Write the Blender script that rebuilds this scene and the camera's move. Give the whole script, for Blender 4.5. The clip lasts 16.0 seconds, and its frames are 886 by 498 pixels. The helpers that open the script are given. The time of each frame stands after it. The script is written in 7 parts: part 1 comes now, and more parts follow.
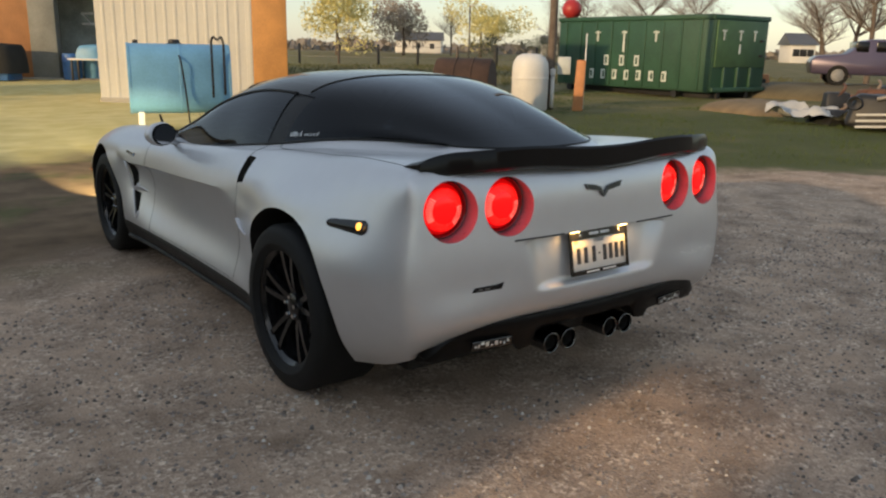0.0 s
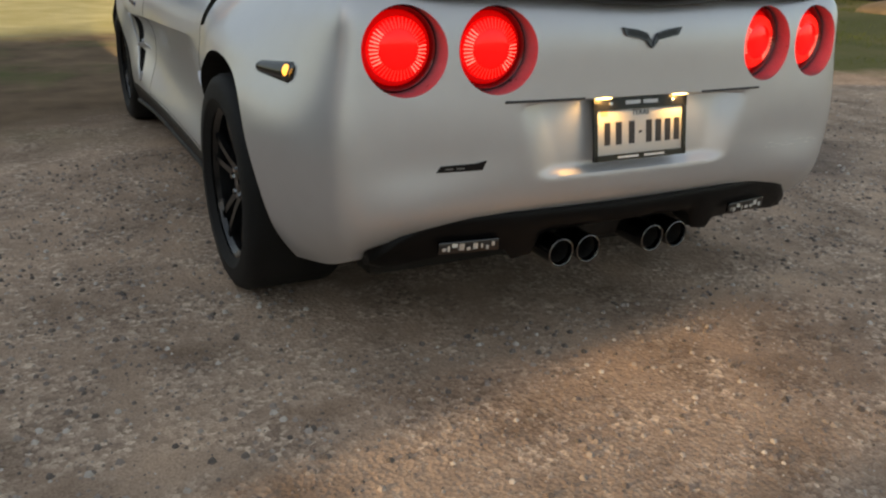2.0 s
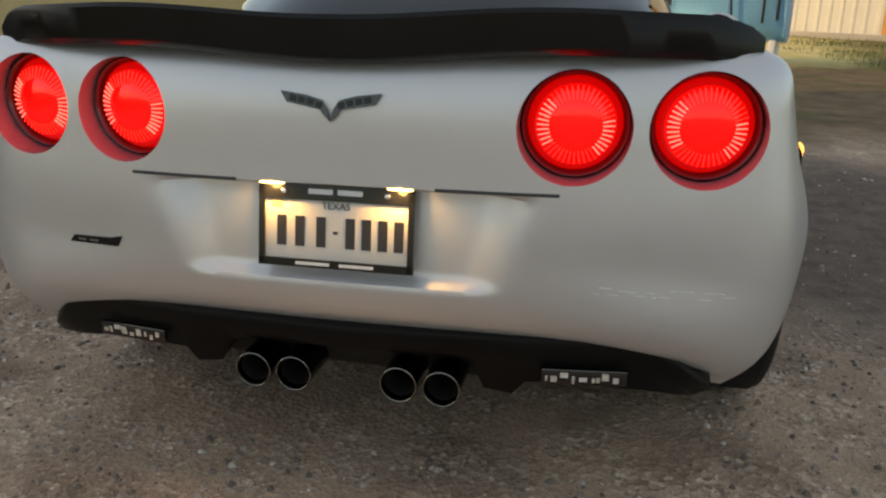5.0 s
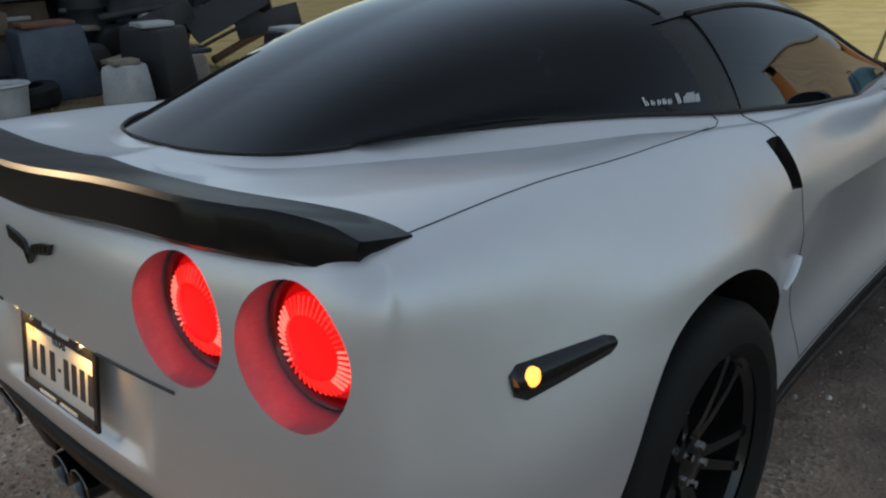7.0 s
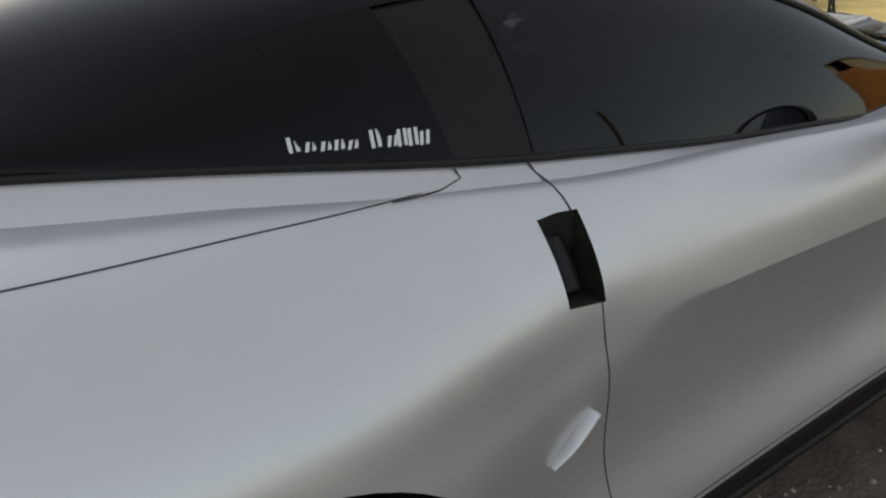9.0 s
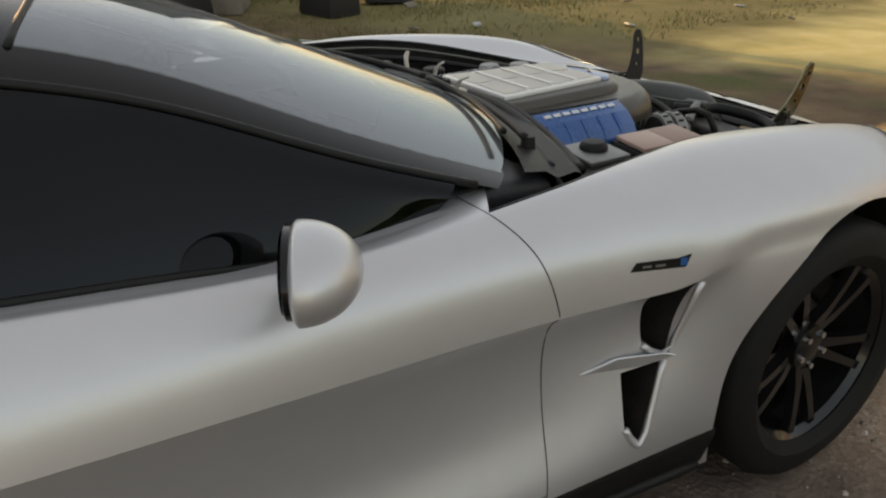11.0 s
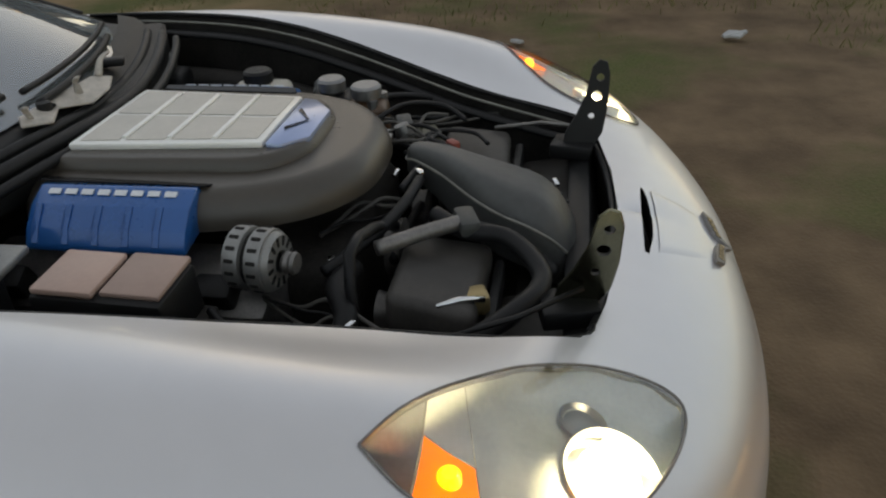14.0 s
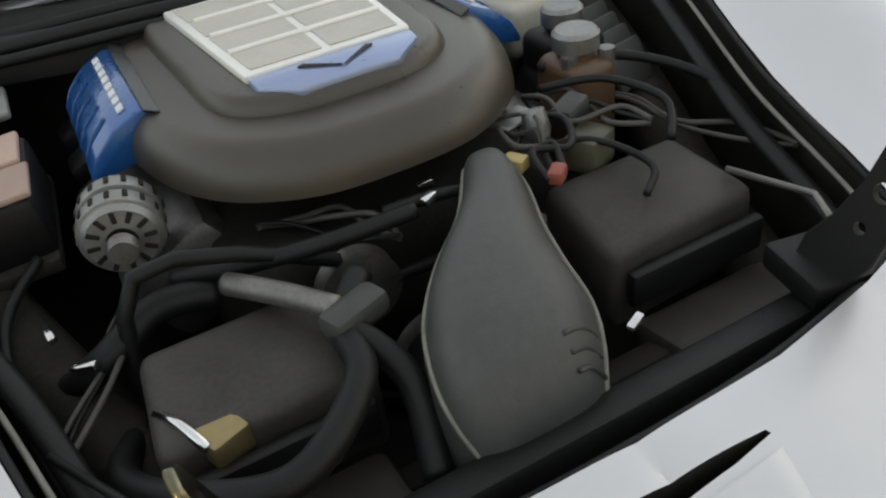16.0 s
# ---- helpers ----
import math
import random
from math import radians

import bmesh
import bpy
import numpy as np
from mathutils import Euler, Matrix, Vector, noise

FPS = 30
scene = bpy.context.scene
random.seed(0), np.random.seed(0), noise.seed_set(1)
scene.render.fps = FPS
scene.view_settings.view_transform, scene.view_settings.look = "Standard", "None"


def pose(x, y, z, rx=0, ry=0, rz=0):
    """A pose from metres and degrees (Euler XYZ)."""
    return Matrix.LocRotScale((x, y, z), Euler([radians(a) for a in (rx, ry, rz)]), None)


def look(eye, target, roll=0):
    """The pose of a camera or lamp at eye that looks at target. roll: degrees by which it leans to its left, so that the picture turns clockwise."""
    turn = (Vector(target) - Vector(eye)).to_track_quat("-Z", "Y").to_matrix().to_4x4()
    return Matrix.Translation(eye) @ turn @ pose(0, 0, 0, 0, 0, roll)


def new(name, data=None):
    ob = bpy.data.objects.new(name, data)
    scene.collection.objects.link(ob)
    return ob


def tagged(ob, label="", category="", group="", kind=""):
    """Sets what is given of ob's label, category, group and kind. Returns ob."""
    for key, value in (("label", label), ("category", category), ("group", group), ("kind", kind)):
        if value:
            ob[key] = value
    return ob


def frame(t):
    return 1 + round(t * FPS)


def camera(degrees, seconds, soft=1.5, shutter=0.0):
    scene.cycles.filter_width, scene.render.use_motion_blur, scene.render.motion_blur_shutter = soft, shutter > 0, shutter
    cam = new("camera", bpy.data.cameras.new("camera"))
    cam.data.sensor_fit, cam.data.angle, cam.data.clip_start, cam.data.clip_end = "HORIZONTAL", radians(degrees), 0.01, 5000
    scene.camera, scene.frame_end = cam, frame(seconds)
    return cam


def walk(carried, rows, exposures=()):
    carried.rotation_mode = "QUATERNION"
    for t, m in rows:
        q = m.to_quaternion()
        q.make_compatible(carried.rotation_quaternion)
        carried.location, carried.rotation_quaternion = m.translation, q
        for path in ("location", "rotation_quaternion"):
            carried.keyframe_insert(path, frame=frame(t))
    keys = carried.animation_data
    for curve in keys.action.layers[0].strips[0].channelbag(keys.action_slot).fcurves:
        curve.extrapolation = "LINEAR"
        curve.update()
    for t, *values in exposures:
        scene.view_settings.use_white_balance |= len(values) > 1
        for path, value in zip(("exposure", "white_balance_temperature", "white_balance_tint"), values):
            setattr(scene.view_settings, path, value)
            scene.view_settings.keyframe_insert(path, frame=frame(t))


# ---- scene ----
cam = camera(58.1, 16.0, soft=2.2)
PATH = [
    # seconds, x, y, z, yaw, pitch, roll
    (0.0, -2.253, -4.156, 1.366, -36.49, -14.15, -1.09),
    (0.5, -2.177, -4.134, 1.335, -35.63, -14.08, -0.92),
    (1.0, -2.002, -4.072, 1.257, -32.55, -14.48, -1.18),
    (1.5, -1.750, -3.915, 1.173, -30.28, -17.54, -1.51),
    (2.0, -1.462, -3.782, 1.076, -27.18, -21.09, -2.17),
    (2.5, -1.118, -3.780, 1.027, -21.31, -20.11, -1.40),
    (3.0, -0.801, -3.735, 1.010, -16.67, -16.71, -0.44),
    (3.5, -0.486, -3.665, 0.982, -12.13, -15.82, -0.73),
    (4.0, -0.125, -3.678, 0.916, -6.45, -15.97, -0.09),
    (4.5, 0.163, -3.648, 0.918, 1.73, -16.68, -0.03),
    (5.0, 0.512, -3.554, 1.091, 11.98, -18.75, -0.32),
    (5.2, 0.685, -3.496, 1.153, 16.51, -19.41, -0.82),
    (7.3, 1.475, -2.449, 1.320, 44.86, -21.04, 3.54),
    (7.5, 1.433, -2.326, 1.306, 47.02, -21.82, 3.64),
    (8.0, 1.357, -2.061, 1.286, 50.10, -23.11, 3.41),
    (8.5, 1.423, -1.763, 1.273, 50.96, -23.30, 2.30),
    (9.0, 1.529, -1.483, 1.282, 53.48, -24.18, 2.12),
    (9.5, 1.593, -1.190, 1.277, 53.82, -24.73, 1.59),
    (10.0, 1.715, -0.868, 1.288, 55.97, -25.23, 1.63),
    (10.2, 1.750, -0.731, 1.295, 55.28, -25.61, 0.86),
    (12.3, 1.796, 0.671, 1.401, 69.38, -24.58, -0.54),
    (12.5, 1.748, 0.822, 1.386, 71.67, -25.65, -0.38),
    (13.0, 1.645, 1.179, 1.394, 79.40, -28.64, 0.95),
    (13.5, 1.589, 1.571, 1.387, 89.00, -29.06, 1.64),
    (14.0, 1.385, 1.893, 1.370, 98.61, -30.03, 2.28),
    (14.5, 1.142, 2.133, 1.365, 111.54, -31.63, 3.92),
    (15.0, 0.907, 2.330, 1.350, 126.82, -33.03, 5.13),
    (15.5, 0.587, 2.363, 1.285, 137.90, -34.53, 6.04),
    (16.0, 0.315, 2.352, 1.239, 151.35, -36.45, 6.85),
]

walk(cam, [(t, pose(x, y, z, 90 + p, r, w)) for t, x, y, z, w, p, r in PATH],
     exposures=[(0.0, .04, 7500, 10), (2.0, .11, 8150, 10), (3.5, .22, 8400, 10), (5.2, .23, 8300, 9), (7.5, -.12, 7000, 8), (8.5, .20, 8250, 13),
                (9.5, .32, 9200, 13), (10.2, .38, 9900, 14), (12.5, .38, 9000, 15), (13.0, .34, 9000, 15), (14.0, .20, 9000, 13), (14.5, .30, 9100, 13), (15.0, .44, 9200, 14),
                (15.5, .62, 9300, 12), (16.0, .86, 9500, 12)])

# ---- world, sun and large lights ----
SUN_AZIMUTH = 262.0      # compass bearing of the sun, clockwise from +y
SUN_HEIGHT = 12.0
world = bpy.data.worlds.new("dusk_sky")
scene.world = world
world.use_nodes = True
wn = world.node_tree.nodes
sky = wn.new("ShaderNodeTexSky")
sky.sky_type = "NISHITA"
sky.sun_disc = False
sky.sun_elevation = radians(SUN_HEIGHT)
sky.sun_rotation = radians(SUN_AZIMUTH)
sky.air_density, sky.dust_density, sky.ozone_density = 1.0, 0.5, 2.2
wn["Background"].inputs["Strength"].default_value = 0.30
veil = wn.new("ShaderNodeMix")          # thin high cloud evens the sky out
veil.data_type = "RGBA"
veil.inputs[0].default_value = 0.62
veil.inputs[7].default_value = (1.44, 1.66, 2.00, 1)
world.node_tree.links.new(sky.outputs[0], veil.inputs[6])
world.node_tree.links.new(veil.outputs[2], wn["Background"].inputs["Color"])

sun = new("sun", bpy.data.lights.new("sun", "SUN"))
sun.data.energy, sun.data.angle, sun.data.color = 3.0, radians(0.8), (1.0, 0.72, 0.42)
sd = Vector((math.sin(radians(SUN_AZIMUTH)) * math.cos(radians(SUN_HEIGHT)),
             math.cos(radians(SUN_AZIMUTH)) * math.cos(radians(SUN_HEIGHT)), math.sin(radians(SUN_HEIGHT))))
sun.matrix_world = look(tuple(sd * 60), (0, 0, 0))

for side in (-1, 1):
    beam = new("headlight_beam", bpy.data.lights.new("headlight_beam", "SPOT"))
    beam.data.energy, beam.data.color = 1200.0, (1.0, 0.86, 0.52)
    beam.data.spot_size, beam.data.spot_blend, beam.data.shadow_soft_size = radians(30), 0.4, 0.02
    beam.matrix_world = look((side * 0.66, 2.16, 0.61), (side * 0.66 + (0.22 if side < 0 else 0.10), 2.16 + 1.0, 0.61 - 0.235))
for side in (-1, 1):
    glow = new("plate_light", bpy.data.lights.new("plate_light", "SPOT"))
    glow.data.energy, glow.data.color = 1.2, (1.0, 0.56, 0.17)
    glow.data.spot_size, glow.data.spot_blend, glow.data.shadow_soft_size = radians(150), 0.6, 0.012
    glow.matrix_world = look((side * 0.13, -2.150, 0.712), (side * 0.13, -2.10, 0.60))


# ---- materials ----
def mat(name, color, rough=0.5, metal=0.0, vary=0.15, scale=6.0, fine=0.0, fine_scale=200.0, coat=0.0, spec=0.5,
        rough_vary=0.1, emit=None, strength=0.0, color2=None):
    """A surface with variation at two scales, and fine relief."""
    m = bpy.data.materials.new(name)
    m.use_nodes = True
    n, l = m.node_tree.nodes, m.node_tree.links
    b = n["Principled BSDF"]
    tc = n.new("ShaderNodeTexCoord")
    a = n.new("ShaderNodeTexNoise")
    a.inputs["Scale"].default_value, a.inputs["Detail"].default_value = scale, 6
    l.new(tc.outputs["Object"], a.inputs["Vector"])
    g = n.new("ShaderNodeTexNoise")
    g.inputs["Scale"].default_value, g.inputs["Detail"].default_value = scale * 11, 3
    l.new(tc.outputs["Object"], g.inputs["Vector"])
    mid = n.new("ShaderNodeMath")
    mid.operation = "MULTIPLY_ADD"
    mid.inputs[1].default_value, mid.inputs[2].default_value = 0.35, 0.0
    l.new(g.outputs["Fac"], mid.inputs[0])
    add = n.new("ShaderNodeMath")
    add.operation = "MULTIPLY_ADD"
    add.inputs[1].default_value = 0.65
    l.new(a.outputs["Fac"], add.inputs[0])
    l.new(mid.outputs[0], add.inputs[2])
    ramp = n.new("ShaderNodeValToRGB")
    c = Vector(color)
    d = Vector(color2) if color2 else c * (1 + vary)
    e = c if color2 else c * (1 - vary)
    ramp.color_ramp.elements[0].color, ramp.color_ramp.elements[1].color = (*e, 1), (*d, 1)
    ramp.color_ramp.elements[0].position, ramp.color_ramp.elements[1].position = 0.34, 0.66
    l.new(add.outputs[0], ramp.inputs[0])
    l.new(ramp.outputs[0], b.inputs["Base Color"])
    r = n.new("ShaderNodeMapRange")
    r.inputs["To Min"].default_value, r.inputs["To Max"].default_value = max(0.02, rough - rough_vary), min(1, rough + rough_vary)
    l.new(add.outputs[0], r.inputs["Value"])
    l.new(r.outputs[0], b.inputs["Roughness"])
    b.inputs["Metallic"].default_value = metal
    b.inputs["Coat Weight"].default_value = coat
    b.inputs["Coat Roughness"].default_value = 0.06
    b.inputs["Specular IOR Level"].default_value = spec
    if fine:
        f = n.new("ShaderNodeTexNoise")
        f.inputs["Scale"].default_value, f.inputs["Detail"].default_value = fine_scale, 4
        l.new(tc.outputs["Object"], f.inputs["Vector"])
        bump = n.new("ShaderNodeBump")
        bump.inputs["Strength"].default_value, bump.inputs["Distance"].default_value = min(1.0, fine), 0.004
        l.new(f.outputs["Fac"], bump.inputs["Height"])
        l.new(bump.outputs[0], b.inputs["Normal"])
    if emit:
        b.inputs["Emission Color"].default_value = (*emit, 1)
        b.inputs["Emission Strength"].default_value = strength
    return m


def glass_mat(name, tint, rough=0.02, dust=0.0, ior=1.52):
    """Thin tinted glazing: what is behind shows through the tint, and the sky shines on it."""
    m = bpy.data.materials.new(name)
    m.use_nodes = True
    n, l = m.node_tree.nodes, m.node_tree.links
    n.remove(n["Principled BSDF"])
    out = n["Material Output"]
    t = n.new("ShaderNodeBsdfTransparent")
    t.inputs[0].default_value = (*tint, 1)
    g = n.new("ShaderNodeBsdfGlossy")
    g.inputs["Roughness"].default_value = rough
    g.inputs["Color"].default_value = (0.92, 0.95, 1.0, 1)
    fr = n.new("ShaderNodeFresnel")
    fr.inputs["IOR"].default_value = ior
    tc = n.new("ShaderNodeTexCoord")
    no = n.new("ShaderNodeTexNoise")
    no.inputs["Scale"].default_value = 3.0
    l.new(tc.outputs["Object"], no.inputs["Vector"])
    mr = n.new("ShaderNodeMapRange")
    mr.inputs["To Min"].default_value, mr.inputs["To Max"].default_value = rough * 0.7, rough * 1.6
    l.new(no.outputs["Fac"], mr.inputs["Value"])
    l.new(mr.outputs[0], g.inputs["Roughness"])
    mix = n.new("ShaderNodeMixShader")
    l.new(fr.outputs[0], mix.inputs[0])
    l.new(t.outputs[0], mix.inputs[1])
    l.new(g.outputs[0], mix.inputs[2])
    last = mix
    if dust:
        film = n.new("ShaderNodeBsdfDiffuse")
        film.inputs["Color"].default_value = (0.70, 0.77, 0.78, 1)
        spots = n.new("ShaderNodeTexNoise")
        spots.inputs["Scale"].default_value, spots.inputs["Detail"].default_value = 2.2, 8
        l.new(tc.outputs["Object"], spots.inputs["Vector"])
        much = n.new("ShaderNodeMapRange")
        much.inputs["To Min"].default_value, much.inputs["To Max"].default_value = dust * 0.6, dust * 1.4
        l.new(spots.outputs["Fac"], much.inputs["Value"])
        last = n.new("ShaderNodeMixShader")
        l.new(much.outputs[0], last.inputs[0])
        l.new(mix.outputs[0], last.inputs[1])
        l.new(film.outputs[0], last.inputs[2])
    l.new(last.outputs[0], out.inputs["Surface"])
    return m


SILVER = mat("silver_metallic_paint", (0.66, 0.66, 0.675), 0.41, 0.70, 0.03, 1.5, coat=0.40, rough_vary=0.03, fine=0.03, fine_scale=420)
BLACK_GLOSS = mat("black_gloss_paint", (0.006, 0.006, 0.007), 0.18, 0.0, 0.2, 4, coat=0.1, spec=0.35, rough_vary=0.05)
BLACK_PLASTIC = mat("black_textured_plastic", (0.006, 0.006, 0.0062), 0.50, 0.0, 0.3, 9, spec=0.35, fine=0.25, fine_scale=500)
DIFFUSER = mat("satin_black_diffuser", (0.0035, 0.0035, 0.0038), 0.38, 0.0, 0.3, 9, spec=0.18, fine=0.1, fine_scale=400)
GREY_PLASTIC = mat("grey_moulded_plastic", (0.050, 0.053, 0.050), 0.44, 0.0, 0.12, 7, spec=0.4, fine=0.2, fine_scale=700)
DUSTY_GREY = mat("dusty_charcoal_plastic", (0.046, 0.042, 0.038), 0.52, 0.0, 0.3, 14, spec=0.35, fine=0.2, fine_scale=500)
BAY_BLACK = mat("dark_bay_lining", (0.022, 0.020, 0.018), 0.7, 0.0, 0.5, 10, spec=0.2, fine=0.3, fine_scale=120)
RUBBER = mat("tyre_rubber", (0.006, 0.006, 0.006), 0.68, 0.0, 0.3, 12, spec=0.3, fine=0.3, fine_scale=300)
HOSE = mat("black_rubber_hose", (0.008, 0.008, 0.0085), 0.50, 0.0, 0.3, 20, spec=0.3, fine=0.15, fine_scale=300)
PILLAR_BLACK = mat("satin_black_pillar", (0.012, 0.011, 0.011), 0.28, 0.0, 0.2, 4, spec=0.18)
RIM_BLACK = mat("gloss_black_alloy", (0.012, 0.012, 0.013), 0.22, 0.3, 0.2, 8, coat=0.3)
CHROME = mat("chrome", (0.78, 0.78, 0.78), 0.14, 1.0, 0.08, 12, rough_vary=0.05)
ALU = mat("cast_aluminium", (0.26, 0.26, 0.26), 0.45, 0.9, 0.25, 25, fine=0.3, fine_scale=250)
DARK_CHROME = mat("smoked_chrome", (0.085, 0.085, 0.09), 0.2, 1.0, 0.1, 20)
FACET = mat("bright_reflector_facet", (0.80, 0.80, 0.76), 0.25, 0.6, 0.3, 60)
STEEL_DIRTY = mat("dull_steel", (0.22, 0.21, 0.20), 0.5, 0.8, 0.3, 18)
TIP_RIM = mat("worn_polished_steel", (0.22, 0.215, 0.21), 0.24, 1.0, 0.35, 40)
BRAKE = mat("brake_disc_steel", (0.30, 0.29, 0.28), 0.35, 1.0, 0.15, 20)
COVER_GREY = mat("engine_cover_taupe", (0.056, 0.047, 0.037), 0.30, 0.0, 0.10, 6, spec=0.6, fine=0.15, fine_scale=900)
COVER_SILVER = mat("engine_cover_silver", (0.86, 0.85, 0.81), 0.36, 0.2, 0.05, 8)
COVER_INSET = mat("engine_cover_inset", (0.54, 0.51, 0.46), 0.40, 0.2, 0.10, 10, fine=0.12, fine_scale=900)
COVER_BLUE = mat("engine_cover_blue", (0.003, 0.098, 0.32), 0.28, 0.15, 0.08, 6, coat=0.6)
PALE_BLUE = mat("pale_blue_metallic", (0.30, 0.38, 0.58), 0.30, 0.6, 0.06, 8, coat=0.3)
TAN_BOX = mat("pinkish_tan_plastic", (0.50, 0.34, 0.28), 0.42, 0.0, 0.08, 10)
RED_LENS = mat("lit_red_lens", (0.42, 0.003, 0.004), 0.12, 0.0, 0.1, 8, coat=0.3, emit=(1.0, 0.004, 0.006), strength=1.1)
RED_OUTER = mat("dim_red_lens", (0.36, 0.004, 0.006), 0.14, 0.0, 0.2, 12, coat=0.3, emit=(1.0, 0.004, 0.006), strength=0.42)
RED_SPOT = mat("bulb_spot", (1.0, 0.5, 0.42), 0.2, 0.0, 0.05, 30, emit=(1.0, 0.17, 0.13), strength=1.1)
RED_RIB = mat("lit_red_rib", (0.8, 0.06, 0.05), 0.15, 0.0, 0.1, 30, emit=(1.0, 0.020, 0.017), strength=1.12)
# silver wall of the lamp holes, the lamps' red glow mixed into its colour
RED_LIT_WALL = mat("silver_wall_lit_red", (0.46, 0.25, 0.29), 0.30, 0.3, 0.15, 10, coat=0.3)
RED_RING = mat("dark_red_lens_edge", (0.13, 0.006, 0.010), 0.2, 0.0, 0.2, 10, coat=0.3)
LAMP_INNER = mat("pale_lamp_housing", (0.30, 0.31, 0.30), 0.32, 0.6, 0.15, 14)
AMBER_LENS = mat("lit_amber_lens", (0.85, 0.25, 0.02), 0.25, 0.0, 0.3, 30, emit=(1.0, 0.20, 0.008), strength=0.9)
GLARE = mat("glaring_projector", (1.0, 0.95, 0.8), 0.2, 0.0, 0.05, 30, emit=(1.0, 0.92, 0.70), strength=14.0)
REFLECTOR = mat("satin_lamp_reflector", (0.74, 0.76, 0.70), 0.34, 0.75, 0.12, 16)
ALT_ALU = mat("pale_cast_alloy", (0.28, 0.28, 0.27), 0.42, 0.6, 0.15, 25, fine=0.2, fine_scale=250)
AMBER = mat("lit_amber_bulb", (0.9, 0.4, 0.05), 0.2, 0.0, 0.1, 30, emit=(1.0, 0.33, 0.015), strength=4.0)
WARM_LAMP = mat("lit_warm_bulb", (1.0, 0.9, 0.7), 0.2, 0.0, 0.05, 30, emit=(1.0, 0.74, 0.32), strength=7.0)
MARK_LAMP = mat("lit_marker_bulb", (1.0, 0.7, 0.3), 0.2, 0.0, 0.05, 30, emit=(1.0, 0.42, 0.05), strength=2.0)
PLATE_WHITE = mat("plate_white", (0.68, 0.66, 0.62), 0.4, 0.0, 0.04, 20)
PLATE_INK = mat("plate_ink", (0.03, 0.03, 0.035), 0.4, 0.0, 0.2, 30)
WHITE_INK = mat("white_vinyl", (0.72, 0.74, 0.76), 0.45, 0.0, 0.08, 30)
LEATHER = mat("dark_cabin_leather", (0.020, 0.020, 0.022), 0.5, 0.0, 0.3, 12, fine=0.3, fine_scale=260)
TINT_DARK = glass_mat("dark_tinted_glass", (0.016, 0.020, 0.027), 0.05, 0.0, 1.30)
TINT_DOOR = glass_mat("tinted_door_glass", (0.062, 0.068, 0.070), 0.02, 0.0, 1.36)
# pale diffuse film and raised index make up for a weak sky reflection
CLEAR = glass_mat("pale_film_clear_glass", (0.60, 0.68, 0.68), 0.02, 0.13, 2.6)
LENS = glass_mat("clear_lamp_lens", (0.90, 0.92, 0.92), 0.02)
MIRROR = mat("mirror_glass", (0.85, 0.86, 0.88), 0.02, 1.0, 0.01, 3, rough_vary=0.0)


# ---- building helpers ----
def mesh_from(name, verts, faces, smooth=True):
    me = bpy.data.meshes.new(name)
    me.from_pydata([tuple(v) for v in verts], [], faces)
    if smooth:
        me.polygons.foreach_set("use_smooth", [True] * len(me.polygons))
    me.update()
    return me


def part(name, shape, material, parent=None, label=""):
    """Links a bmesh or mesh as one mesh object, under a thing where one is given."""
    if isinstance(shape, bmesh.types.BMesh):
        me = bpy.data.meshes.new(name)
        shape.to_mesh(me)
        shape.free()
    else:
        me = shape
        me.name = name
    if not me.materials and material:
        me.materials.append(material)
    ob = new(name, me)
    if parent:
        ob.parent = parent
        ob.matrix_parent_inverse = parent.matrix_world.inverted() if parent.type == "EMPTY" else Matrix.Identity(4)
    if label:
        tagged(ob, label)
    return ob


def empty(name, at=(0, 0, 0)):
    e = new(name)
    e.empty_display_size = 0.1
    e.location = at
    bpy.context.view_layer.update()
    return e


def sharpen(bm, degrees=34):
    bm.normal_update()
    for f in bm.faces:
        f.smooth = True
    lim = radians(degrees)
    for e in bm.edges:
        if len(e.link_faces) == 2:
            e.smooth = e.calc_face_angle(0.0) < lim
    return bm


def box(size, at=(0, 0, 0), bevel=0.0, turn=(0, 0, 0), seg=2, taper=None):
    """A bevelled box; taper narrows the top in x and y."""
    bm = bmesh.new()
    bmesh.ops.create_cube(bm, size=1.0)
    for v in bm.verts:
        if taper and v.co.z > 0:
            v.co.x *= taper[0]
            v.co.y *= taper[1]
        v.co = Vector((v.co.x * size[0], v.co.y * size[1], v.co.z * size[2]))
    if bevel:
        bmesh.ops.bevel(bm, geom=bm.edges[:], offset=bevel, segments=seg, affect="EDGES", profile=0.5)
    bmesh.ops.transform(bm, matrix=pose(*at, *turn), verts=bm.verts)
    return sharpen(bm)


def lathe(profile, seg=32, m=Matrix.Identity(4), closed=False):
    """Turns (radius, height) pairs round the local z axis."""
    verts, faces = [], []
    n = len(profile)
    for i in range(seg):
        a = 2 * math.pi * i / seg
        for r, h in profile:
            verts.append(m @ Vector((r * math.cos(a), r * math.sin(a), h)))
    for i in range(seg):
        for k in range(n if closed else n - 1):
            a, b = i * n + k, i * n + (k + 1) % n
            c, d = ((i + 1) % seg) * n + (k + 1) % n, ((i + 1) % seg) * n + k
            faces.append((a, d, c, b))
    bm = bmesh.new()
    vs = [bm.verts.new(v) for v in verts]
    for f in faces:
        bm.faces.new([vs[i] for i in f])
    bmesh.ops.remove_doubles(bm, verts=bm.verts, dist=1e-5)
    bmesh.ops.recalc_face_normals(bm, faces=bm.faces)
    return sharpen(bm)


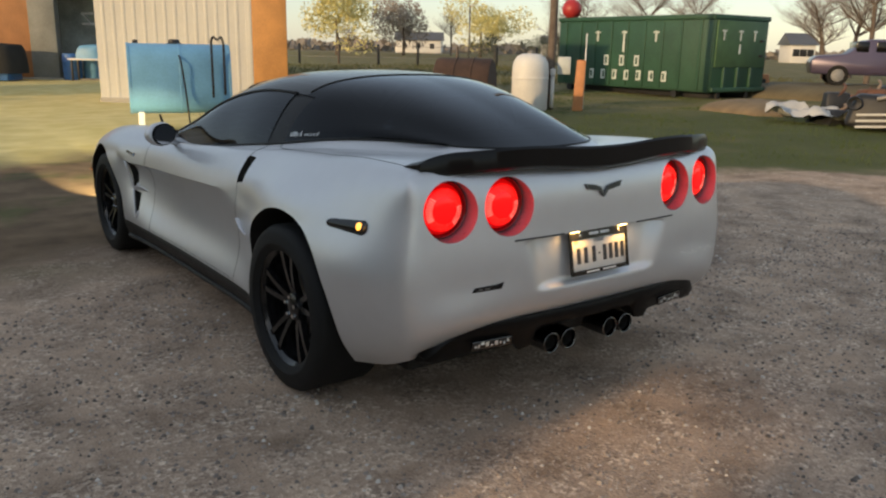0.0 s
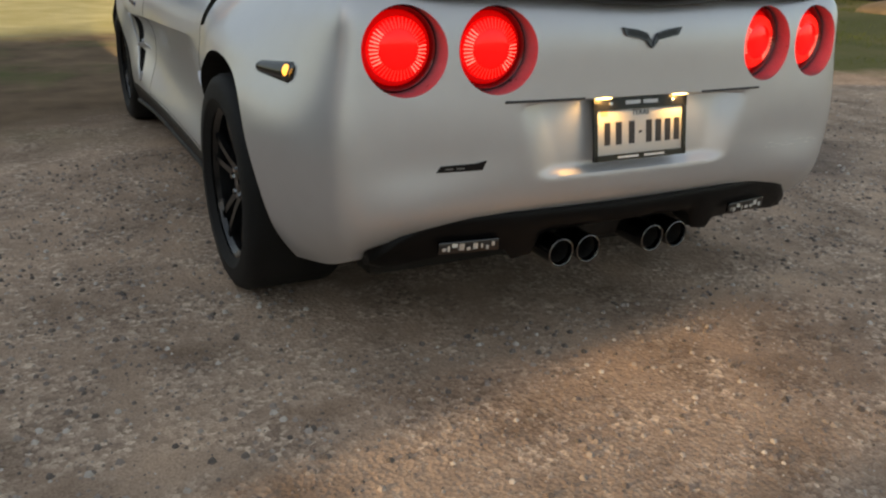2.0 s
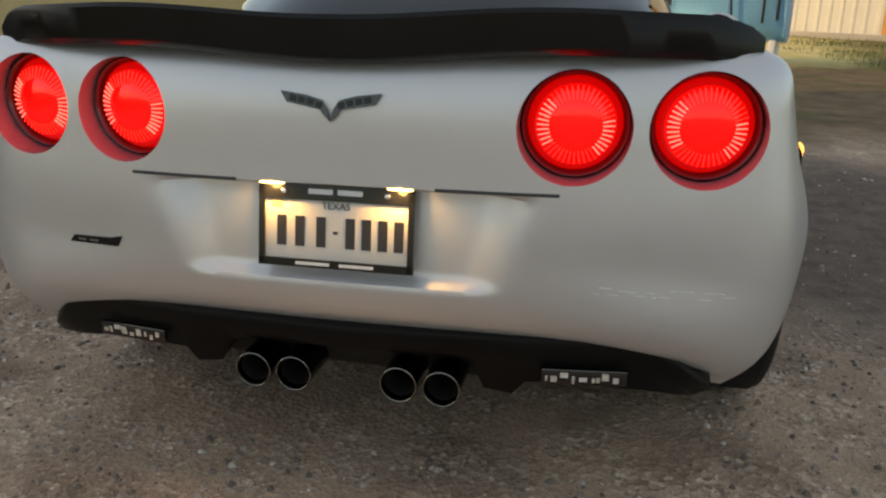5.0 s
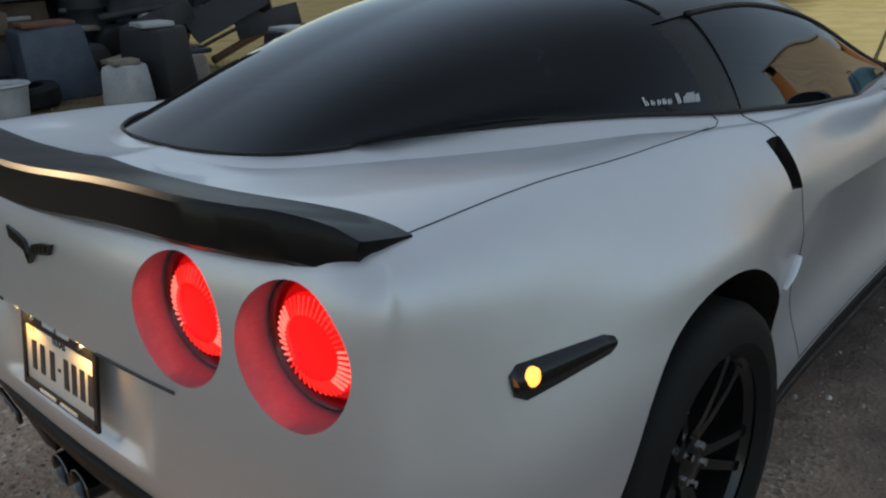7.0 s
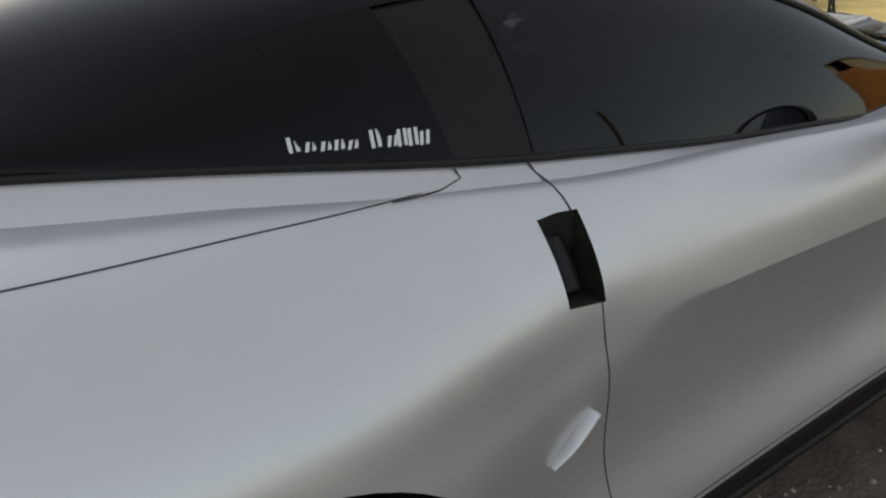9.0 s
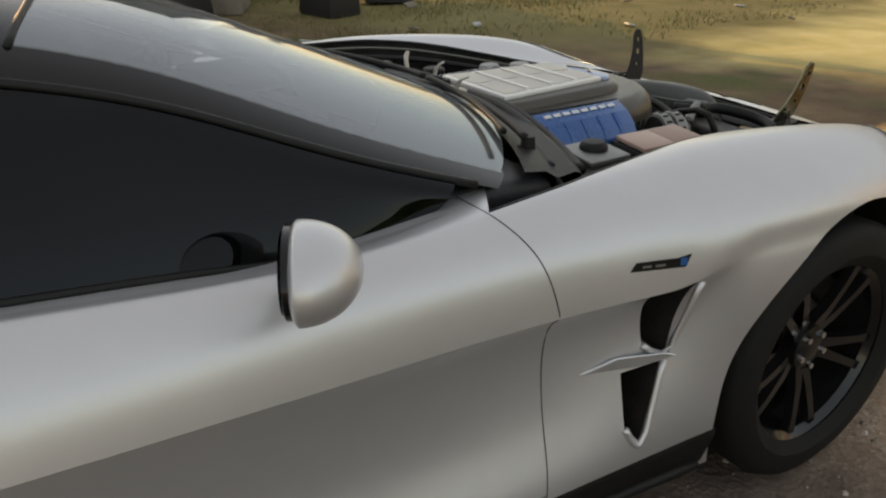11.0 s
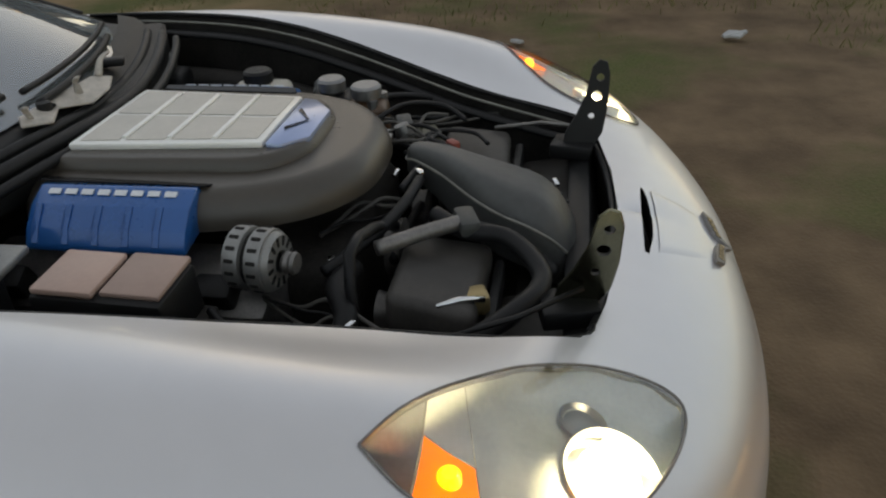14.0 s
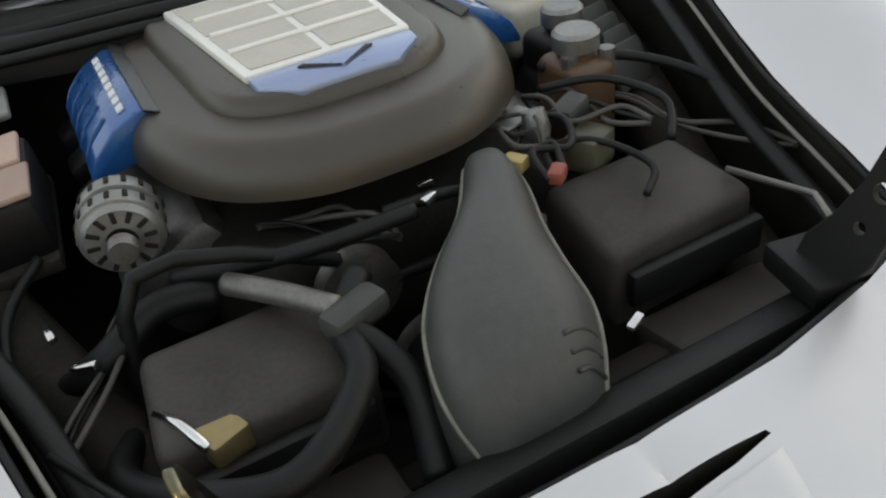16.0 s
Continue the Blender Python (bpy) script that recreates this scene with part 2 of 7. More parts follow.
def smooth_line(points, per=6, ends=False):
    """A rounded line through the points."""
    p = [Vector(q) for q in points]
    out = []
    for i in range(len(p) - 1):
        a, b, c, d = p[max(i - 1, 0)], p[i], p[i + 1], p[min(i + 2, len(p) - 1)]
        for k in range(per):
            t = k / per
            out.append(0.5 * ((2 * b) + (c - a) * t + (2 * a - 5 * b + 4 * c - d) * t * t + (3 * b - a - 3 * c + d) * t ** 3))
    out.append(p[-1])
    return out


def tube(points, radius, seg=8, per=6, taper=None, flat=1.0):
    """A round hose or rod through the points."""
    line = smooth_line(points, per) if per > 1 else [Vector(q) for q in points]
    verts, faces = [], []
    up = Vector((0.13, 0.21, 0.97)).normalized()
    n = len(line)
    for i, p in enumerate(line):
        d = (line[min(i + 1, n - 1)] - line[max(i - 1, 0)]).normalized()
        if abs(d.dot(up)) > 0.95:
            s = d.cross(Vector((1, 0.2, 0.1))).normalized()
        else:
            s = d.cross(up).normalized()
        q = s.cross(d)
        r = radius if taper is None else radius * (1 + (taper - 1) * i / (n - 1))
        for k in range(seg):
            a = 2 * math.pi * k / seg
            verts.append(p + s * (r * math.cos(a)) + q * (r * flat * math.sin(a)))
    for i in range(n - 1):
        for k in range(seg):
            faces.append((i * seg + k, i * seg + (k + 1) % seg, (i + 1) * seg + (k + 1) % seg, (i + 1) * seg + k))
    faces.append(tuple(reversed(range(seg))))
    faces.append(tuple(range((n - 1) * seg, n * seg)))
    return mesh_from("tube", verts, faces)


def prism(outline, direction, start=0.0):
    """A closed solid from an outline of 3D points, pushed along a direction."""
    bm = bmesh.new()
    d = Vector(direction)
    a = [bm.verts.new(Vector(p) + d * start) for p in outline]
    b = [bm.verts.new(Vector(p) + d) for p in outline]
    n = len(a)
    bm.faces.new(a)
    bm.faces.new(list(reversed(b)))
    for i in range(n):
        bm.faces.new((a[i], b[i], b[(i + 1) % n], a[(i + 1) % n]))
    bmesh.ops.recalc_face_normals(bm, faces=bm.faces)
    return bm


def bevelled(bm, offset, seg=2):
    bmesh.ops.bevel(bm, geom=bm.edges[:], offset=offset, segments=seg, affect="EDGES", profile=0.5, clamp_overlap=True)
    return sharpen(bm)


def cubic(ts, ps, q):
    """A natural cubic line through ps at ts, taken at q (numpy)."""
    ts, ps, q = np.asarray(ts, float), np.asarray(ps, float), np.asarray(q, float)
    n = len(ts)
    h = np.diff(ts)
    a = np.zeros((n, n))
    r = np.zeros((n,) + ps.shape[1:])
    a[0, 0] = a[-1, -1] = 1
    for i in range(1, n - 1):
        a[i, i - 1], a[i, i], a[i, i + 1] = h[i - 1], 2 * (h[i - 1] + h[i]), h[i]
        r[i] = 6 * ((ps[i + 1] - ps[i]) / h[i] - (ps[i] - ps[i - 1]) / h[i - 1])
    m = np.linalg.solve(a, r.reshape(n, -1)).reshape(r.shape)
    k = np.clip(np.searchsorted(ts, q, side="right") - 1, 0, n - 2)
    sh = (-1,) + (1,) * (ps.ndim - 1)
    x0, x1, hh = (q - ts[k]).reshape(sh), (ts[k + 1] - q).reshape(sh), h[k].reshape(sh)
    return (m[k] * x1 ** 3 + m[k + 1] * x0 ** 3) / (6 * hh) + (ps[k] / hh - m[k] * hh / 6) * x1 + (ps[k + 1] / hh - m[k + 1] * hh / 6) * x0


def grid_mesh(name, pts, flip=False, mirror=False, smooth=True):
    """A sheet from an array of points (rows, columns, 3)."""
    r, c = pts.shape[:2]
    faces = [(i * c + j, i * c + j + 1, (i + 1) * c + j + 1, (i + 1) * c + j) for i in range(r - 1) for j in range(c - 1)]
    if flip:
        faces = [f[::-1] for f in faces]
    return mesh_from(name, pts.reshape(-1, 3), faces, smooth)


def cut(base, cutters):
    """Takes the cutters away from the base object's mesh, for good."""
    for c in cutters:
        mod = base.modifiers.new("cut", "BOOLEAN")
        mod.operation, mod.solver, mod.object = "DIFFERENCE", "EXACT", c
    bpy.context.view_layer.update()
    dg = bpy.context.evaluated_depsgraph_get()
    me = bpy.data.meshes.new_from_object(base.evaluated_get(dg))
    base.modifiers.clear()
    old = base.data
    base.data = me
    bpy.data.meshes.remove(old)
    for c in cutters:
        d = c.data
        bpy.data.objects.remove(c)
        bpy.data.meshes.remove(d)
    bm = bmesh.new()
    bm.from_mesh(me)
    sharpen(bm, 30)
    bm.to_mesh(me)
    bm.free()
    return base


def words(name, text, height, m, material, parent, label=""):
    """Lettering in the built-in font, as a mesh."""
    cu = bpy.data.curves.new(name, "FONT")
    cu.body, cu.size, cu.align_x, cu.align_y, cu.extrude = text, height, "CENTER", "CENTER", 0.0006
    tmp = new(name, cu)
    bpy.context.view_layer.update()
    me = bpy.data.meshes.new_from_object(tmp.evaluated_get(bpy.context.evaluated_depsgraph_get()))
    bpy.data.objects.remove(tmp)
    bpy.data.curves.remove(cu)
    me.transform(m)
    me.materials.clear()
    return part(name, me, material, parent, label)


# ---- the car: body ----
car = empty("car")
tagged(car, "silver sports coupe, lamps lit, bonnet removed, parked on gravel", "car")

STATIONS = []


def st(x, y, ys, b, c, d, k, e, f, g, h):
    """Half the body at one place of its plan outline: spine place, wall rows (inset, height), top row (share, height), spine height."""
    STATIONS.append((x, y, ys, b, c, d, k, e, f, g, h))


st(0.000, -2.150, -1.93, (.050, .400), (.010, .460), (.000, .580), (.005, .716), (.012, .860), (.045, .945), (.50, .985), .990)
st(0.440, -2.138, -1.92, (.050, .395), (.008, .455), (.000, .575), (.004, .716), (.014, .860), (.048, .955), (.50, .985), .990)
st(0.690, -2.115, -1.90, (.055, .365), (.000, .435), (.000, .555), (.006, .716), (.020, .857), (.052, .961), (.50, .985), .990)
st(0.796, -2.099, -1.90, (.070, .340), (.012, .415), (.000, .549), (.008, .715), (.023, .855), (.060, .963), (.49, .985), .990)
st(0.845, -2.074, -1.88, (.095, .315), (.028, .398), (.003, .546), (.011, .712), (.032, .852), (.080, .964), (.46, .985), .990)
st(0.879, -2.022, -1.86, (.115, .290), (.040, .378), (.006, .542), (.016, .706), (.043, .850), (.100, .965), (.42, .985), .990)
st(0.910, -1.945, -1.82, (.125, .260), (.048, .356), (.010, .538), (.024, .702), (.060, .844), (.128, .962), (.38, .984), .989)
st(0.943, -1.820, -1.74, (.125, .235), (.050, .335), (.012, .530), (.032, .700), (.078, .834), (.150, .955), (.36, .982), .988)
st(0.966, -1.640, -1.60, (.100, .210), (.036, .330), (.004, .500), (.030, .690), (.072, .805), (.158, .938), (.30, .975), .980)
st(0.972, -1.360, -1.36, (.070, .180), (.010, .300), (.000, .480), (.008, .670), (.044, .795), (.174, .922), (.28, .960), .960)
st(0.953, -1.120, -1.12, (.070, .170), (.010, .280), (.000, .460), (.000, .660), (.036, .785), (.167, .910), (.22, .945), .940)
st(0.908, -0.900, -0.90, (.060, .160), (.005, .270), (.020, .450), (.008, .655), (.028, .775), (.120, .885), (.14, .922), .915)
st(0.889, -0.700, -0.70, (.060, .155), (.000, .270), (.030, .450), (.006, .668), (.022, .775), (.075, .866), (.12, .900), .900)
st(0.884, -0.300, -0.30, (.060, .150), (.000, .270), (.042, .450), (.002, .692), (.020, .772), (.072, .850), (.09, .868), .880)
st(0.888, 0.200, 0.20, (.060, .150), (.000, .265), (.048, .440), (.000, .695), (.018, .768), (.070, .828), (.09, .830), .860)
st(0.898, 0.600, 0.60, (.060, .150), (.000, .265), (.040, .430), (.000, .690), (.016, .765), (.085, .834), (.12, .845), .850)
st(0.935, 0.950, 0.95, (.060, .150), (.020, .280), (.015, .450), (.000, .680), (.020, .760), (.130, .846), (.22, .832), .815)
st(0.950, 1.343, 1.343, (.060, .150), (.010, .300), (.000, .500), (.000, .660), (.030, .745), (.165, .826), (.25, .792), .770)
st(0.932, 1.625, 1.62, (.060, .150), (.010, .300), (.000, .460), (.008, .620), (.045, .705), (.170, .790), (.25, .750), .730)
st(0.880, 1.866, 1.80, (.060, .140), (.010, .270), (.000, .430), (.015, .570), (.050, .650), (.160, .732), (.35, .698), .690)
st(0.764, 2.066, 1.93, (.080, .130), (.015, .240), (.000, .400), (.018, .535), (.050, .600), (.130, .660), (.50, .668), .672)
st(0.496, 2.205, 2.00, (.100, .130), (.020, .230), (.000, .380), (.018, .505), (.045, .560), (.105, .612), (.50, .650), .662)
st(0.000, 2.262, 2.03, (.100, .130), (.020, .230), (.000, .380), (.015, .500), (.040, .555), (.085, .598), (.50, .634), .655)


def body_points(ns=420):
    """The half body as a fine sheet: rows along the plan outline, columns from the floor over the side to the spine."""
    first, last = STATIONS[1], STATIONS[-2]
    ext = [(-first[0],) + first[1:]] + STATIONS + [(-last[0],) + last[1:]]
    xy = np.array([(s[0], s[1]) for s in ext])
    t = np.concatenate([[0], np.cumsum(np.linalg.norm(np.diff(xy, axis=0), axis=1))])
    q = np.linspace(t[1], t[-2], ns)
    fine = cubic(t, xy, q)
    fine[0, 0] = fine[-1, 0] = 0.0
    near = cubic(t, xy, np.clip(q + 1e-3, t[1], t[-2])) - cubic(t, xy, np.clip(q - 1e-3, t[1], t[-2]))
    near /= np.linalg.norm(near, axis=1, keepdims=True)
    inward = np.stack([-near[:, 1], near[:, 0]], 1)
    inward[0], inward[-1] = (0, 1), (0, -1)
    rows = np.array([[v for k in range(3, 9) for v in s[k]] + [s[9][0], s[9][1], s[10], s[2]] for s in ext])
    tab = cubic(t, rows, q)
    cols = []
    # a crisp crease along the door, fading towards the rear wheel and the front wheel
    fade = np.clip((fine[:, 1] + 0.80) / 0.35, 0, 1) * np.clip((1.05 - fine[:, 1]) / 0.25, 0, 1)
    fade = fade * fade * (3 - 2 * fade)
    ridge = tab[:, 6:8] + 0.25 * (tab[:, 8:10] - tab[:, 6:8])
    line = np.interp(fine[:, 1], (-.8, -.55, -.13, .25, .6, .9), (.717, .708, .692, .679, .668, .660))
    ridge[:, 0] *= 1 - fade
    ridge[:, 1] = ridge[:, 1] * (1 - fade) + line * fade
    tuck = 0.006 + 0.017 * np.clip((fine[:, 1] - 0.0) / 0.7, 0, 1)
    tab[:, 6] = tab[:, 6] * (1 - fade) + tuck * fade
    tab[:, 7] = tab[:, 7] * (1 - fade) + (line - 0.016) * fade
    tab = np.concatenate([tab[:, :8], ridge, tab[:, 8:]], 1)
    for k in range(7):
        off, z = tab[:, 2 * k], tab[:, 2 * k + 1]
        cols.append(np.stack([fine[:, 0] + inward[:, 0] * off, fine[:, 1] + inward[:, 1] * off, z], 1))
    spine = np.stack([np.zeros(ns), tab[:, 17], tab[:, 16]], 1)
    g = cols[-1] + (spine - cols[-1]) * tab[:, 14:15]
    g[:, 2] = tab[:, 15]
    ghost = g * np.array([-1, 1, 1])
    ghost[:, 1] = 2 * spine[:, 1] - g[:, 1]
    ghost[0, 1], ghost[-1, 1] = 2 * spine[0, 1] - g[0, 1], 2 * spine[-1, 1] - g[-1, 1]
    cols += [g, spine, ghost]
    ctl = np.stack(cols, 1)
    d = np.linalg.norm(np.diff(ctl, axis=1), axis=2).mean(0)
    d[7] *= 0.8
    u = np.concatenate([[0], np.cumsum(d)])
    uq = np.concatenate([np.linspace(u[k], u[k + 1], c, endpoint=False) for k, c in enumerate((5, 15, 16, 7, 9, 14, 18, 16))] + [[u[-2]]])
    soft_ = np.stack([cubic(u, ctl[i], uq) for i in range(ns)])
    low = uq < u[4] - 1e-9
    hard = np.stack([np.concatenate([cubic(u[:5], ctl[i, :5], uq[low]), cubic(u[4:], ctl[i, 4:], uq[~low])]) for i in range(ns)])
    out = soft_ + (hard - soft_) * fade[:, None, None]
    out[0, :, 0] = out[-1, :, 0] = 0
    out[:, -1, 0] = 0
    # number plate recess: deep under the lid line, a bright ledge at its foot, soft at its sides
    x, y, z = out[..., 0], out[..., 1], out[..., 2]
    sx = np.clip((.345 + .30 * (z - .52) - x) / .11, 0, 1)
    sx = sx * sx * (3 - 2 * sx)
    foot = np.clip((z - .510) / .030, 0, 1)
    sz = foot * foot * (3 - 2 * foot) * (.62 + .38 * np.clip((z - .54) / .15, 0, 1)) * (z < .7155)
    out[..., 1] = y + np.where(y < -1.9, .040 * sx * sz, 0)
    floor = np.stack([np.zeros(ns), spine[:, 1], out[:, 0, 2]], 1)[:, None]
    return np.concatenate([floor, out], 1)


def body_mesh():
    pts = body_points()
    r, c = pts.shape[:2]
    bm = bmesh.new()
    for side in (1, -1):
        vs = [[bm.verts.new((p[0] * side, p[1], p[2])) for p in row] for row in pts]
        for i in range(r - 1):
            for j in range(c - 1):
                f = (vs[i][j], vs[i + 1][j], vs[i + 1][j + 1], vs[i][j + 1])
                bm.faces.new(f if side > 0 else f[::-1])
    bmesh.ops.remove_doubles(bm, verts=bm.verts, dist=2e-5)
    bmesh.ops.dissolve_degenerate(bm, dist=1e-6, edges=bm.edges)
    bmesh.ops.recalc_face_normals(bm, faces=bm.faces)
    return sharpen(bm, 24)


from mathutils.bvhtree import BVHTree

shell = body_mesh()
SKIN = BVHTree.FromBMesh(shell)


def side_on(y, z, side=1, lift=0.0):
    """The place on the car's flank at a distance along it and a height."""
    p, n, _, _ = SKIN.ray_cast(Vector((2.0, y, z)), Vector((-1, 0, 0)))
    if p is None:
        p, n = Vector((0.85, y, z)), Vector((1, 0, 0))
    p = p + n * lift
    return Vector((p.x * side, p.y, p.z))


def rear_on(x, z, lift=0.0):
    p, n, _, _ = SKIN.ray_cast(Vector((x, -4.0, z)), Vector((0, 1, 0)))
    if p is None:
        p, n = Vector((x, -2.1, z)), Vector((0, -1, 0))
    return p + n * lift


def top_on(x, y, lift=0.0):
    p, n, _, _ = SKIN.ray_cast(Vector((x, y, 3.0)), Vector((0, 0, -1)))
    if p is None:
        p, n = Vector((x, y, 0.6)), Vector((0, 0, 1))
    return p + n * lift


body = part("body", shell, SILVER, car, "silver metallic body shell")
body.data.materials.append(BAY_BLACK)
body.data.materials.append(RED_LIT_WALL)
body.data.materials.append(LAMP_INNER)

BAY = [(0, .85), (.25, .82), (.45, .73), (.62, .60), (.786, .50), (.773, .66), (.754, .79), (.730, .93), (.704, 1.05), (.670, 1.19), (.624, 1.34), (.587, 1.45),
       (.551, 1.55), (.519, 1.65), (.482, 1.80), (.443, 1.922), (.40, 1.945), (.33, 1.962), (.18, 1.985), (0, 1.992)]
LAMP = [(.775, 1.685), (.705, 1.728), (.640, 1.775), (.562, 1.845), (.508, 1.94), (.497, 2.015), (.520, 2.060), (.59, 2.052), (.685, 2.010), (.752, 1.958),
        (.802, 1.89), (.818, 1.81), (.803, 1.735)]
VENTS = [((.785, .648), (.888, .664), (.850, .505), (.800, .530)), ((.752, .482), (.845, .490), (.785, .330), (.748, .37))]


def cutter(bm):
    ob = new("cutter", bpy.data.meshes.new("cutter"))
    bm.to_mesh(ob.data)
    bm.free()
    ob.data.materials.append(SILVER)
    ob.data.materials.append(BAY_BLACK)
    ob.data.polygons.foreach_set("material_index", [1] * len(ob.data.polygons))
    return ob


def lamp_cutter(ob, index=2):
    ob.data.materials.append(RED_LIT_WALL)
    ob.data.materials.append(LAMP_INNER)
    ob.data.polygons.foreach_set("material_index", [index] * len(ob.data.polygons))
    return ob


cutters = []
for side in (-1, 1):
    for y, r, inner in ((-1.338, 0.408, 0.672), (1.366, 0.379, 0.735)):
        cutters.append(cutter(lathe([(0, 0), (r, 0), (r, 0.5), (0, 0.5)], 72, Matrix.Translation((side * inner, y, 0.340)) @ pose(0, 0, 0, 0, 90 * side, 0))))
    for x in (0.682, 0.449):
        cutters.append(lamp_cutter(cutter(lathe([(0, 0), (0.103, 0), (0.103, 0.2), (0, 0.2)], 56, Matrix.Translation((side * x, -1.995, 0.838)) @ pose(0, 0, 0, 90, 0, 0)))))
    for v in VENTS:
        cutters.append(cutter(prism([(side * 0.78, y, z) for y, z in v], (side * 0.4, 0, 0))))
    cutters.append(cutter(prism([(side * 0.80, -.735, .875), (side * 0.80, -.806, .880), (side * 0.80, -.812, .772), (side * 0.80, -.742, .760)], (side * 0.3, 0, 0))))
    cutters.append(lamp_cutter(cutter(prism([(side * x, y, 0.53) for x, y in LAMP], (0, 0, 0.5))), 3))
bay = [(x, y, 0.30) for x, y in BAY] + [(-x, y, 0.30) for x, y in BAY[-2:0:-1]]
cutters.append(cutter(prism(bay, (0, 0, 0.9))))
slit = [(x, 2.046 - 0.35 * x * x + dy, 0.60) for x, dy in ((-.105, -.002), (-.06, -.007), (.02, -.010), (.09, -.009), (.150, -.005), (.154, .003), (.09, .009), (.02, .010), (-.06, .007), (-.107, .003))]
cutters.append(cutter(prism(slit, (0, 0, 0.3))))
cut(body, cutters)

# ---- the car: cabin and glass ----
CABIN = []


def ring(c, q, r, b):
    """One bow of the cabin: spine (y, z), roof quarter, roof rail and waist (x, y, z)."""
    CABIN.append([b, ((b[0] * .55 + r[0] * .45 + .022), (b[1] + r[1]) / 2, (b[2] + r[2]) / 2), r, q, (0, *c), (-q[0], q[1], q[2])])


ring((.865, .852), (.36, .815, .850), (.685, .60, .848), (.722, .44, .828))
ring((.520, .995), (.34, .48, .985), (.635, .31, .960), (.742, .25, .814))
ring((.180, 1.133), (.31, .16, 1.120), (.585, .05, 1.075), (.746, .00, .843))
ring((-.12, 1.213), (.29, -.13, 1.202), (.550, -.20, 1.145), (.738, -.28, .868))
ring((-.45, 1.248), (.28, -.45, 1.238), (.532, -.48, 1.178), (.728, -.53, .899))
ring((-.85, 1.236), (.27, -.85, 1.226), (.515, -.83, 1.168), (.698, -.80, .931))
ring((-1.20, 1.182), (.26, -1.19, 1.174), (.474, -1.13, 1.124), (.645, -1.06, .968))
ring((-1.55, 1.092), (.24, -1.53, 1.088), (.405, -1.44, 1.062), (.548, -1.34, .996))
ring((-1.845, .990), (.21, -1.825, .993), (.315, -1.765, .995), (.362, -1.65, .999))
CABIN = np.array(CABIN)


def cabin(v, u, drop=0.0):
    """The cabin's skin: v 0..8 from windscreen foot to hatch foot, u 0 waist, 2 rail, 4 spine (arrays)."""
    along = cubic(range(9), CABIN, np.asarray(v, float))
    ut = [0, 1.1, 2, 3, 4, 5]
    p = np.stack([cubic(ut, a, np.asarray(u, float)) for a in along])
    if drop:
        p = p - np.array([0, 0, 1.0]) * drop
    return p


def cabin_patch(name, v0, v1, u0, u1, material, nv=24, nu=14, both=True, label="", drop=0.0, lower=None, join=False):
    """A piece of the cabin's skin on one side or across the car, 4 mm thick."""
    v = np.linspace(v0, v1, nv)
    made = []
    if join:
        u = np.linspace(u0, 4, nu)
        half = cabin(v, u, drop)
        other = half[:, ::-1][:, 1:] * np.array([-1, 1, 1])
        sheets = [np.concatenate([half, other], 1)]
    else:
        half = cabin(v, np.linspace(u0, u1, nu), drop)
        sheets = [half] + ([half * np.array([-1, 1, 1])] if both else [])
    for k, sh in enumerate(sheets):
        me = grid_mesh(name, sh)
        c = me.polygons[len(me.polygons) // 2]
        if c.normal.dot(c.center - Vector((0, -.4, .8))) < 0:
            me.flip_normals()
        ob = part(name, me, material, car, label)
        made.append(ob)
    return made


cabin_patch("windscreen", 0.02, 2.75, 2.12, 4, CLEAR, 28, 18, join=True, label="clear windscreen reflecting the sky")
# foot border widened upwards: a black sheet for the dark reflection low down
cabin_patch("screen_border", 0.02, 0.85, 2.12, 4, BLACK_GLOSS, 10, 18, join=True, label="black border of the windscreen", drop=.012)
cabin_patch("screen_border", 0.3, 2.75, 2.10, 2.26, BLACK_GLOSS, 20, 4, label="black border of the windscreen", drop=.004)
cabin_patch("pillar", 0.0, 2.9, 1.80, 2.13, BLACK_GLOSS, 28, 6, label="black windscreen pillar")
cabin_patch("roof_panel", 2.75, 5.0, 2.12, 4, BLACK_GLOSS, 26, 18, join=True, label="gloss black roof panel")
cabin_patch("roof_rail", 2.9, 5.0, 1.80, 2.13, BLACK_GLOSS, 22, 6, label="black roof rail")
cabin_patch("door_window", 0.28, 4.72, 0.03, 1.80, TINT_DOOR, 34, 14, label="tinted door window")
cabin_patch("rear_pillar", 4.66, 5.26, 0.02, 1.82, PILLAR_BLACK, 10, 14, label="black rear pillar", drop=.006)
hatch = cabin_patch("hatch_glass", 5.0, 7.99, 1.80, 4, TINT_DARK, 40, 24, join=True, label="dark tinted hatch glass")
cabin_patch("hatch_side_glass", 5.2, 7.99, 0.02, 1.81, TINT_DARK, 40, 14, label="dark tinted hatch glass")


def seal(name, pts, r, material=BLACK_PLASTIC, both=True):
    for s in ((1, -1) if both else (1,)):
        part(name, tube([(p[0] * s, p[1], p[2]) for p in pts], r, 6, 1), material, car)


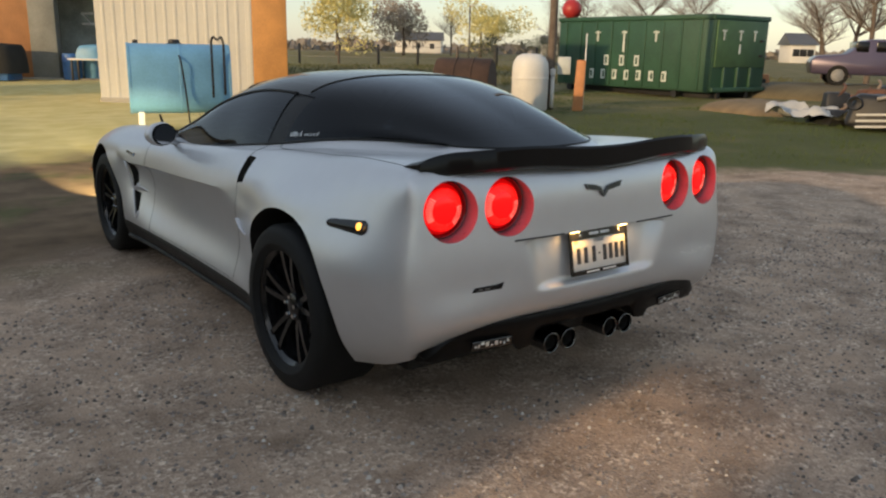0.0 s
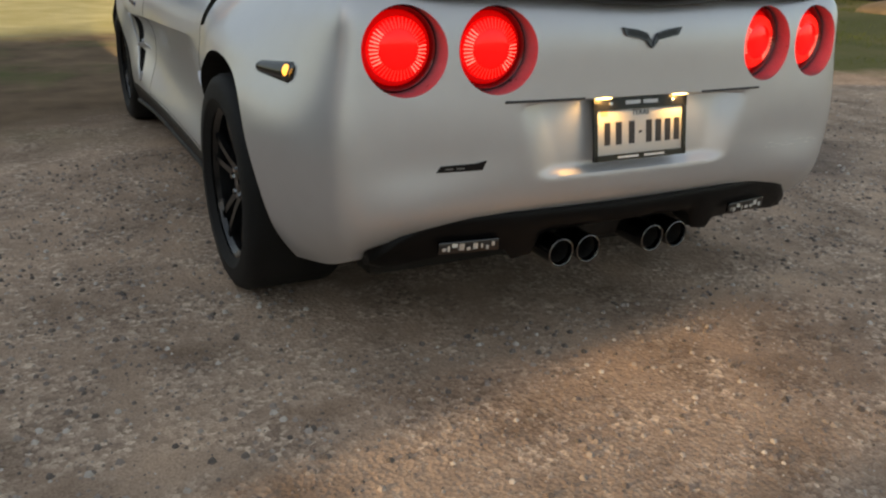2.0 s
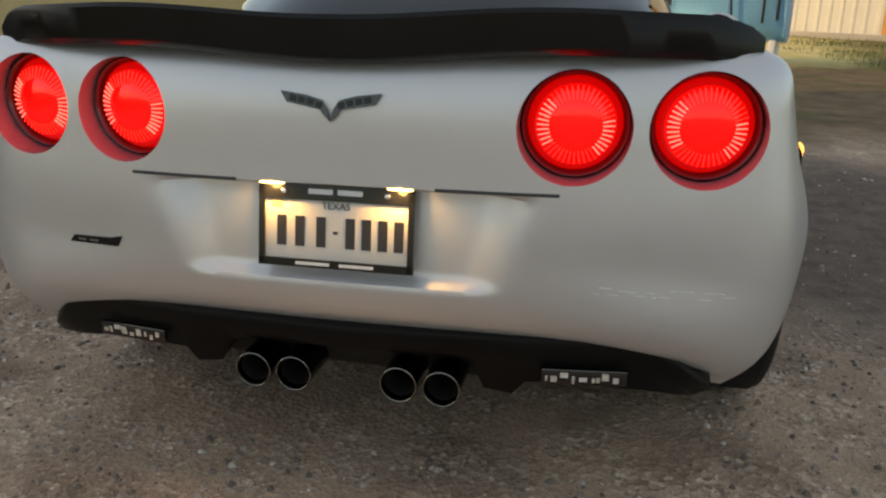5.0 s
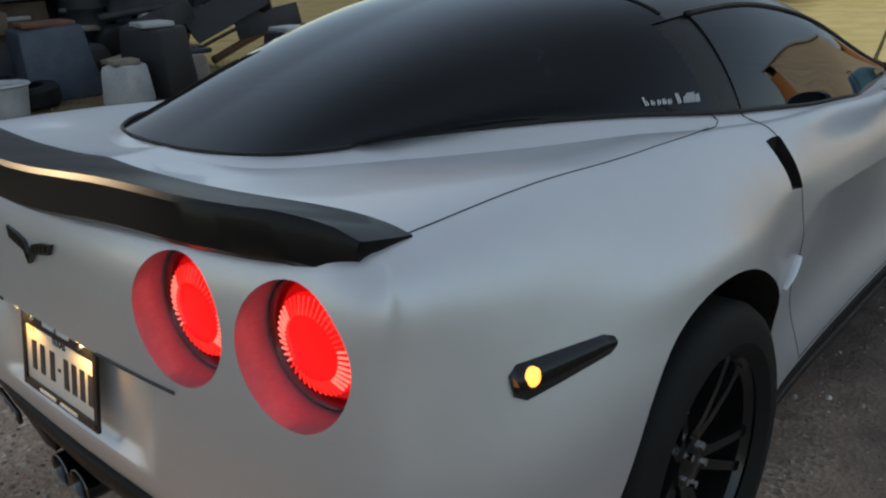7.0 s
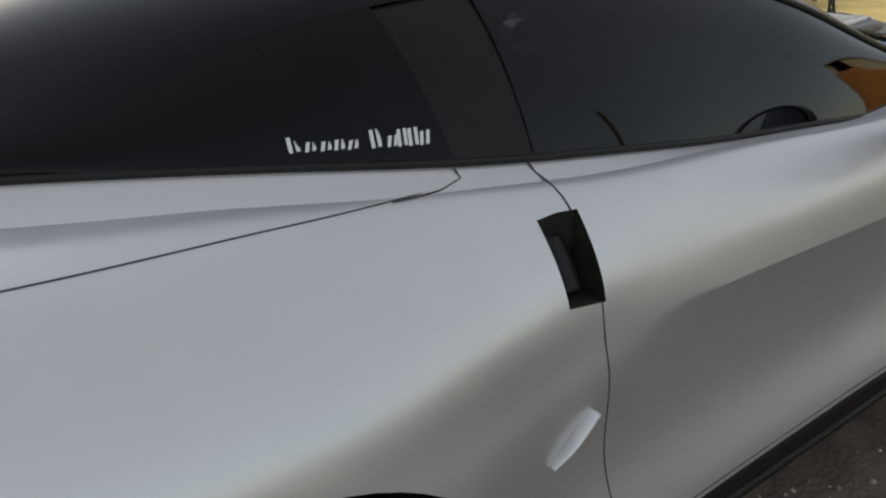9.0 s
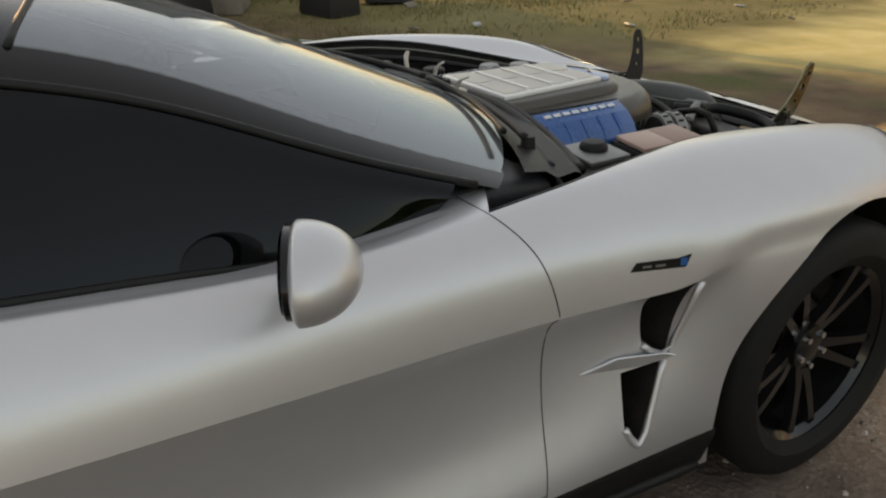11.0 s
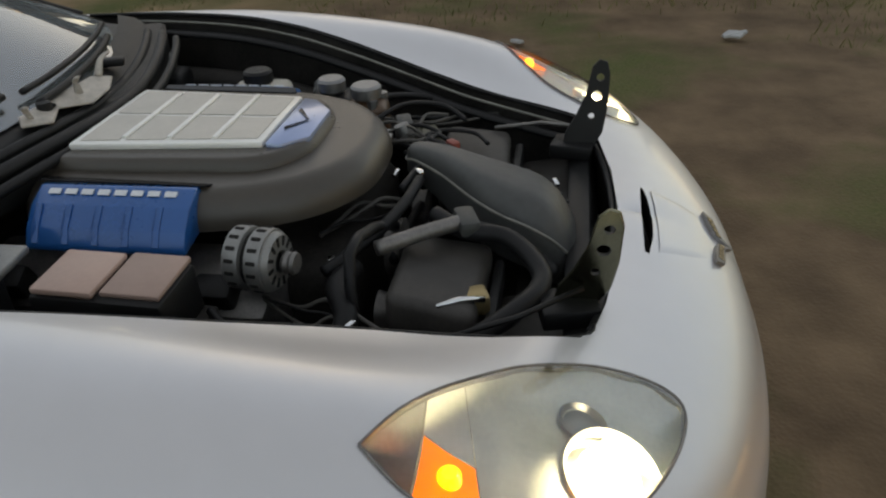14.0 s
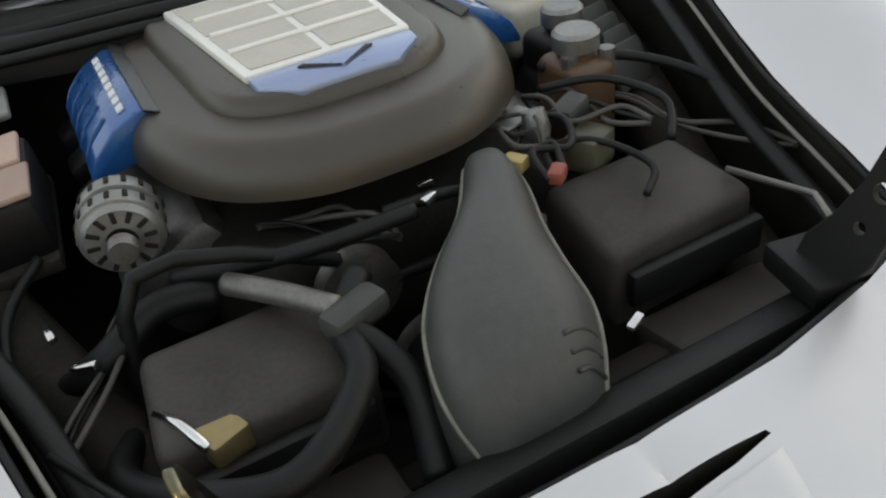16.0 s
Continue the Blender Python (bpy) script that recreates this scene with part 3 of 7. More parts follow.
vv = np.linspace(0.2, 7.99, 70)
seal("waist_seal", cabin(vv, [0.02])[:, 0], 0.006)
seal("pillar_seal", cabin(np.linspace(0.15, 4.75, 50), [1.80])[:, 0], 0.008)
seal("hatch_seal", np.concatenate([cabin([7.99], np.linspace(0.02, 4, 30))[0], cabin([7.99], np.linspace(0.02, 4, 30))[0][::-1][1:] * np.array([-1, 1, 1])]), 0.0042, both=False)
seal("roof_seam", np.concatenate([cabin([5.0], np.linspace(1.9, 4, 20))[0], cabin([5.0], np.linspace(1.9, 4, 20))[0][::-1][1:] * np.array([-1, 1, 1])]), 0.005, both=False)
seal("screen_seal", np.concatenate([cabin([2.75], np.linspace(2.1, 4, 20))[0], cabin([2.75], np.linspace(2.1, 4, 20))[0][::-1][1:] * np.array([-1, 1, 1])]), 0.006, both=False)

# painted deck strip round the glass, down to the body
edge = [Vector(q) for q in cabin(np.linspace(0.0, 8.0, 90), [0.0])[:, 0]] + [Vector(q) for q in cabin([8.0], np.linspace(0.0, 4.0, 30))[0][1:]]
for s in (1, -1):
    rows = []
    for k, q in enumerate(edge):
        t = edge[min(k + 6, len(edge) - 1)] - edge[max(k - 6, 0)]
        out = Vector((-t.y, t.x, 0)).normalized()
        if k == len(edge) - 1:
            out = Vector((0, -1, 0))
        wide = np.interp(-q.y, (.86, 1.2, 1.6), (.050, .105, .060))
        a, b = q + out * wide * .42, q + out * wide
        za, zb = top_on(a.x, a.y).z, top_on(b.x, b.y).z
        rows.append([(q.x, q.y, q.z - .002), (a.x, a.y, max(za + .001, q.z * .40 + zb * .60)), (b.x, b.y, zb - .003)])
    sh = np.array(rows)
    padded = np.pad(sh, ((9, 9), (0, 0), (0, 0)), mode="edge")
    even = np.stack([padded[k:k + 19].mean(0) for k in range(len(sh))])
    ease = np.clip(np.minimum(np.arange(len(sh)) / 12, 1.0), 0, 1)[:, None, None]
    sh[:, 1:] = sh[:, 1:] * (1 - ease) + even[:, 1:] * ease
    sh[-1, 1:, 0] = 0
    for row in sh:
        row[2, 2] = min(row[2, 2], top_on(row[2, 0], row[2, 1]).z - .002)
    sh = sh * np.array([s, 1, 1])
    me = grid_mesh("waist_trim", sh)
    if me.polygons[60].normal.z < 0:
        me.flip_normals()
    part("waist_trim", me, SILVER, car)


# cabin inside
def seat(x):
    st_ = part("seat", box((0.46, 0.50, 0.16), (x, -0.28, 0.42), 0.05, (6, 0, 0), 3), LEATHER, car, "dark leather bucket seat")
    part("backrest", box((0.46, 0.15, 0.60), (x, -0.58, 0.72), 0.06, (-20, 0, 0), 3, taper=(.8, .8)), LEATHER, st_)
    part("headrest", box((0.27, 0.10, 0.17), (x, -0.72, 1.03), 0.045, (-18, 0, 0), 3), LEATHER, st_)


seat(-0.38)
seat(0.38)
dash = part("dashboard", bevelled(prism([(-.70, .30, .70), (-.70, .38, .82), (-.70, .50, .855), (-.70, .72, .835), (-.70, .72, .45), (-.70, .40, .45)], (1.40, 0, 0)), 0.03, 3), LEATHER, car, "dark moulded dashboard")
part("instrument_hood", bevelled(prism([(-.56, .25, .80), (-.56, .36, .885), (-.56, .55, .865), (-.56, .55, .78)], (.36, 0, 0)), 0.03, 3), LEATHER, dash)
pod = bmesh.new()
bmesh.ops.create_uvsphere(pod, u_segments=24, v_segments=14, radius=1.0)
bmesh.ops.transform(pod, matrix=Matrix.Translation((.575, .260, .768)) @ Matrix.Diagonal((.06, .205, .076, 1)), verts=pod.verts)
part("door_pod", sharpen(pod, 60), LEATHER, dash, "rounded black trim pod")
part("pod_insert", box((.06, .09, .035), (.618, .085, .800), .014, (20, 10, 0)), mat("pinkish_trim", (.45, .33, .28), .5), dash, "pale trim insert")
wheel_m = Matrix.Translation((-.38, .20, .80)) @ pose(0, 0, 0, 66, 0, 0)
steer = part("steering_wheel", lathe([(.175 + .016 * math.cos(a), .016 * math.sin(a)) for a in np.linspace(0, 2 * math.pi, 10)[:-1]], 36, wheel_m, True), LEATHER, car, "black steering wheel")
part("hub", lathe([(0, .02), (.06, .015), (.065, -.02), (0, -.03)], 20, wheel_m), LEATHER, steer)
for a in (0, 90, 180):
    part("spoke", box((0.13, 0.035, 0.016), (0.11 * math.cos(radians(a)) - .38, .20 - 0.045 * math.sin(radians(a)), .80 - .10 * math.sin(radians(a))), 0.006, (66, a, 0)), LEATHER, steer)
part("cabin_floor", box((1.36, 2.4, 0.02), (0, -.5, .30), 0.005), LEATHER, car)
part("cargo_cover", box((1.1, 0.9, 0.02), (0, -1.25, .93), 0.008), LEATHER, car, "black cargo shade")

# ---- the car: seams ----
SEAM = mat("panel_gap", (0.05, 0.05, 0.052), 0.7, 0.0, 0.3, 20)


def seam(points, r=0.0014):
    part("panel_gap", tube(points, r, 5, 1), SEAM, car)


def over_waist(y, s):
    """From the glass edge over the waist trim to the flank, at a distance along the car."""
    line = cabin(np.linspace(0.0, 8.0, 200), [0.0])[:, 0]
    q = Vector(line[int(np.argmin(abs(line[:, 1] - y)))])
    zb = top_on(q.x + .050, y).z - .003
    za = max(top_on(q.x + .020, y).z + .001, q.z * .45 + zb * .55)
    return [((q.x + .003) * s, y, q.z), ((q.x + .020) * s, y, za + .0012), ((q.x + .050) * s, y, zb + .004)]


def spline2(points, per=8):
    return smooth_line([(a, b, 0) for a, b in points], per)


for s in (1, -1):
    # door: rear edge above and below the handle, front edge, sill
    seam(over_waist(-.742, s) + [(top_on(x, -.746, .0008).x * s, -.746, top_on(x, -.746, .0008).z) for x in (.775, .790, .805)])
    seam(over_waist(-.862, s)[:2] + [(p.x * s, p.y, p.z + .0015) for p in (top_on(.722, -.905), top_on(.727, -.945), top_on(.728, -.985))])
    dn = spline2([(-.750, .762), (-.748, .70), (-.735, .60), (-.715, .48), (-.70, .38), (-.69, .30)])
    seam([side_on(p.x, p.y, s) for p in dn])
    fr = spline2([(.470, .852), (.50, .838), (.535, .79), (.560, .72), (.575, .64), (.58, .50), (.575, .38), (.56, .28)])
    seam([side_on(p.x, p.y, s) for p in fr])
    seam([side_on(y, .292, s) for y in np.linspace(-.69, .56, 30)])
    # hatch edge down the quarter
    hp = smooth_line([(.700, -.872, 0), (.718, -.93, 0), (.732, -1.10, 0), (.738, -1.40, 0), (.746, -1.70, 0), (.758, -1.965, 0)], 8)
    seam([(q.x * s, q.y, q.z) for q in (top_on(p.x, p.y) for p in hp)])
    # nose panel behind the lamp, bumper joint
    fj = spline2([(1.885, .632), (1.85, .602), (1.78, .588), (1.70, .582)])
    seam([side_on(p.x, p.y, s) for p in fj])
# boot lid line over the plate
seam([rear_on(x, .7165, .0005) for x in np.linspace(-.43, -.20, 16)], .0032)
seam([rear_on(x, .7165, .0005) for x in np.linspace(.20, .43, 16)], .0032)

# ---- the car: rear end ----
def spoiler():
    n = 60
    rows = []
    for i in range(n + 1):
        x = -.766 + 1.532 * i / n
        a = abs(x) / .766
        back = -2.155 + .010 * (a / .5) ** 2 + (.080 * ((a - .5) / .5) ** 2.6 if a > .5 else 0)
        low = .944 + .022 * math.sin(min(a / .56, 1) * math.pi / 2) ** 2 - .010 * max(0, a - .6) / .4
        low -= .022 * max(0, (a - .86) / .14) ** 1.5
        end = 1 - max(0, (a - .94) / .06) ** 2 * .16
        top = low + (.086 - .012 * a) * end
        front = max(-1.968 + .030 * a * a, back + .085)
        deck = top_on(x, front).z
        rows.append([(x, front, deck - .012), (x, front, deck + .003), (x, front - .03, deck + .008), (x, back + .02, top - .004), (x, back + .006, top),
                     (x, back, top - .008), (x, back + .004, low + .012), (x, back + .016, low), (x, back + .06, low - .004)])
    pts = np.array(rows)
    bm = bmesh.new()
    vs = [[bm.verts.new(p) for p in r] for r in pts]
    c = len(vs[0])
    for i in range(n):
        for j in range(c):
            bm.faces.new((vs[i][j], vs[i + 1][j], vs[i + 1][(j + 1) % c], vs[i][(j + 1) % c]))
    bm.faces.new(vs[0])
    bm.faces.new(vs[-1][::-1])
    bmesh.ops.recalc_face_normals(bm, faces=bm.faces)
    return sharpen(bm, 40)


part("spoiler", spoiler(), mat("dusty_black_spoiler", (0.0035, 0.0035, 0.0040), 0.33, 0, 0.4, 5, spec=0.24, rough_vary=.10, coat=.10), car, "dusty black rear spoiler")


def tail_lamp(x):
    y = rear_on(x, .838).y
    tilt = math.degrees(math.atan2(rear_on(abs(x) + .08, .838).y - rear_on(abs(x) - .08, .838).y, .16)) * (1 if x > 0 else -1)
    m = Matrix.Translation((x, y + .048, .838)) @ pose(0, 0, 0, 0, 0, tilt * .75) @ pose(0, 0, 0, 90, 0, 0)
    lamp = part("tail_lamp", lathe([(.102, -.030), (.101, -.008), (.097, -.004), (.092, -.008), (.088, -.02), (.086, -.035)], 56, m), RED_RING, car, "round lit red tail lamp")
    part("lens", lathe([(.074, -.006), (.068, .000), (.052, .007), (.030, .011), (0, .013)], 56, m), RED_LENS, lamp, "glowing red domed lens")
    part("lens_edge", lathe([(.091, -.030), (.088, -.020), (.082, -.011), (.074, -.006)], 56, m), RED_OUTER, lamp, "dimmer red outer ring")
    bm, lit = bmesh.new(), bmesh.new()
    for k in range(44):
        a = 2 * math.pi * k / 44
        r = m @ pose(0, 0, 0, 0, 0, math.degrees(a)) @ Matrix.Translation((.060, 0, .0062)) @ pose(0, 0, 0, 0, 21, 0)
        bright = k in (0, 1, 38, 39, 40, 41, 42, 43) or 17 <= k <= 26
        bmesh.ops.create_cube(lit if bright else bm, size=1.0, matrix=r @ Matrix.Diagonal((.022 if bright else .026, .0026 if bright else .0022, .003, 1)))
    tagged(part("bright_ribs", lit, RED_SPOT, lamp, "two arcs of brighter ribs"), kind="stuff")
    tagged(part("reflector_ribs", bm, RED_RIB, lamp, "bright ring of fine ribs"), kind="stuff")


for x in (-.682, -.449, .449, .682):
    tail_lamp(x)


def bars(name, spots, m, material, parent, depth=0.0015):
    """Small plain bars (x, y, width, height) on a surface."""
    for x, y, w, h in spots:
        bm = bmesh.new()
        bmesh.ops.create_cube(bm, size=1.0, matrix=m @ Matrix.Translation((x, y, 0)) @ Matrix.Diagonal((w, h, depth, 1)))
        part(name, bm, material, parent)


def plate():
    m = Matrix.Translation((0, -2.138, .629)) @ pose(0, 0, 0, 90 - 10, 0, 0)
    base = part("number_plate", box((.305, .153, .003), (0, 0, 0), .001), PLATE_WHITE, car, "white number plate in a black frame")
    base.data.transform(m)
    frame_ = bmesh.new()
    for x, y, w, h in ((0, .066, .318, .032), (0, -.0755, .318, .016), (-.1525, 0, .012, .164), (.1525, 0, .012, .164)):
        bmesh.ops.create_cube(frame_, size=1.0, matrix=m @ Matrix.Translation((x, y, .003)) @ Matrix.Diagonal((w, h, .007, 1)))
    part("plate_frame", frame_, BLACK_GLOSS, base, "black plate frame")
    glyphs = [(x, -.012, .019, .060) for x in (-.112, -.074, -.030, .030, .063, .096, .128)]     # characters kept as plain bars
    bars("plate_bar", glyphs + [(0, -.012, .010, .006)], m @ Matrix.Translation((0, 0, .0022)), PLATE_INK, base)
    words("state_name", "TEXAS", .020, m @ Matrix.Translation((0, .040, .0024)), PLATE_INK, base)
    bars("frame_bar", [(-.03, .068, .05, .010), (.03, .068, .05, .010), (-.045, -.0755, .07, .006), (.045, -.0755, .07, .006)], m @ Matrix.Translation((0, 0, .0072)), WHITE_INK, base)
    bars("sticker", [(-.122, .044, .022, .018)], m @ Matrix.Translation((0, 0, .0022)), mat("plate_sticker", (.55, .42, .25), .5), base)
    for x in (-.105, .105):
        part("bolt", lathe([(0, .003), (.005, .002), (.006, -.002), (0, -.003)], 12, m @ Matrix.Translation((x, .066, .008))), CHROME, base)
    for s in (-.13, .13):
        part("plate_lamp", box((.05, .018, .007), (s, -2.128, .7125), .002), WARM_LAMP, car, "small warm plate lamp")


plate()


def emblem(m, name, label, metal=None):
    """Two crossed swept flags as plain shapes."""
    bm = bmesh.new()
    for s in (-1, 1):
        out = [(0.0, -.036), (s * .006, -.014), (s * .018, .003), (s * .050, .012), (s * .098, .018), (s * .086, -.003), (s * .052, -.009), (s * .020, -.015), (s * .011, -.026)]
        lowb = [bm.verts.new(m @ Vector((x, y, -.002))) for x, y in out]
        highb = [bm.verts.new(m @ Vector((x, y, .006))) for x, y in out]
        bm.faces.new(highb)
        for i in range(len(out)):
            bm.faces.new((lowb[i], lowb[(i + 1) % len(out)], highb[(i + 1) % len(out)], highb[i]))
    bmesh.ops.recalc_face_normals(bm, faces=bm.faces)
    ob = part(name, sharpen(bm), metal or DARK_CHROME, car, label)
    for s in (-1, 1):
        for a, b in ((.022, -.006), (.039, -.001), (.056, .002), (.073, .005)):
            ink = bmesh.new()
            bmesh.ops.create_cube(ink, size=1.0, matrix=m @ Matrix.Translation((s * a, b, .0062)) @ pose(0, 0, 0, 0, 0, s * 12) @ Matrix.Diagonal((.0135, .0115, .002, 1)))
            part("enamel", ink, BLACK_GLOSS, ob)


def face_m(p, n, up=Vector((0, 0, 1))):
    """A frame on a surface: x across, y up, z outwards."""
    n = n.normalized()
    x = up.cross(n).normalized()
    y = n.cross(x)
    m = Matrix((x, y, n)).transposed().to_4x4()
    m.translation = p
    return m


p_, n_, _, _ = SKIN.ray_cast(Vector((0, -4, .872)), Vector((0, 1, 0)))
emblem(face_m(p_ + n_ * .002, n_), "rear_emblem", "chrome winged emblem")
p_, n_, _, _ = SKIN.ray_cast(Vector((0, 2.178, 3)), Vector((0, 0, -1)))
emblem(face_m(p_ + n_ * .002, n_, Vector((0, -.5, 1))), "nose_emblem", "chrome winged emblem", STEEL_DIRTY)


def badge(at, n, length, up=Vector((0, 0, 1)), blue=False):
    m = face_m(at, n, up)
    b = part("badge", bevelled(prism([m @ Vector(q) for q in ((-length / 2, -.010, -.002), (length / 2 - .012, -.010, -.002), (length / 2, .014, -.002), (length / 2 - .03, .008, -.002), (-length / 2 + .012, .006, -.002))], n.normalized() * .005), .001, 1), BLACK_GLOSS, car, "small dark model badge")
    bars("badge_bar", [(-length * .25, -.002, length * .14, .004), (-length * .03, -.002, length * .16, .004)], m @ Matrix.Translation((0, 0, .0032)), STEEL_DIRTY, b)
    if blue:
        bars("badge_end", [(length * .36, .001, length * .12, .014)], m @ Matrix.Translation((0, 0, .0034)), COVER_BLUE, b)


p_, n_, _, _ = SKIN.ray_cast(Vector((-.54, -4, .562)), Vector((0, 1, 0)))
badge(p_, n_, .135)
for s in (1, -1):
    p_, n_, _, _ = SKIN.ray_cast(Vector((3, .785, .722)), Vector((-1, 0, 0)))
    badge(Vector((p_.x * s, p_.y, p_.z)), Vector((n_.x * s, n_.y, n_.z)), .135, Vector((0, 0.12 * s, 1)), True)


def side_marker(s, y0, y1, z0, z1, h0, h1, lit_y):
    """A dark wedge lens on the flank with a lit bulb at one end."""
    n = 12
    top, bot = [], []
    for i in range(n + 1):
        t = i / n
        y, z, h = y0 + (y1 - y0) * t, z0 + (z1 - z0) * t, h0 + (h1 - h0) * t
        e = min(1, math.sqrt(max(0.0, min(t, 1 - t) / .06)))
        h *= .55 + .45 * e
        top.append(side_on(y, z + h / 2, s, .003))
        bot.append(side_on(y, z - h / 2, s, .003))
    verts, faces = [], []
    for i in range(n + 1):
        mid = side_on(y0 + (y1 - y0) * i / n, z0 + (z1 - z0) * i / n, s, .007)
        verts += [top[i] + Vector((-s * .012, 0, 0)), top[i], mid, bot[i], bot[i] + Vector((-s * .012, 0, 0))]
    for i in range(n):
        for k in range(4):
            faces.append((i * 5 + k, i * 5 + k + 1, i * 5 + k + 6, i * 5 + k + 5))
    faces += [(0, 1, 2, 3, 4), tuple(n * 5 + k for k in (4, 3, 2, 1, 0))]
    ob = part("side_marker", mesh_from("side_marker", verts, faces), BLACK_GLOSS, car, "smoked side marker with a lit amber bulb")
    if y0 > 0:
        vs_, fs_ = [], []
        for i in range(8):
            t = .03 + .60 * i / 7
            y, z, h = y0 + (y1 - y0) * t, z0 + (z1 - z0) * t - .004, (h0 + (h1 - h0) * t) * .66
            vs_ += [side_on(y, z + h / 2, s, .0045), side_on(y, z, s, .009), side_on(y, z - h / 2, s, .0045)]
        for i in range(7):
            fs_ += [(i * 3 + k, i * 3 + k + 1, i * 3 + k + 4, i * 3 + k + 3) for k in (0, 1)]
        part("amber_lens", mesh_from("amber_lens", vs_, fs_), AMBER_LENS, ob, "glowing amber lens")
        return
    t = (lit_y - y0) / (y1 - y0)
    p = side_on(lit_y, z0 + (z1 - z0) * t, s, .006)
    part("bulb", lathe([(0, .006), (.010, .004), (.0165, -.002), (.0165, -.008)], 18, face_m(p, Vector((s, -.15 if y0 < 0 else .3, 0)))), MARK_LAMP, ob, "glowing amber bulb")


for s in (1, -1):
    side_marker(s, -1.884, -1.664, .765, .753, .052, .026, -1.847)
    side_marker(s, 1.775, 1.955, .500, .508, .042, .026, 1.80)


def diffuser():
    """Black lower rear: a band that follows the tail's plan, with fins and cut-outs round the pipes."""
    outline = [(0, .412, .352), (.06, .412, .352), (.11, .413, .350), (.24, .415, .350), (.268, .416, .338), (.292, .416, .288), (.352, .416, .280), (.378, .417, .310),
               (.50, .418, .312), (.56, .417, .308), (.62, .405, .300), (.68, .378, .292), (.715, .350, .286), (.745, .322, .290)]
    xs = [-o[0] for o in outline[::-1]] + [o[0] for o in outline[1:]]
    zs = [o[1:] for o in outline[::-1]] + [o[1:] for o in outline[1:]]
    rows = []
    for x, (zt, zb) in zip(xs, zs):
        y = np.interp(abs(x), (0, .42, .70, .76), (-2.112, -2.100, -2.052, -2.0))
        rows.append([(x, y + .20, zt + .02), (x, y, zt + .012), (x, y - .022, zt + .002), (x, y - .026, zt - .012), (x, y - .012, max(zb + .01, zt - .05)), (x, y + .01, zb), (x, y + .10, zb + .02), (x, y + .20, zb + .06)])
    pts = np.array(rows)
    bm = bmesh.new()
    vs = [[bm.verts.new(p) for p in r] for r in pts]
    c = len(vs[0])
    for i in range(len(vs) - 1):
        for j in range(c):
            bm.faces.new((vs[i][j], vs[i + 1][j], vs[i + 1][(j + 1) % c], vs[i][(j + 1) % c]))
    bm.faces.new(vs[0])
    bm.faces.new(vs[-1][::-1])
    bmesh.ops.recalc_face_normals(bm, faces=bm.faces)
    d = part("rear_diffuser", sharpen(bm, 40), DIFFUSER, car, "black plastic rear diffuser")
    for s in (1, -1):
        y = -2.112
        r = part("reflector", box((.170, .012, .034), (s * .495, -2.105, .342), .004, (0, 0, s * 7)), DARK_CHROME, d, "smoked reflector strip with bright facets")
        rf = random.Random(31 + s)
        at_ = -.076
        while at_ < .070:
            wd = rf.uniform(.004, .016)
            bars("facet", [(at_ + wd / 2, rf.uniform(-.006, .007), wd, rf.uniform(.008, .020))], Matrix.Translation((s * .495, -2.112, .342)) @ pose(0, 0, 0, 90 + rf.uniform(-10, 10), 0, s * 7), FACET, r)
            at_ += wd + rf.uniform(.002, .010)


diffuser()
for x in (-.208, -.116, .116, .208):
    m = Matrix.Translation((x, -2.115, .287)) @ pose(0, 0, 0, 90, 0, 0)
    pipe = part("exhaust_tip", lathe([(.033, -.16), (.034, .0), (.037, .006), (.0395, .004), (.040, -.002), (.039, -.22), (.033, -.22)], 32, m, True), DARK_CHROME, car, "round darkened chrome exhaust tip")
    part("tip_rim", lathe([(.0385 + .002 * math.cos(a), .005 + .0022 * math.sin(a)) for a in np.linspace(0, 2 * math.pi, 9)[:-1]], 32, m, True), TIP_RIM, pipe, "polished rolled rim")
    part("pipe_inside", lathe([(.0335, -.01), (.0335, -.15), (0, -.15)], 24, m), BAY_BLACK, pipe, "sooty inside")
part("silencer", box((.70, .30, .16), (0, -1.86, .33), .05, (0, 0, 0), 3), BAY_BLACK, car)
part("underbody", box((1.30, 3.6, .10), (0, 0, .20), .03), BAY_BLACK, car)


SCUFF = mat("pale_paint_scuff", (0.80, 0.79, 0.77), 0.6, 0.0, 0.1, 60)
rs = random.Random(2)
for k in range(16):
    x = .50 + .25 * k / 16 + rs.uniform(-.004, .004)
    z = .532 + rs.choice((0, .006, .012)) - .01 * (x - .5)
    w = rs.uniform(.008, .026)
    part("scuff", tube([rear_on(x, z, .0004), rear_on(x + w / 2, z + rs.uniform(-.002, .002), .0006), rear_on(x + w, z, .0004)], .0011, 4, 2), SCUFF, car, "pale scuff on the bumper")


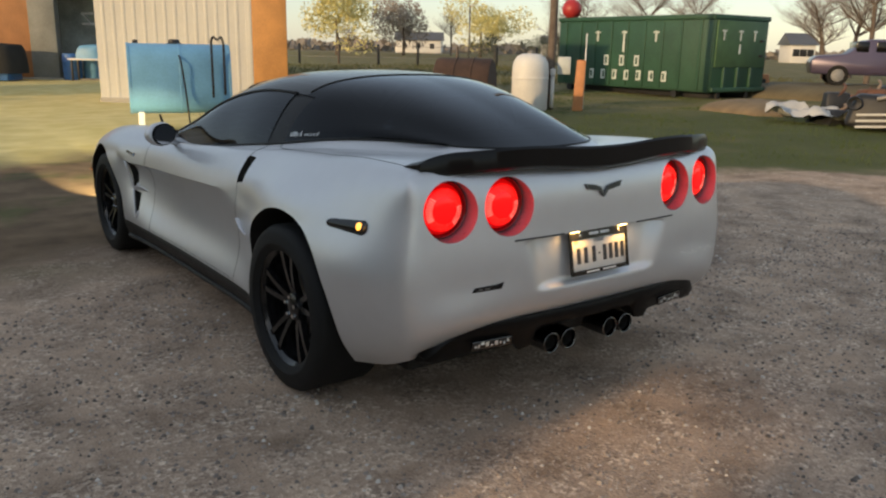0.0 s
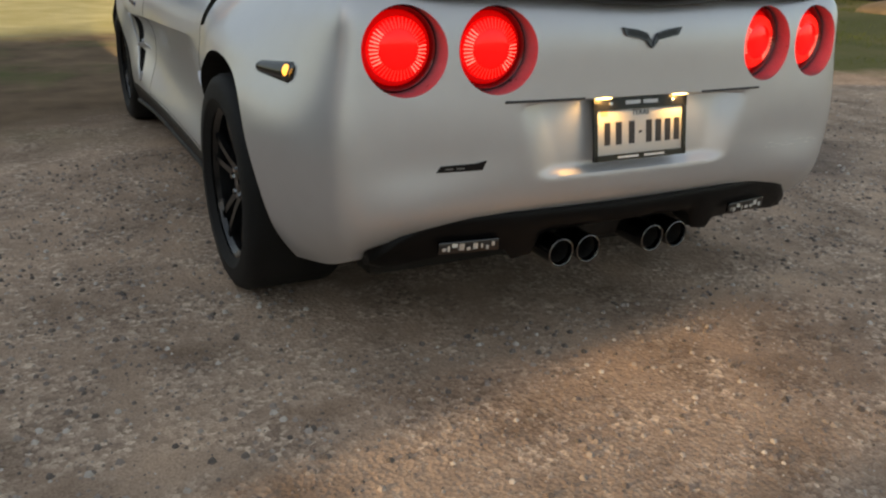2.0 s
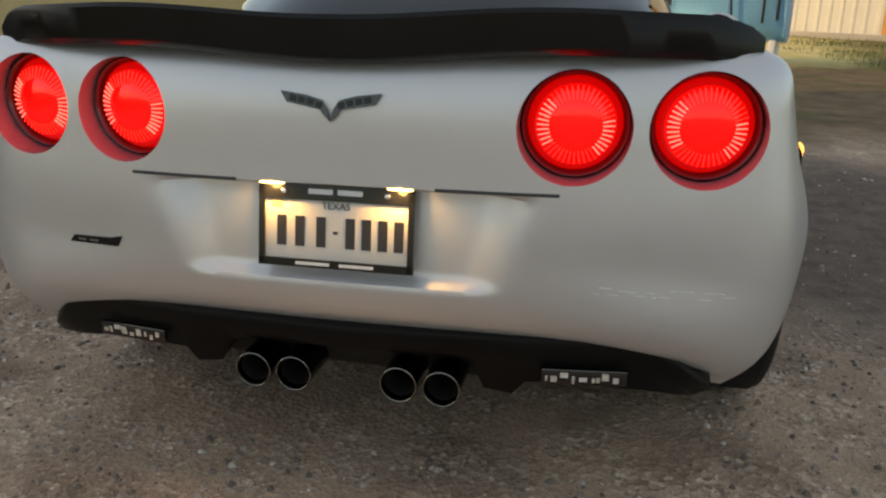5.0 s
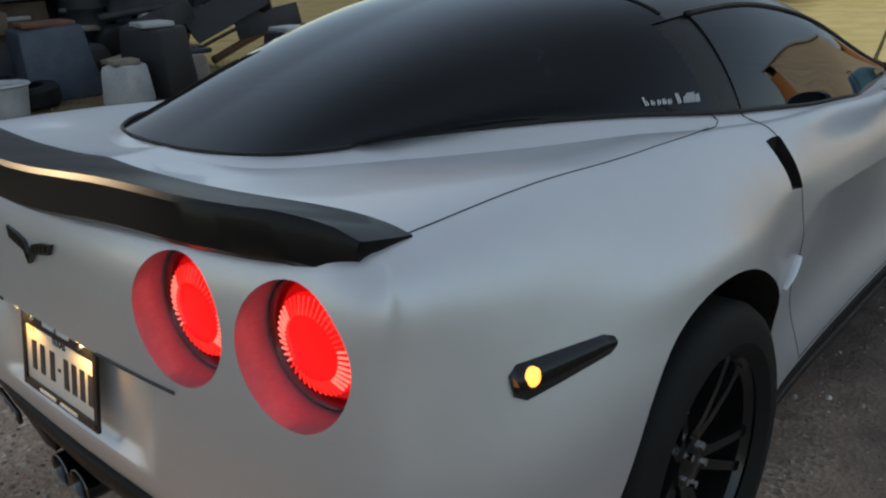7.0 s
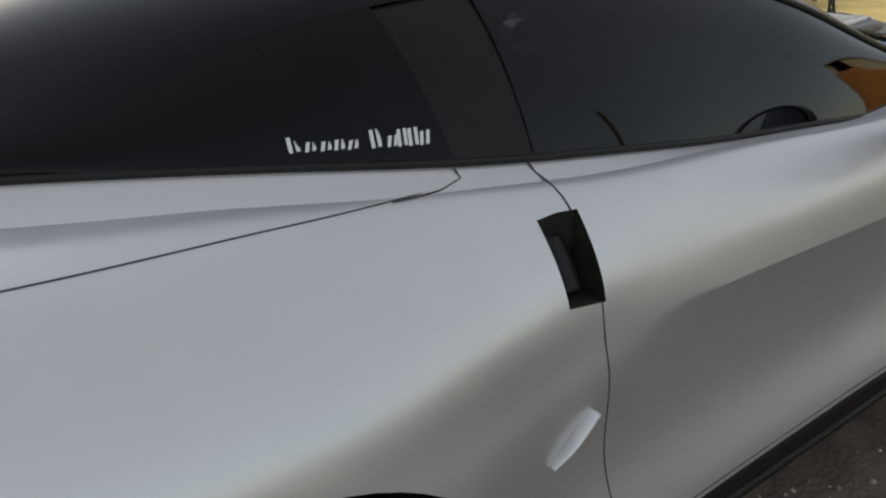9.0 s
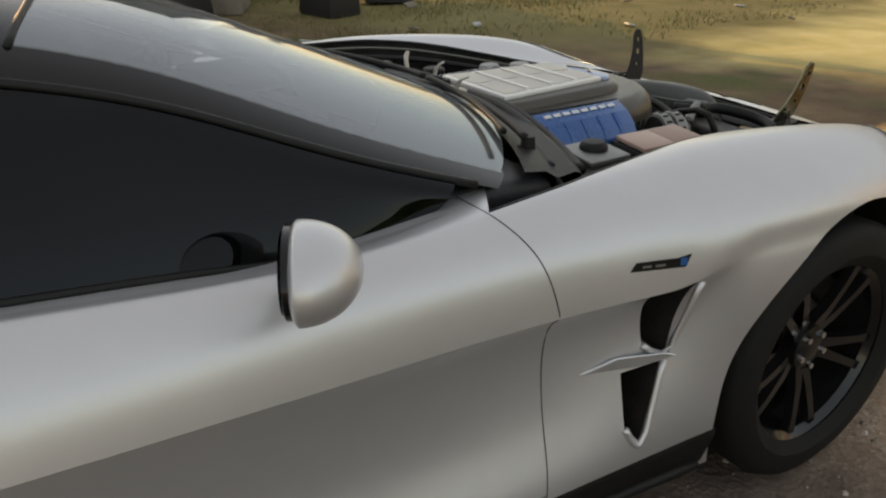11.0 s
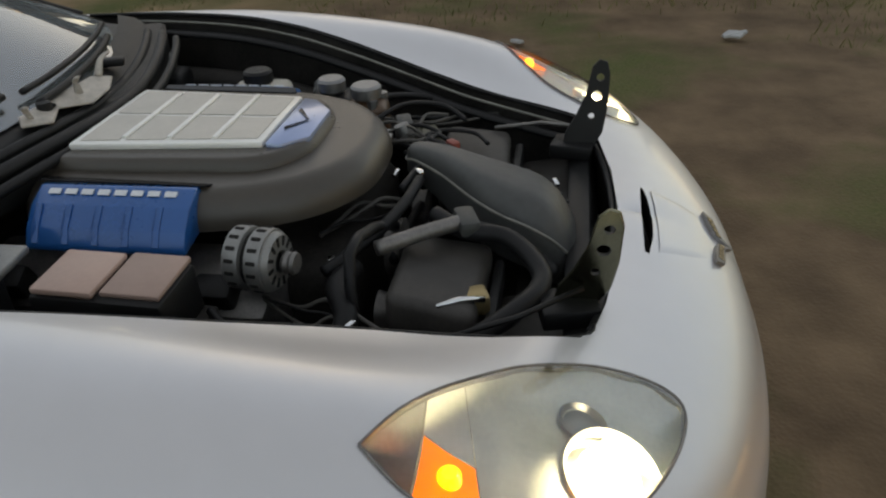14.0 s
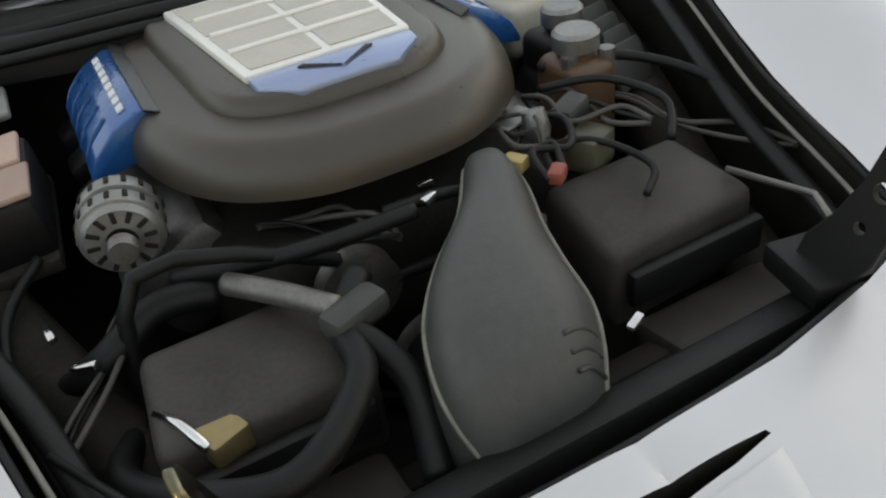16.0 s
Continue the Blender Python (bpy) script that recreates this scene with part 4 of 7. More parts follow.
# ---- the car: wheels ----
def wheel(x, y, r, w, rim):
    """Tyre, split-spoke rim, disc and hub about a sideways axle; the outer face looks along +x before turning."""
    at = Matrix.Translation((x, y, r)) @ pose(0, 0, 0, 0, 90 if x > 0 else -90, 0)
    hub = empty("wheel", (x, y, r))
    hub.parent = car
    bpy.context.view_layer.update()
    tyre = [(rim - .01, -w / 2 + .02), (rim + .02, -w / 2), (r - .035, -w / 2 + .002), (r - .012, -w / 2 + .014), (r, -w / 2 + .035), (r, w / 2 - .035),
            (r - .012, w / 2 - .014), (r - .035, w / 2 - .002), (rim + .02, w / 2), (rim - .01, w / 2 - .02)]
    t = part("tyre", lathe(tyre, 72, at), RUBBER, hub, "black low-profile tyre")
    f = w / 2 - .022
    rm = part("rim", lathe([(rim - .012, -w / 2 + .02), (rim - .03, 0), (rim - .022, f - .02), (rim - .004, f), (rim + .010, f + .012), (rim + .014, f + .004)], 64, at), RIM_BLACK, hub, "gloss black alloy rim")
    for k in range(5):
        for d in (-10.5, 10.5):
            a = k * 72 + d
            sp = bmesh.new()
            m = at @ pose(0, 0, 0, 0, 0, a)
            prof = [(.045, .018, f - .045, .030), (.10, .014, f - .030, .026), (.17, .012, f - .018, .022), (rim - .012, .014, f - .012, .020)]
            rings = []
            for rr, hw, zz, th in prof:
                rings.append([sp.verts.new(m @ Vector(v)) for v in ((rr, -hw, zz - th), (rr, -hw * .8, zz), (rr, hw * .8, zz), (rr, hw, zz - th))])
            for i in range(3):
                for j in range(4):
                    sp.faces.new((rings[i][j], rings[i + 1][j], rings[i + 1][(j + 1) % 4], rings[i][(j + 1) % 4]))
            bmesh.ops.recalc_face_normals(sp, faces=sp.faces)
            part("spoke", sharpen(sp), RIM_BLACK, rm)
    part("hub_cap", lathe([(0, f - .022), (.030, f - .024), (.055, f - .034), (.062, f - .07)], 32, at), RIM_BLACK, rm)
    for k in range(5):
        part("lug_nut", lathe([(0, .012), (.008, .011), (.010, -.012)], 6, at @ pose(0, 0, 0, 0, 0, k * 72) @ Matrix.Translation((.042, 0, f - .030))), CHROME, rm, "chrome lug nut")
    part("brake_disc", lathe([(.06, f - .12), (.175, f - .12), (.175, f - .145), (.06, f - .145)], 48, at, True), BRAKE, hub, "grey brake disc")
    part("caliper", bevelled(prism([at @ pose(0, 0, 0, 0, 0, 140) @ Vector(q) for q in ((.12, -.09, f - .10), (.19, -.08, f - .10), (.19, .08, f - .10), (.12, .09, f - .10))], (at.to_3x3() @ Vector((0, 0, -.07)))), .006, 1), BLACK_PLASTIC, hub)


for s in (-1, 1):
    wheel(s * .800, -1.338, .340, .315, .245)
    wheel(s * .785, 1.370, .328, .285, .235)


# ---- the car: flank details ----
for s in (1, -1):
    # sill blade, vent lips, scoop before the rear wheel, handle plate
    sill = np.array([[side_on(y, z, s, .004 if z < .275 else -.002) for z in (.284, .274, .250, .215, .182, .158)] for y in np.linspace(-.93, 1.0, 40)])
    me = grid_mesh("sill_panel", sill)
    if me.polygons[40].normal.x * s < 0:
        me.flip_normals()
    part("sill_panel", me, BLACK_PLASTIC, car, "black lower sill panel")
    part("sill_blade", tube([side_on(y, .182, s, .008) for y in np.linspace(-.92, .98, 24)], .014, 8, 1), BLACK_PLASTIC, car, "black sill blade")
    for v in VENTS:
        ring_ = [side_on(y, z, s, .002) for y, z in v]
        part("vent_lip", tube([ring_[1], ring_[2], ring_[3]], .0075, 8, 5), SILVER, car, "silver fender vent lip")
        deep = [Vector((s * .80, y, z)) for y, z in v]
        part("vent_mesh", mesh_from("vent_mesh", deep, [(0, 1, 2, 3)]), BLACK_PLASTIC, car, "dark vent backing")
    blade = bevelled(prism([side_on(.66, .500, s, -.004), side_on(.74, .520, s, .006), side_on(.84, .512, s, .012), side_on(.87, .500, s, .004), side_on(.80, .488, s, -.002)], (s * .006, 0, 0)), .002, 1)
    part("vent_strake", blade, SILVER, car, "silver strake between the fender vents")
    scoop = [side_on(-.770, .598, s, .001), side_on(-.795, .584, s, .006), side_on(-.825, .564, s, .008), side_on(-.855, .542, s, .002)]
    part("brake_scoop", tube(scoop, .014, 10, 6, .55, .5), SILVER, car, "silver brake scoop fin")
    hb = [side_on(-.775, z, s, -.031) for z in (.86, .82, .785)]
    part("door_handle", tube(hb, .020, 12, 5, None, .7), HOSE, car, "black door release pad")

    # door mirror: rounded shell, its glass turned in towards the driver
    stalk = part("door_mirror", tube([(s * .79, .235, .822), (s * .845, .205, .846), (s * .885, .17, .866)], .018, 10, 6, .8), SILVER, car, "silver door mirror")
    bm = bmesh.new()
    bmesh.ops.create_uvsphere(bm, u_segments=32, v_segments=18, radius=1.0)
    mm = Matrix.Translation((s * .925, .112, .898)) @ pose(0, 0, 0, 0, 0, -s * 26)
    for v in bm.verts:
        x, y, z = v.co
        if y < 0:
            y *= .22
        v.co = mm @ Vector((s * x * .094 * (1 - .12 * z), y * .080, z * .063 + .006 * x * abs(x)))
    bmesh.ops.recalc_face_normals(bm, faces=bm.faces)
    part("housing", sharpen(bm, 60), SILVER, stalk, "rounded silver mirror housing")
    gl = lathe([(0, 0), (.9, 0), (1.0, -.10), (1.0, -.4)], 36, mm @ Matrix.Translation((0, -.020, 0)) @ pose(0, 0, 0, 90, 0, 0) @ Matrix.Diagonal((.079, .057, .03, 1)))
    part("mirror_rim", gl, BLACK_GLOSS, stalk, "black mirror surround")
    g2 = lathe([(0, 0), (.97, 0)], 36, mm @ Matrix.Translation((0, -.0215, 0)) @ pose(0, 0, 0, 90, 0, 0) @ Matrix.Diagonal((.074, .052, .03, 1)))
    part("mirror_glass", g2, MIRROR, stalk, "mirror glass")

    # head lamp
    mid_ = Vector((s * .71, 1.87, 0))
    out = smooth_line([(x, y, 0) for x, y in LAMP + LAMP[:1]], 5)[:-1]
    cx, cy = .66, 1.90
    verts, faces, n = [], [], len(out)
    steps = 7
    for k in range(steps + 1):
        t = k / steps
        for p in out:
            q = top_on(cx + (p.x - cx) * t, cy + (p.y - cy) * t, .003 if t == 1 else .004)
            verts.append((q.x * s, q.y, q.z))
    for k in range(steps):
        for i in range(n):
            f = (k * n + i, k * n + (i + 1) % n, (k + 1) * n + (i + 1) % n, (k + 1) * n + i)
            f = f if k else f[2:] + f[:1]
            faces.append(f if s > 0 else f[::-1])
    lamp = part("head_lamp", mesh_from("head_lamp", verts, faces), LENS, car, "lit clear head lamp with amber turn bulb")
    rimline = [Vector(verts[steps * n + i]) for i in range(n)]
    part("lamp_seal", tube(rimline + rimline[:1], .0022, 6, 1), STEEL_DIRTY, lamp)
    part("lens_notch", tube([q + Vector((0, 0, .002)) for q in rimline[int(n * .68):int(n * .80)]], .004, 6, 1), BLACK_PLASTIC, lamp)
    # inside: a dished reflector in three fields, the tip dark, the turn chamber amber
    deep = [0.034, 0.036, 0.036, 0.036, 0.034, 0.030, 0.024, 0.006]

    def field(name, material, planes, label):
        vv = []
        for k in range(steps + 1):
            for p in out:
                q = top_on(cx + (p.x - cx) * k / steps * .985, cy + (p.y - cy) * k / steps * .985, 0)
                vv.append((q.x * s, q.y, q.z - deep[k]))
        bm = bmesh.new()
        bm.from_mesh(mesh_from(name, vv, faces))
        for co, no in planes:
            bmesh.ops.bisect_plane(bm, geom=bm.verts[:] + bm.edges[:] + bm.faces[:], plane_co=co, plane_no=no, clear_outer=True)
        return part(name, sharpen(bm, 50), material, lamp, label)

    field("lamp_tip", LAMP_INNER, [((0, 1.742, 0), (0, 1, 0))], "grey tip of the housing")
    field("turn_chamber", AMBER_LENS, [((0, 1.745, 0), (0, -1, 0)), ((s * .70, 1.796, 0), (-s * .25, 1, 0)), ((s * .722, 1.75, 0), (-s, .2, 0))], "glowing amber turn chamber")
    field("reflector", REFLECTOR, [((s * .70, 1.798, 0), (s * .25, -1, 0))], "pale satin lamp reflector")
    field("reflector_side", REFLECTOR, [((0, 1.744, 0), (0, -1, 0)), ((s * .70, 1.797, 0), (-s * .25, 1, 0)), ((s * .720, 1.75, 0), (s, -.2, 0))], "pale satin lamp reflector")
    low = top_on(.668, 1.957).z - .030
    bowl = Matrix.Translation((s * .668, 1.957, low - .012)) @ pose(0, 0, 0, -22, s * 12, 0)
    part("reflector_bowl", lathe([(.046, -.004), (.056, .006), (.064, .018), (.066, .020), (.068, .016), (.068, -.02)], 36, bowl), REFLECTOR, lamp, "pale bowl rim")
    part("projector", lathe([(0, .026), (.022, .024), (.038, .016), (.046, .004), (.046, -.02)], 28, bowl), GLARE, lamp, "glaring warm projector lens")
    small = Matrix.Translation((s * .595, 1.925, top_on(.595, 1.925).z - .036)) @ pose(0, 0, 0, -20, 0, 0)
    part("high_beam", lathe([(0, .012), (.016, .010), (.026, .002), (.032, .010), (.034, .008), (.034, -.01)], 24, small), LAMP_INNER, lamp, "unlit high beam lens")
    turn = Matrix.Translation((s * .757, 1.778, top_on(.757, 1.778).z - .034)) @ pose(0, 0, 0, -5, s * 15, 0)
    part("turn_bulb", lathe([(0, .022), (.009, .019), (.014, .010), (.015, -.01)], 20, turn), AMBER, lamp, "glowing amber bulb")
    # lettering on the rear side glass, unreadable as a name and kept as bars
    tx = []
    for k, (a, b) in enumerate(((0, 1.0), (.10, .6), (.20, .55), (.29, .6), (.38, .5), (.55, 1.0), (.66, .6), (.74, .9), (.82, .9), (.90, .7))):
        yy = -1.062 + a * .19
        vq = np.interp(-yy, (.80, 1.06, 1.34), (5, 6, 7))
        base_ = cabin([vq], [.32, .32 + .26 * b])[0]
        pa, pb = Vector(base_[0]), Vector(base_[1])
        tx.append(((pa.x + .003) * s, pa.y, pa.z, (pb.x + .003) * s, pb.y + .010, pb.z))
    bm = bmesh.new()
    for ax, ay, az, bx, by, bz in tx:
        a_, b_ = Vector((ax, ay, az)), Vector((bx, by, bz))
        for off in (0, .010):
            w_ = Vector((0, .0028, 0))
            o_ = Vector((0, off, 0))
            q = [bm.verts.new(c) for c in (a_ - w_ + o_, a_ + w_ + o_, b_ + w_ + o_, b_ - w_ + o_)]
            bm.faces.new(q)
    part("window_lettering", bm, WHITE_INK, car, "white lettering strip")


# ---- the car: engine bay ----
def dome(outline, z0, z1, inset, steps=6, crown=0.0, power=0.5):
    """A moulded cover: an outline that rises from z0 and rounds in to a flat or crowned top."""
    out = smooth_line([(x, y, 0) for x, y in outline] + [(outline[0][0], outline[0][1], 0)], 6)[:-1]
    n = len(out)
    cx, cy = sum(p.x for p in out) / n, sum(p.y for p in out) / n
    verts, faces = [], []
    for k in range(steps + 1):
        a = k / steps * math.pi / 2
        t, z = 1 - inset * (1 - math.cos(a)), z0 + (z1 - z0) * math.sin(a)
        verts += [(cx + (p.x - cx) * t, cy + (p.y - cy) * t, z) for p in out]
    for j in range(1, 4):
        t = (1 - inset) * (1 - j / 4)
        verts += [(cx + (p.x - cx) * t, cy + (p.y - cy) * t, z1 + crown * math.sin(j / 4 * math.pi / 2)) for p in out]
    rows = steps + 4
    for k in range(rows - 1):
        for i in range(n):
            faces.append((k * n + i, k * n + (i + 1) % n, (k + 1) * n + (i + 1) % n, (k + 1) * n + i))
    faces.append(tuple((rows - 1) * n + i for i in range(n)))
    faces.append(tuple(reversed(range(n))))
    bm = bmesh.new()
    vs = [bm.verts.new(v) for v in verts]
    for f in faces:
        bm.faces.new([vs[i] for i in f])
    bmesh.ops.recalc_face_normals(bm, faces=bm.faces)
    return sharpen(bm, 50)


def both(half):
    return [(x, y) for x, y in half] + [(-x, y) for x, y in half[::-1] if x > 0]


# engine block under everything, so that the bay is full
block = part("engine_block", box((.52, .72, .36), (0, 1.16, .48), .05, (0, 0, 0), 3), BAY_BLACK, car, "dark engine block")
for s in (1, -1):
    part("cylinder_head", box((.16, .55, .14), (s * .27, 1.14, .60), .03, (0, s * 28, 0)), STEEL_DIRTY, block, "dull alloy cylinder head")
    for k in range(4):
        part("coil_pack", box((.05, .07, .05), (s * .345, .95 + k * .125, .66), .012, (0, s * 28, 0)), BLACK_PLASTIC, block)

cover = part("engine_cover", dome(both([(0, .93), (.20, .93), (.285, .98), (.300, 1.10), (.290, 1.25), (.262, 1.38), (.205, 1.475), (.11, 1.535), (0, 1.548)]), .738, .802, .16, 7), COVER_GREY, car, "grey-brown moulded engine cover")
part("cover_step", dome(both([(0, .965), (.165, .97), (.195, 1.00), (.188, 1.20), (.172, 1.36), (.10, 1.425), (0, 1.437)]), .790, .824, .09, 5), COVER_GREY, cover)
panel = part("vent_panel", bevelled(prism([(x, y, .822) for x, y in ((-.152, .992), (.152, .992), (.122, 1.352), (-.122, 1.352))], (0, 0, .014)), .004, 2), COVER_SILVER, cover, "pale silver ribbed panel")
for i in range(4):
    for s in (-1, 1):
        y0, y1 = 1.008 + i * .086, 1.008 + i * .086 + .074
        w0, w1 = np.interp(y0, (.992, 1.352), (.152, .122)), np.interp(y1, (.992, 1.352), (.152, .122))
        q = [(s * .006, y0, .8365), (s * (w0 - .014), y0, .8365), (s * (w1 - .014), y1, .8365), (s * .006, y1, .8365)]
        part("inset", bevelled(prism(q, (0, 0, .0015)), .0005, 1), COVER_INSET, panel, "beige inset")
for i in range(1, 4):
    y = 1.003 + i * .086
    part("rib", box((.25 - i * .006, .010, .006), (0, y, .839), .002), COVER_SILVER, panel)
nose = part("cover_nose", bevelled(prism([(-.120, 1.356, .818), (.120, 1.356, .818), (.118, 1.385, .815), (.070, 1.425, .812), (-.070, 1.425, .812), (-.118, 1.385, .815)], (0, 0, .016)), .005, 2), PALE_BLUE, cover, "pale blue cover nose")
for s in (-1, 1):
    part("nose_emblem_wing", bevelled(prism([(s * .002, 1.400, .829), (s * .012, 1.392, .829), (s * .055, 1.372, .8315), (s * .045, 1.368, .8315)], (0, 0, .004)), .0008, 1), DARK_CHROME, nose)
for s in (1, -1):
    # blue rail covers: a flat shoulder that folds down towards the heads
    prof = [(.246, .806), (.262, .808), (.300, .790), (.330, .762), (.345, .735), (.345, .725), (.250, .740)]
    rail = part("rail_cover", bevelled(prism([(s * x, 1.000, z) for x, z in prof], (0, .285, 0)), .004, 2), COVER_BLUE, car, "blue fuel rail cover")
    for k in range(5):
        y = 1.012 + k * .054
        part("flute", bevelled(prism([(s * .300, y, .7905), (s * .329, y, .7635), (s * .343, y, .737), (s * .343, y + .012, .737), (s * .329, y + .012, .7635), (s * .300, y + .012, .7905)], (s * .0015, 0, .0015)), .0004, 1), COVER_BLUE, rail)
    for k in range(8):
        bm = bmesh.new()
        y = 1.035 + k * .030
        m = Matrix.Translation((s * .277, y, .8035)) @ pose(0, 0, 0, 0, s * 26, 0)
        bmesh.ops.create_cube(bm, size=1.0, matrix=m @ Matrix.Diagonal((.011, .021, .0025, 1)))
        part("letter_block", bm, WHITE_INK, rail, "white raised letter block")
    part("cover_frame", bevelled(prism([(s * .232, .992, .806), (s * .252, .992, .809), (s * .252, 1.292, .806), (s * .232, 1.300, .800)], (0, 0, .004)), .001, 1), BLACK_GLOSS, rail, "black cover edge")

# alternator: two slotted alloy bands, a slotted front face and a pulley
am = Matrix.Translation((.331, 1.399, .720)) @ pose(0, 0, 0, 90, 0, -8) @ Matrix.Scale(.74, 4)
alt = part("alternator", lathe([(0, .050), (.058, .050), (.060, .0), (.058, -.050), (0, -.050)], 40, am), BAY_BLACK, car, "cast alloy alternator with slotted bands")
for z in (.026, -.026):
    part("slotted_band", lathe([(.060, z - .020), (.070, z - .018), (.072, z - .010), (.072, z + .010), (.070, z + .018), (.060, z + .020)], 44, am), ALT_ALU, alt, "pale slotted alloy band")
    for k in range(16):
        part("slot", box((.012, .009, .022), (0, 0, 0), .002), BAY_BLACK, alt).data.transform(am @ pose(0, 0, 0, 0, 0, k * 22.5) @ Matrix.Translation((.0685, 0, z)))
part("end_face", lathe([(.026, -.062), (.058, -.060), (.066, -.050), (.066, -.044), (.026, -.044)], 40, am, True), ALT_ALU, alt, "pale slotted end face")
for k in range(12):
    part("slot", box((.022, .009, .010), (0, 0, 0), .002), BAY_BLACK, alt).data.transform(am @ pose(0, 0, 0, 0, 0, k * 30) @ Matrix.Translation((.046, 0, -.058)))
part("pulley", lathe([(0, -.100), (.022, -.100), (.026, -.093), (.022, -.085), (.026, -.077), (.022, -.069), (0, -.060)], 28, am), STEEL_DIRTY, alt)
for x, y, z, r in ((.10, 1.60, .62, .055), (.22, 1.60, .55, .040), (.32, 1.60, .50, .045), (0, 1.60, .45, .075), (-.16, 1.60, .56, .05)):
    part("belt_pulley", lathe([(0, .02), (r * .5, .02), (r, .014), (r - .004, 0), (r, -.014), (0, -.02)], 30, Matrix.Translation((x, y - .02, z)) @ pose(0, 0, 0, 90, 0, 0)), STEEL_DIRTY, car, "steel belt pulley")
part("drive_belt", tube([(.155, 1.585, .62), (.12, 1.585, .675), (.34, 1.56, .74), (.37, 1.585, .50), (.22, 1.585, .51), (0, 1.585, .375), (-.2, 1.585, .52), (-.1, 1.585, .60), (.155, 1.585, .62)], .010, 6, 4), HOSE, car, "black drive belt")

# boxes along the near wing
bat = part("battery", box((.17, .24, .20), (.535, .92, .66), .015), BLACK_PLASTIC, car, "dark battery")
part("battery_clamp", box((.12, .12, .014), (.478, 1.01, .770), .005, (0, 4, 0)), ALT_ALU, bat, "pale metal clamp")
part("terminal", lathe([(0, .020), (.024, .018), (.032, .010), (.034, 0)], 20, Matrix.Translation((.470, 1.015, .777))), BLACK_PLASTIC, bat)
fuse = part("fuse_box", box((.115, .215, .09), (.468, 1.232, .715), .010, (0, 4, -3)), BLACK_PLASTIC, car, "black fuse box with tan lids")
part("lid", box((.105, .10, .012), (.470, 1.182, .766), .004, (0, 4, -3)), TAN_BOX, fuse)
part("lid", box((.105, .095, .010), (.466, 1.286, .764), .004, (0, 4, -3)), mat("brown_tan_plastic", (.38, .26, .215), .5, 0, .08, 10), fuse)
part("bracket", box((.14, .26, .02), (.478, 1.23, .668), .005, (0, 4, -3)), BAY_BLACK, fuse)

# reservoirs and caps on the far wing
def capped(x, y, z, r, h, tank, cap, label, w=.13):
    b = part("reservoir", box((w, w * 1.1, h), (x, y, z - h / 2 - .02), .02, (0, 0, 6), 3), tank, car, label)
    part("neck", lathe([(r * .8, -.03), (r * .8, .0)], 20, Matrix.Translation((x, y, z - .005))), tank, b)
    part("cap", lathe([(0, .020), (r * .85, .020), (r, .014), (r, -.008), (r * .9, -.012)], 24, Matrix.Translation((x, y, z))), cap, b, "round filler cap")


WHITE_TANK = mat("yellowed_white_tank", (.52, .49, .42), .45, 0, .1, 12)
capped(-.430, 1.135, .772, .036, .10, WHITE_TANK, BLACK_PLASTIC, "off-white brake fluid reservoir")
capped(-.395, 1.330, .765, .034, .12, BLACK_PLASTIC, ALU, "black fluid reservoir with a pale cap", .10)
capped(-.352, 1.425, .765, .036, .14, mat("amber_brown_tank", (.10, .055, .03), .4, 0, .2, 12), ALU, "brown fluid reservoir with a pale cap", .09)
capped(-.555, .830, .770, .030, .10, BLACK_PLASTIC, ALU, "black washer reservoir", .10)
for x, y in ((-.325, 1.445), (-.385, 1.455)):
    part("bolt_head", lathe([(0, .012), (.013, .010), (.013, -.02)], 8, Matrix.Translation((x, y, .745))), ALU, car)

# intake duct: a grey fin-shaped snorkel that widens towards the nose
DUCT = [(-.092, 1.572, .020, .738, .040), (-.090, 1.592, .034, .750, .06), (-.066, 1.650, .052, .752, .09), (-.024, 1.710, .076, .749, .11),
        (.006, 1.770, .095, .741, .12), (.022, 1.830, .103, .727, .12), (.032, 1.872, .096, .704, .12), (.037, 1.902, .080, .664, .10), (.039, 1.916, .068, .630, .08)]


def snorkel():
    rows = []
    line = cubic(range(len(DUCT)), np.array(DUCT), np.linspace(0, len(DUCT) - 1, 34))
    for cx, y, hw, zt, dp in line:
        ring_ = []
        for k in range(21):
            a = math.pi * k / 20
            c, sn = math.cos(a), math.sin(a)
            ring_.append((cx - hw * math.copysign(abs(c) ** .6, c), y, zt - dp + dp * abs(sn) ** .62 - .10 * hw * c * c))
        rows.append(ring_)
    pts = np.array(rows)
    bm = bmesh.new()
    vs = [[bm.verts.new(p) for p in r] for r in pts]
    for i in range(len(vs) - 1):
        for j in range(20):
            bm.faces.new((vs[i][j], vs[i + 1][j], vs[i + 1][j + 1], vs[i][j + 1]))
    bm.faces.new(vs[0])
    bm.faces.new(vs[-1][::-1])
    bmesh.ops.recalc_face_normals(bm, faces=bm.faces)
    return sharpen(bm, 50)


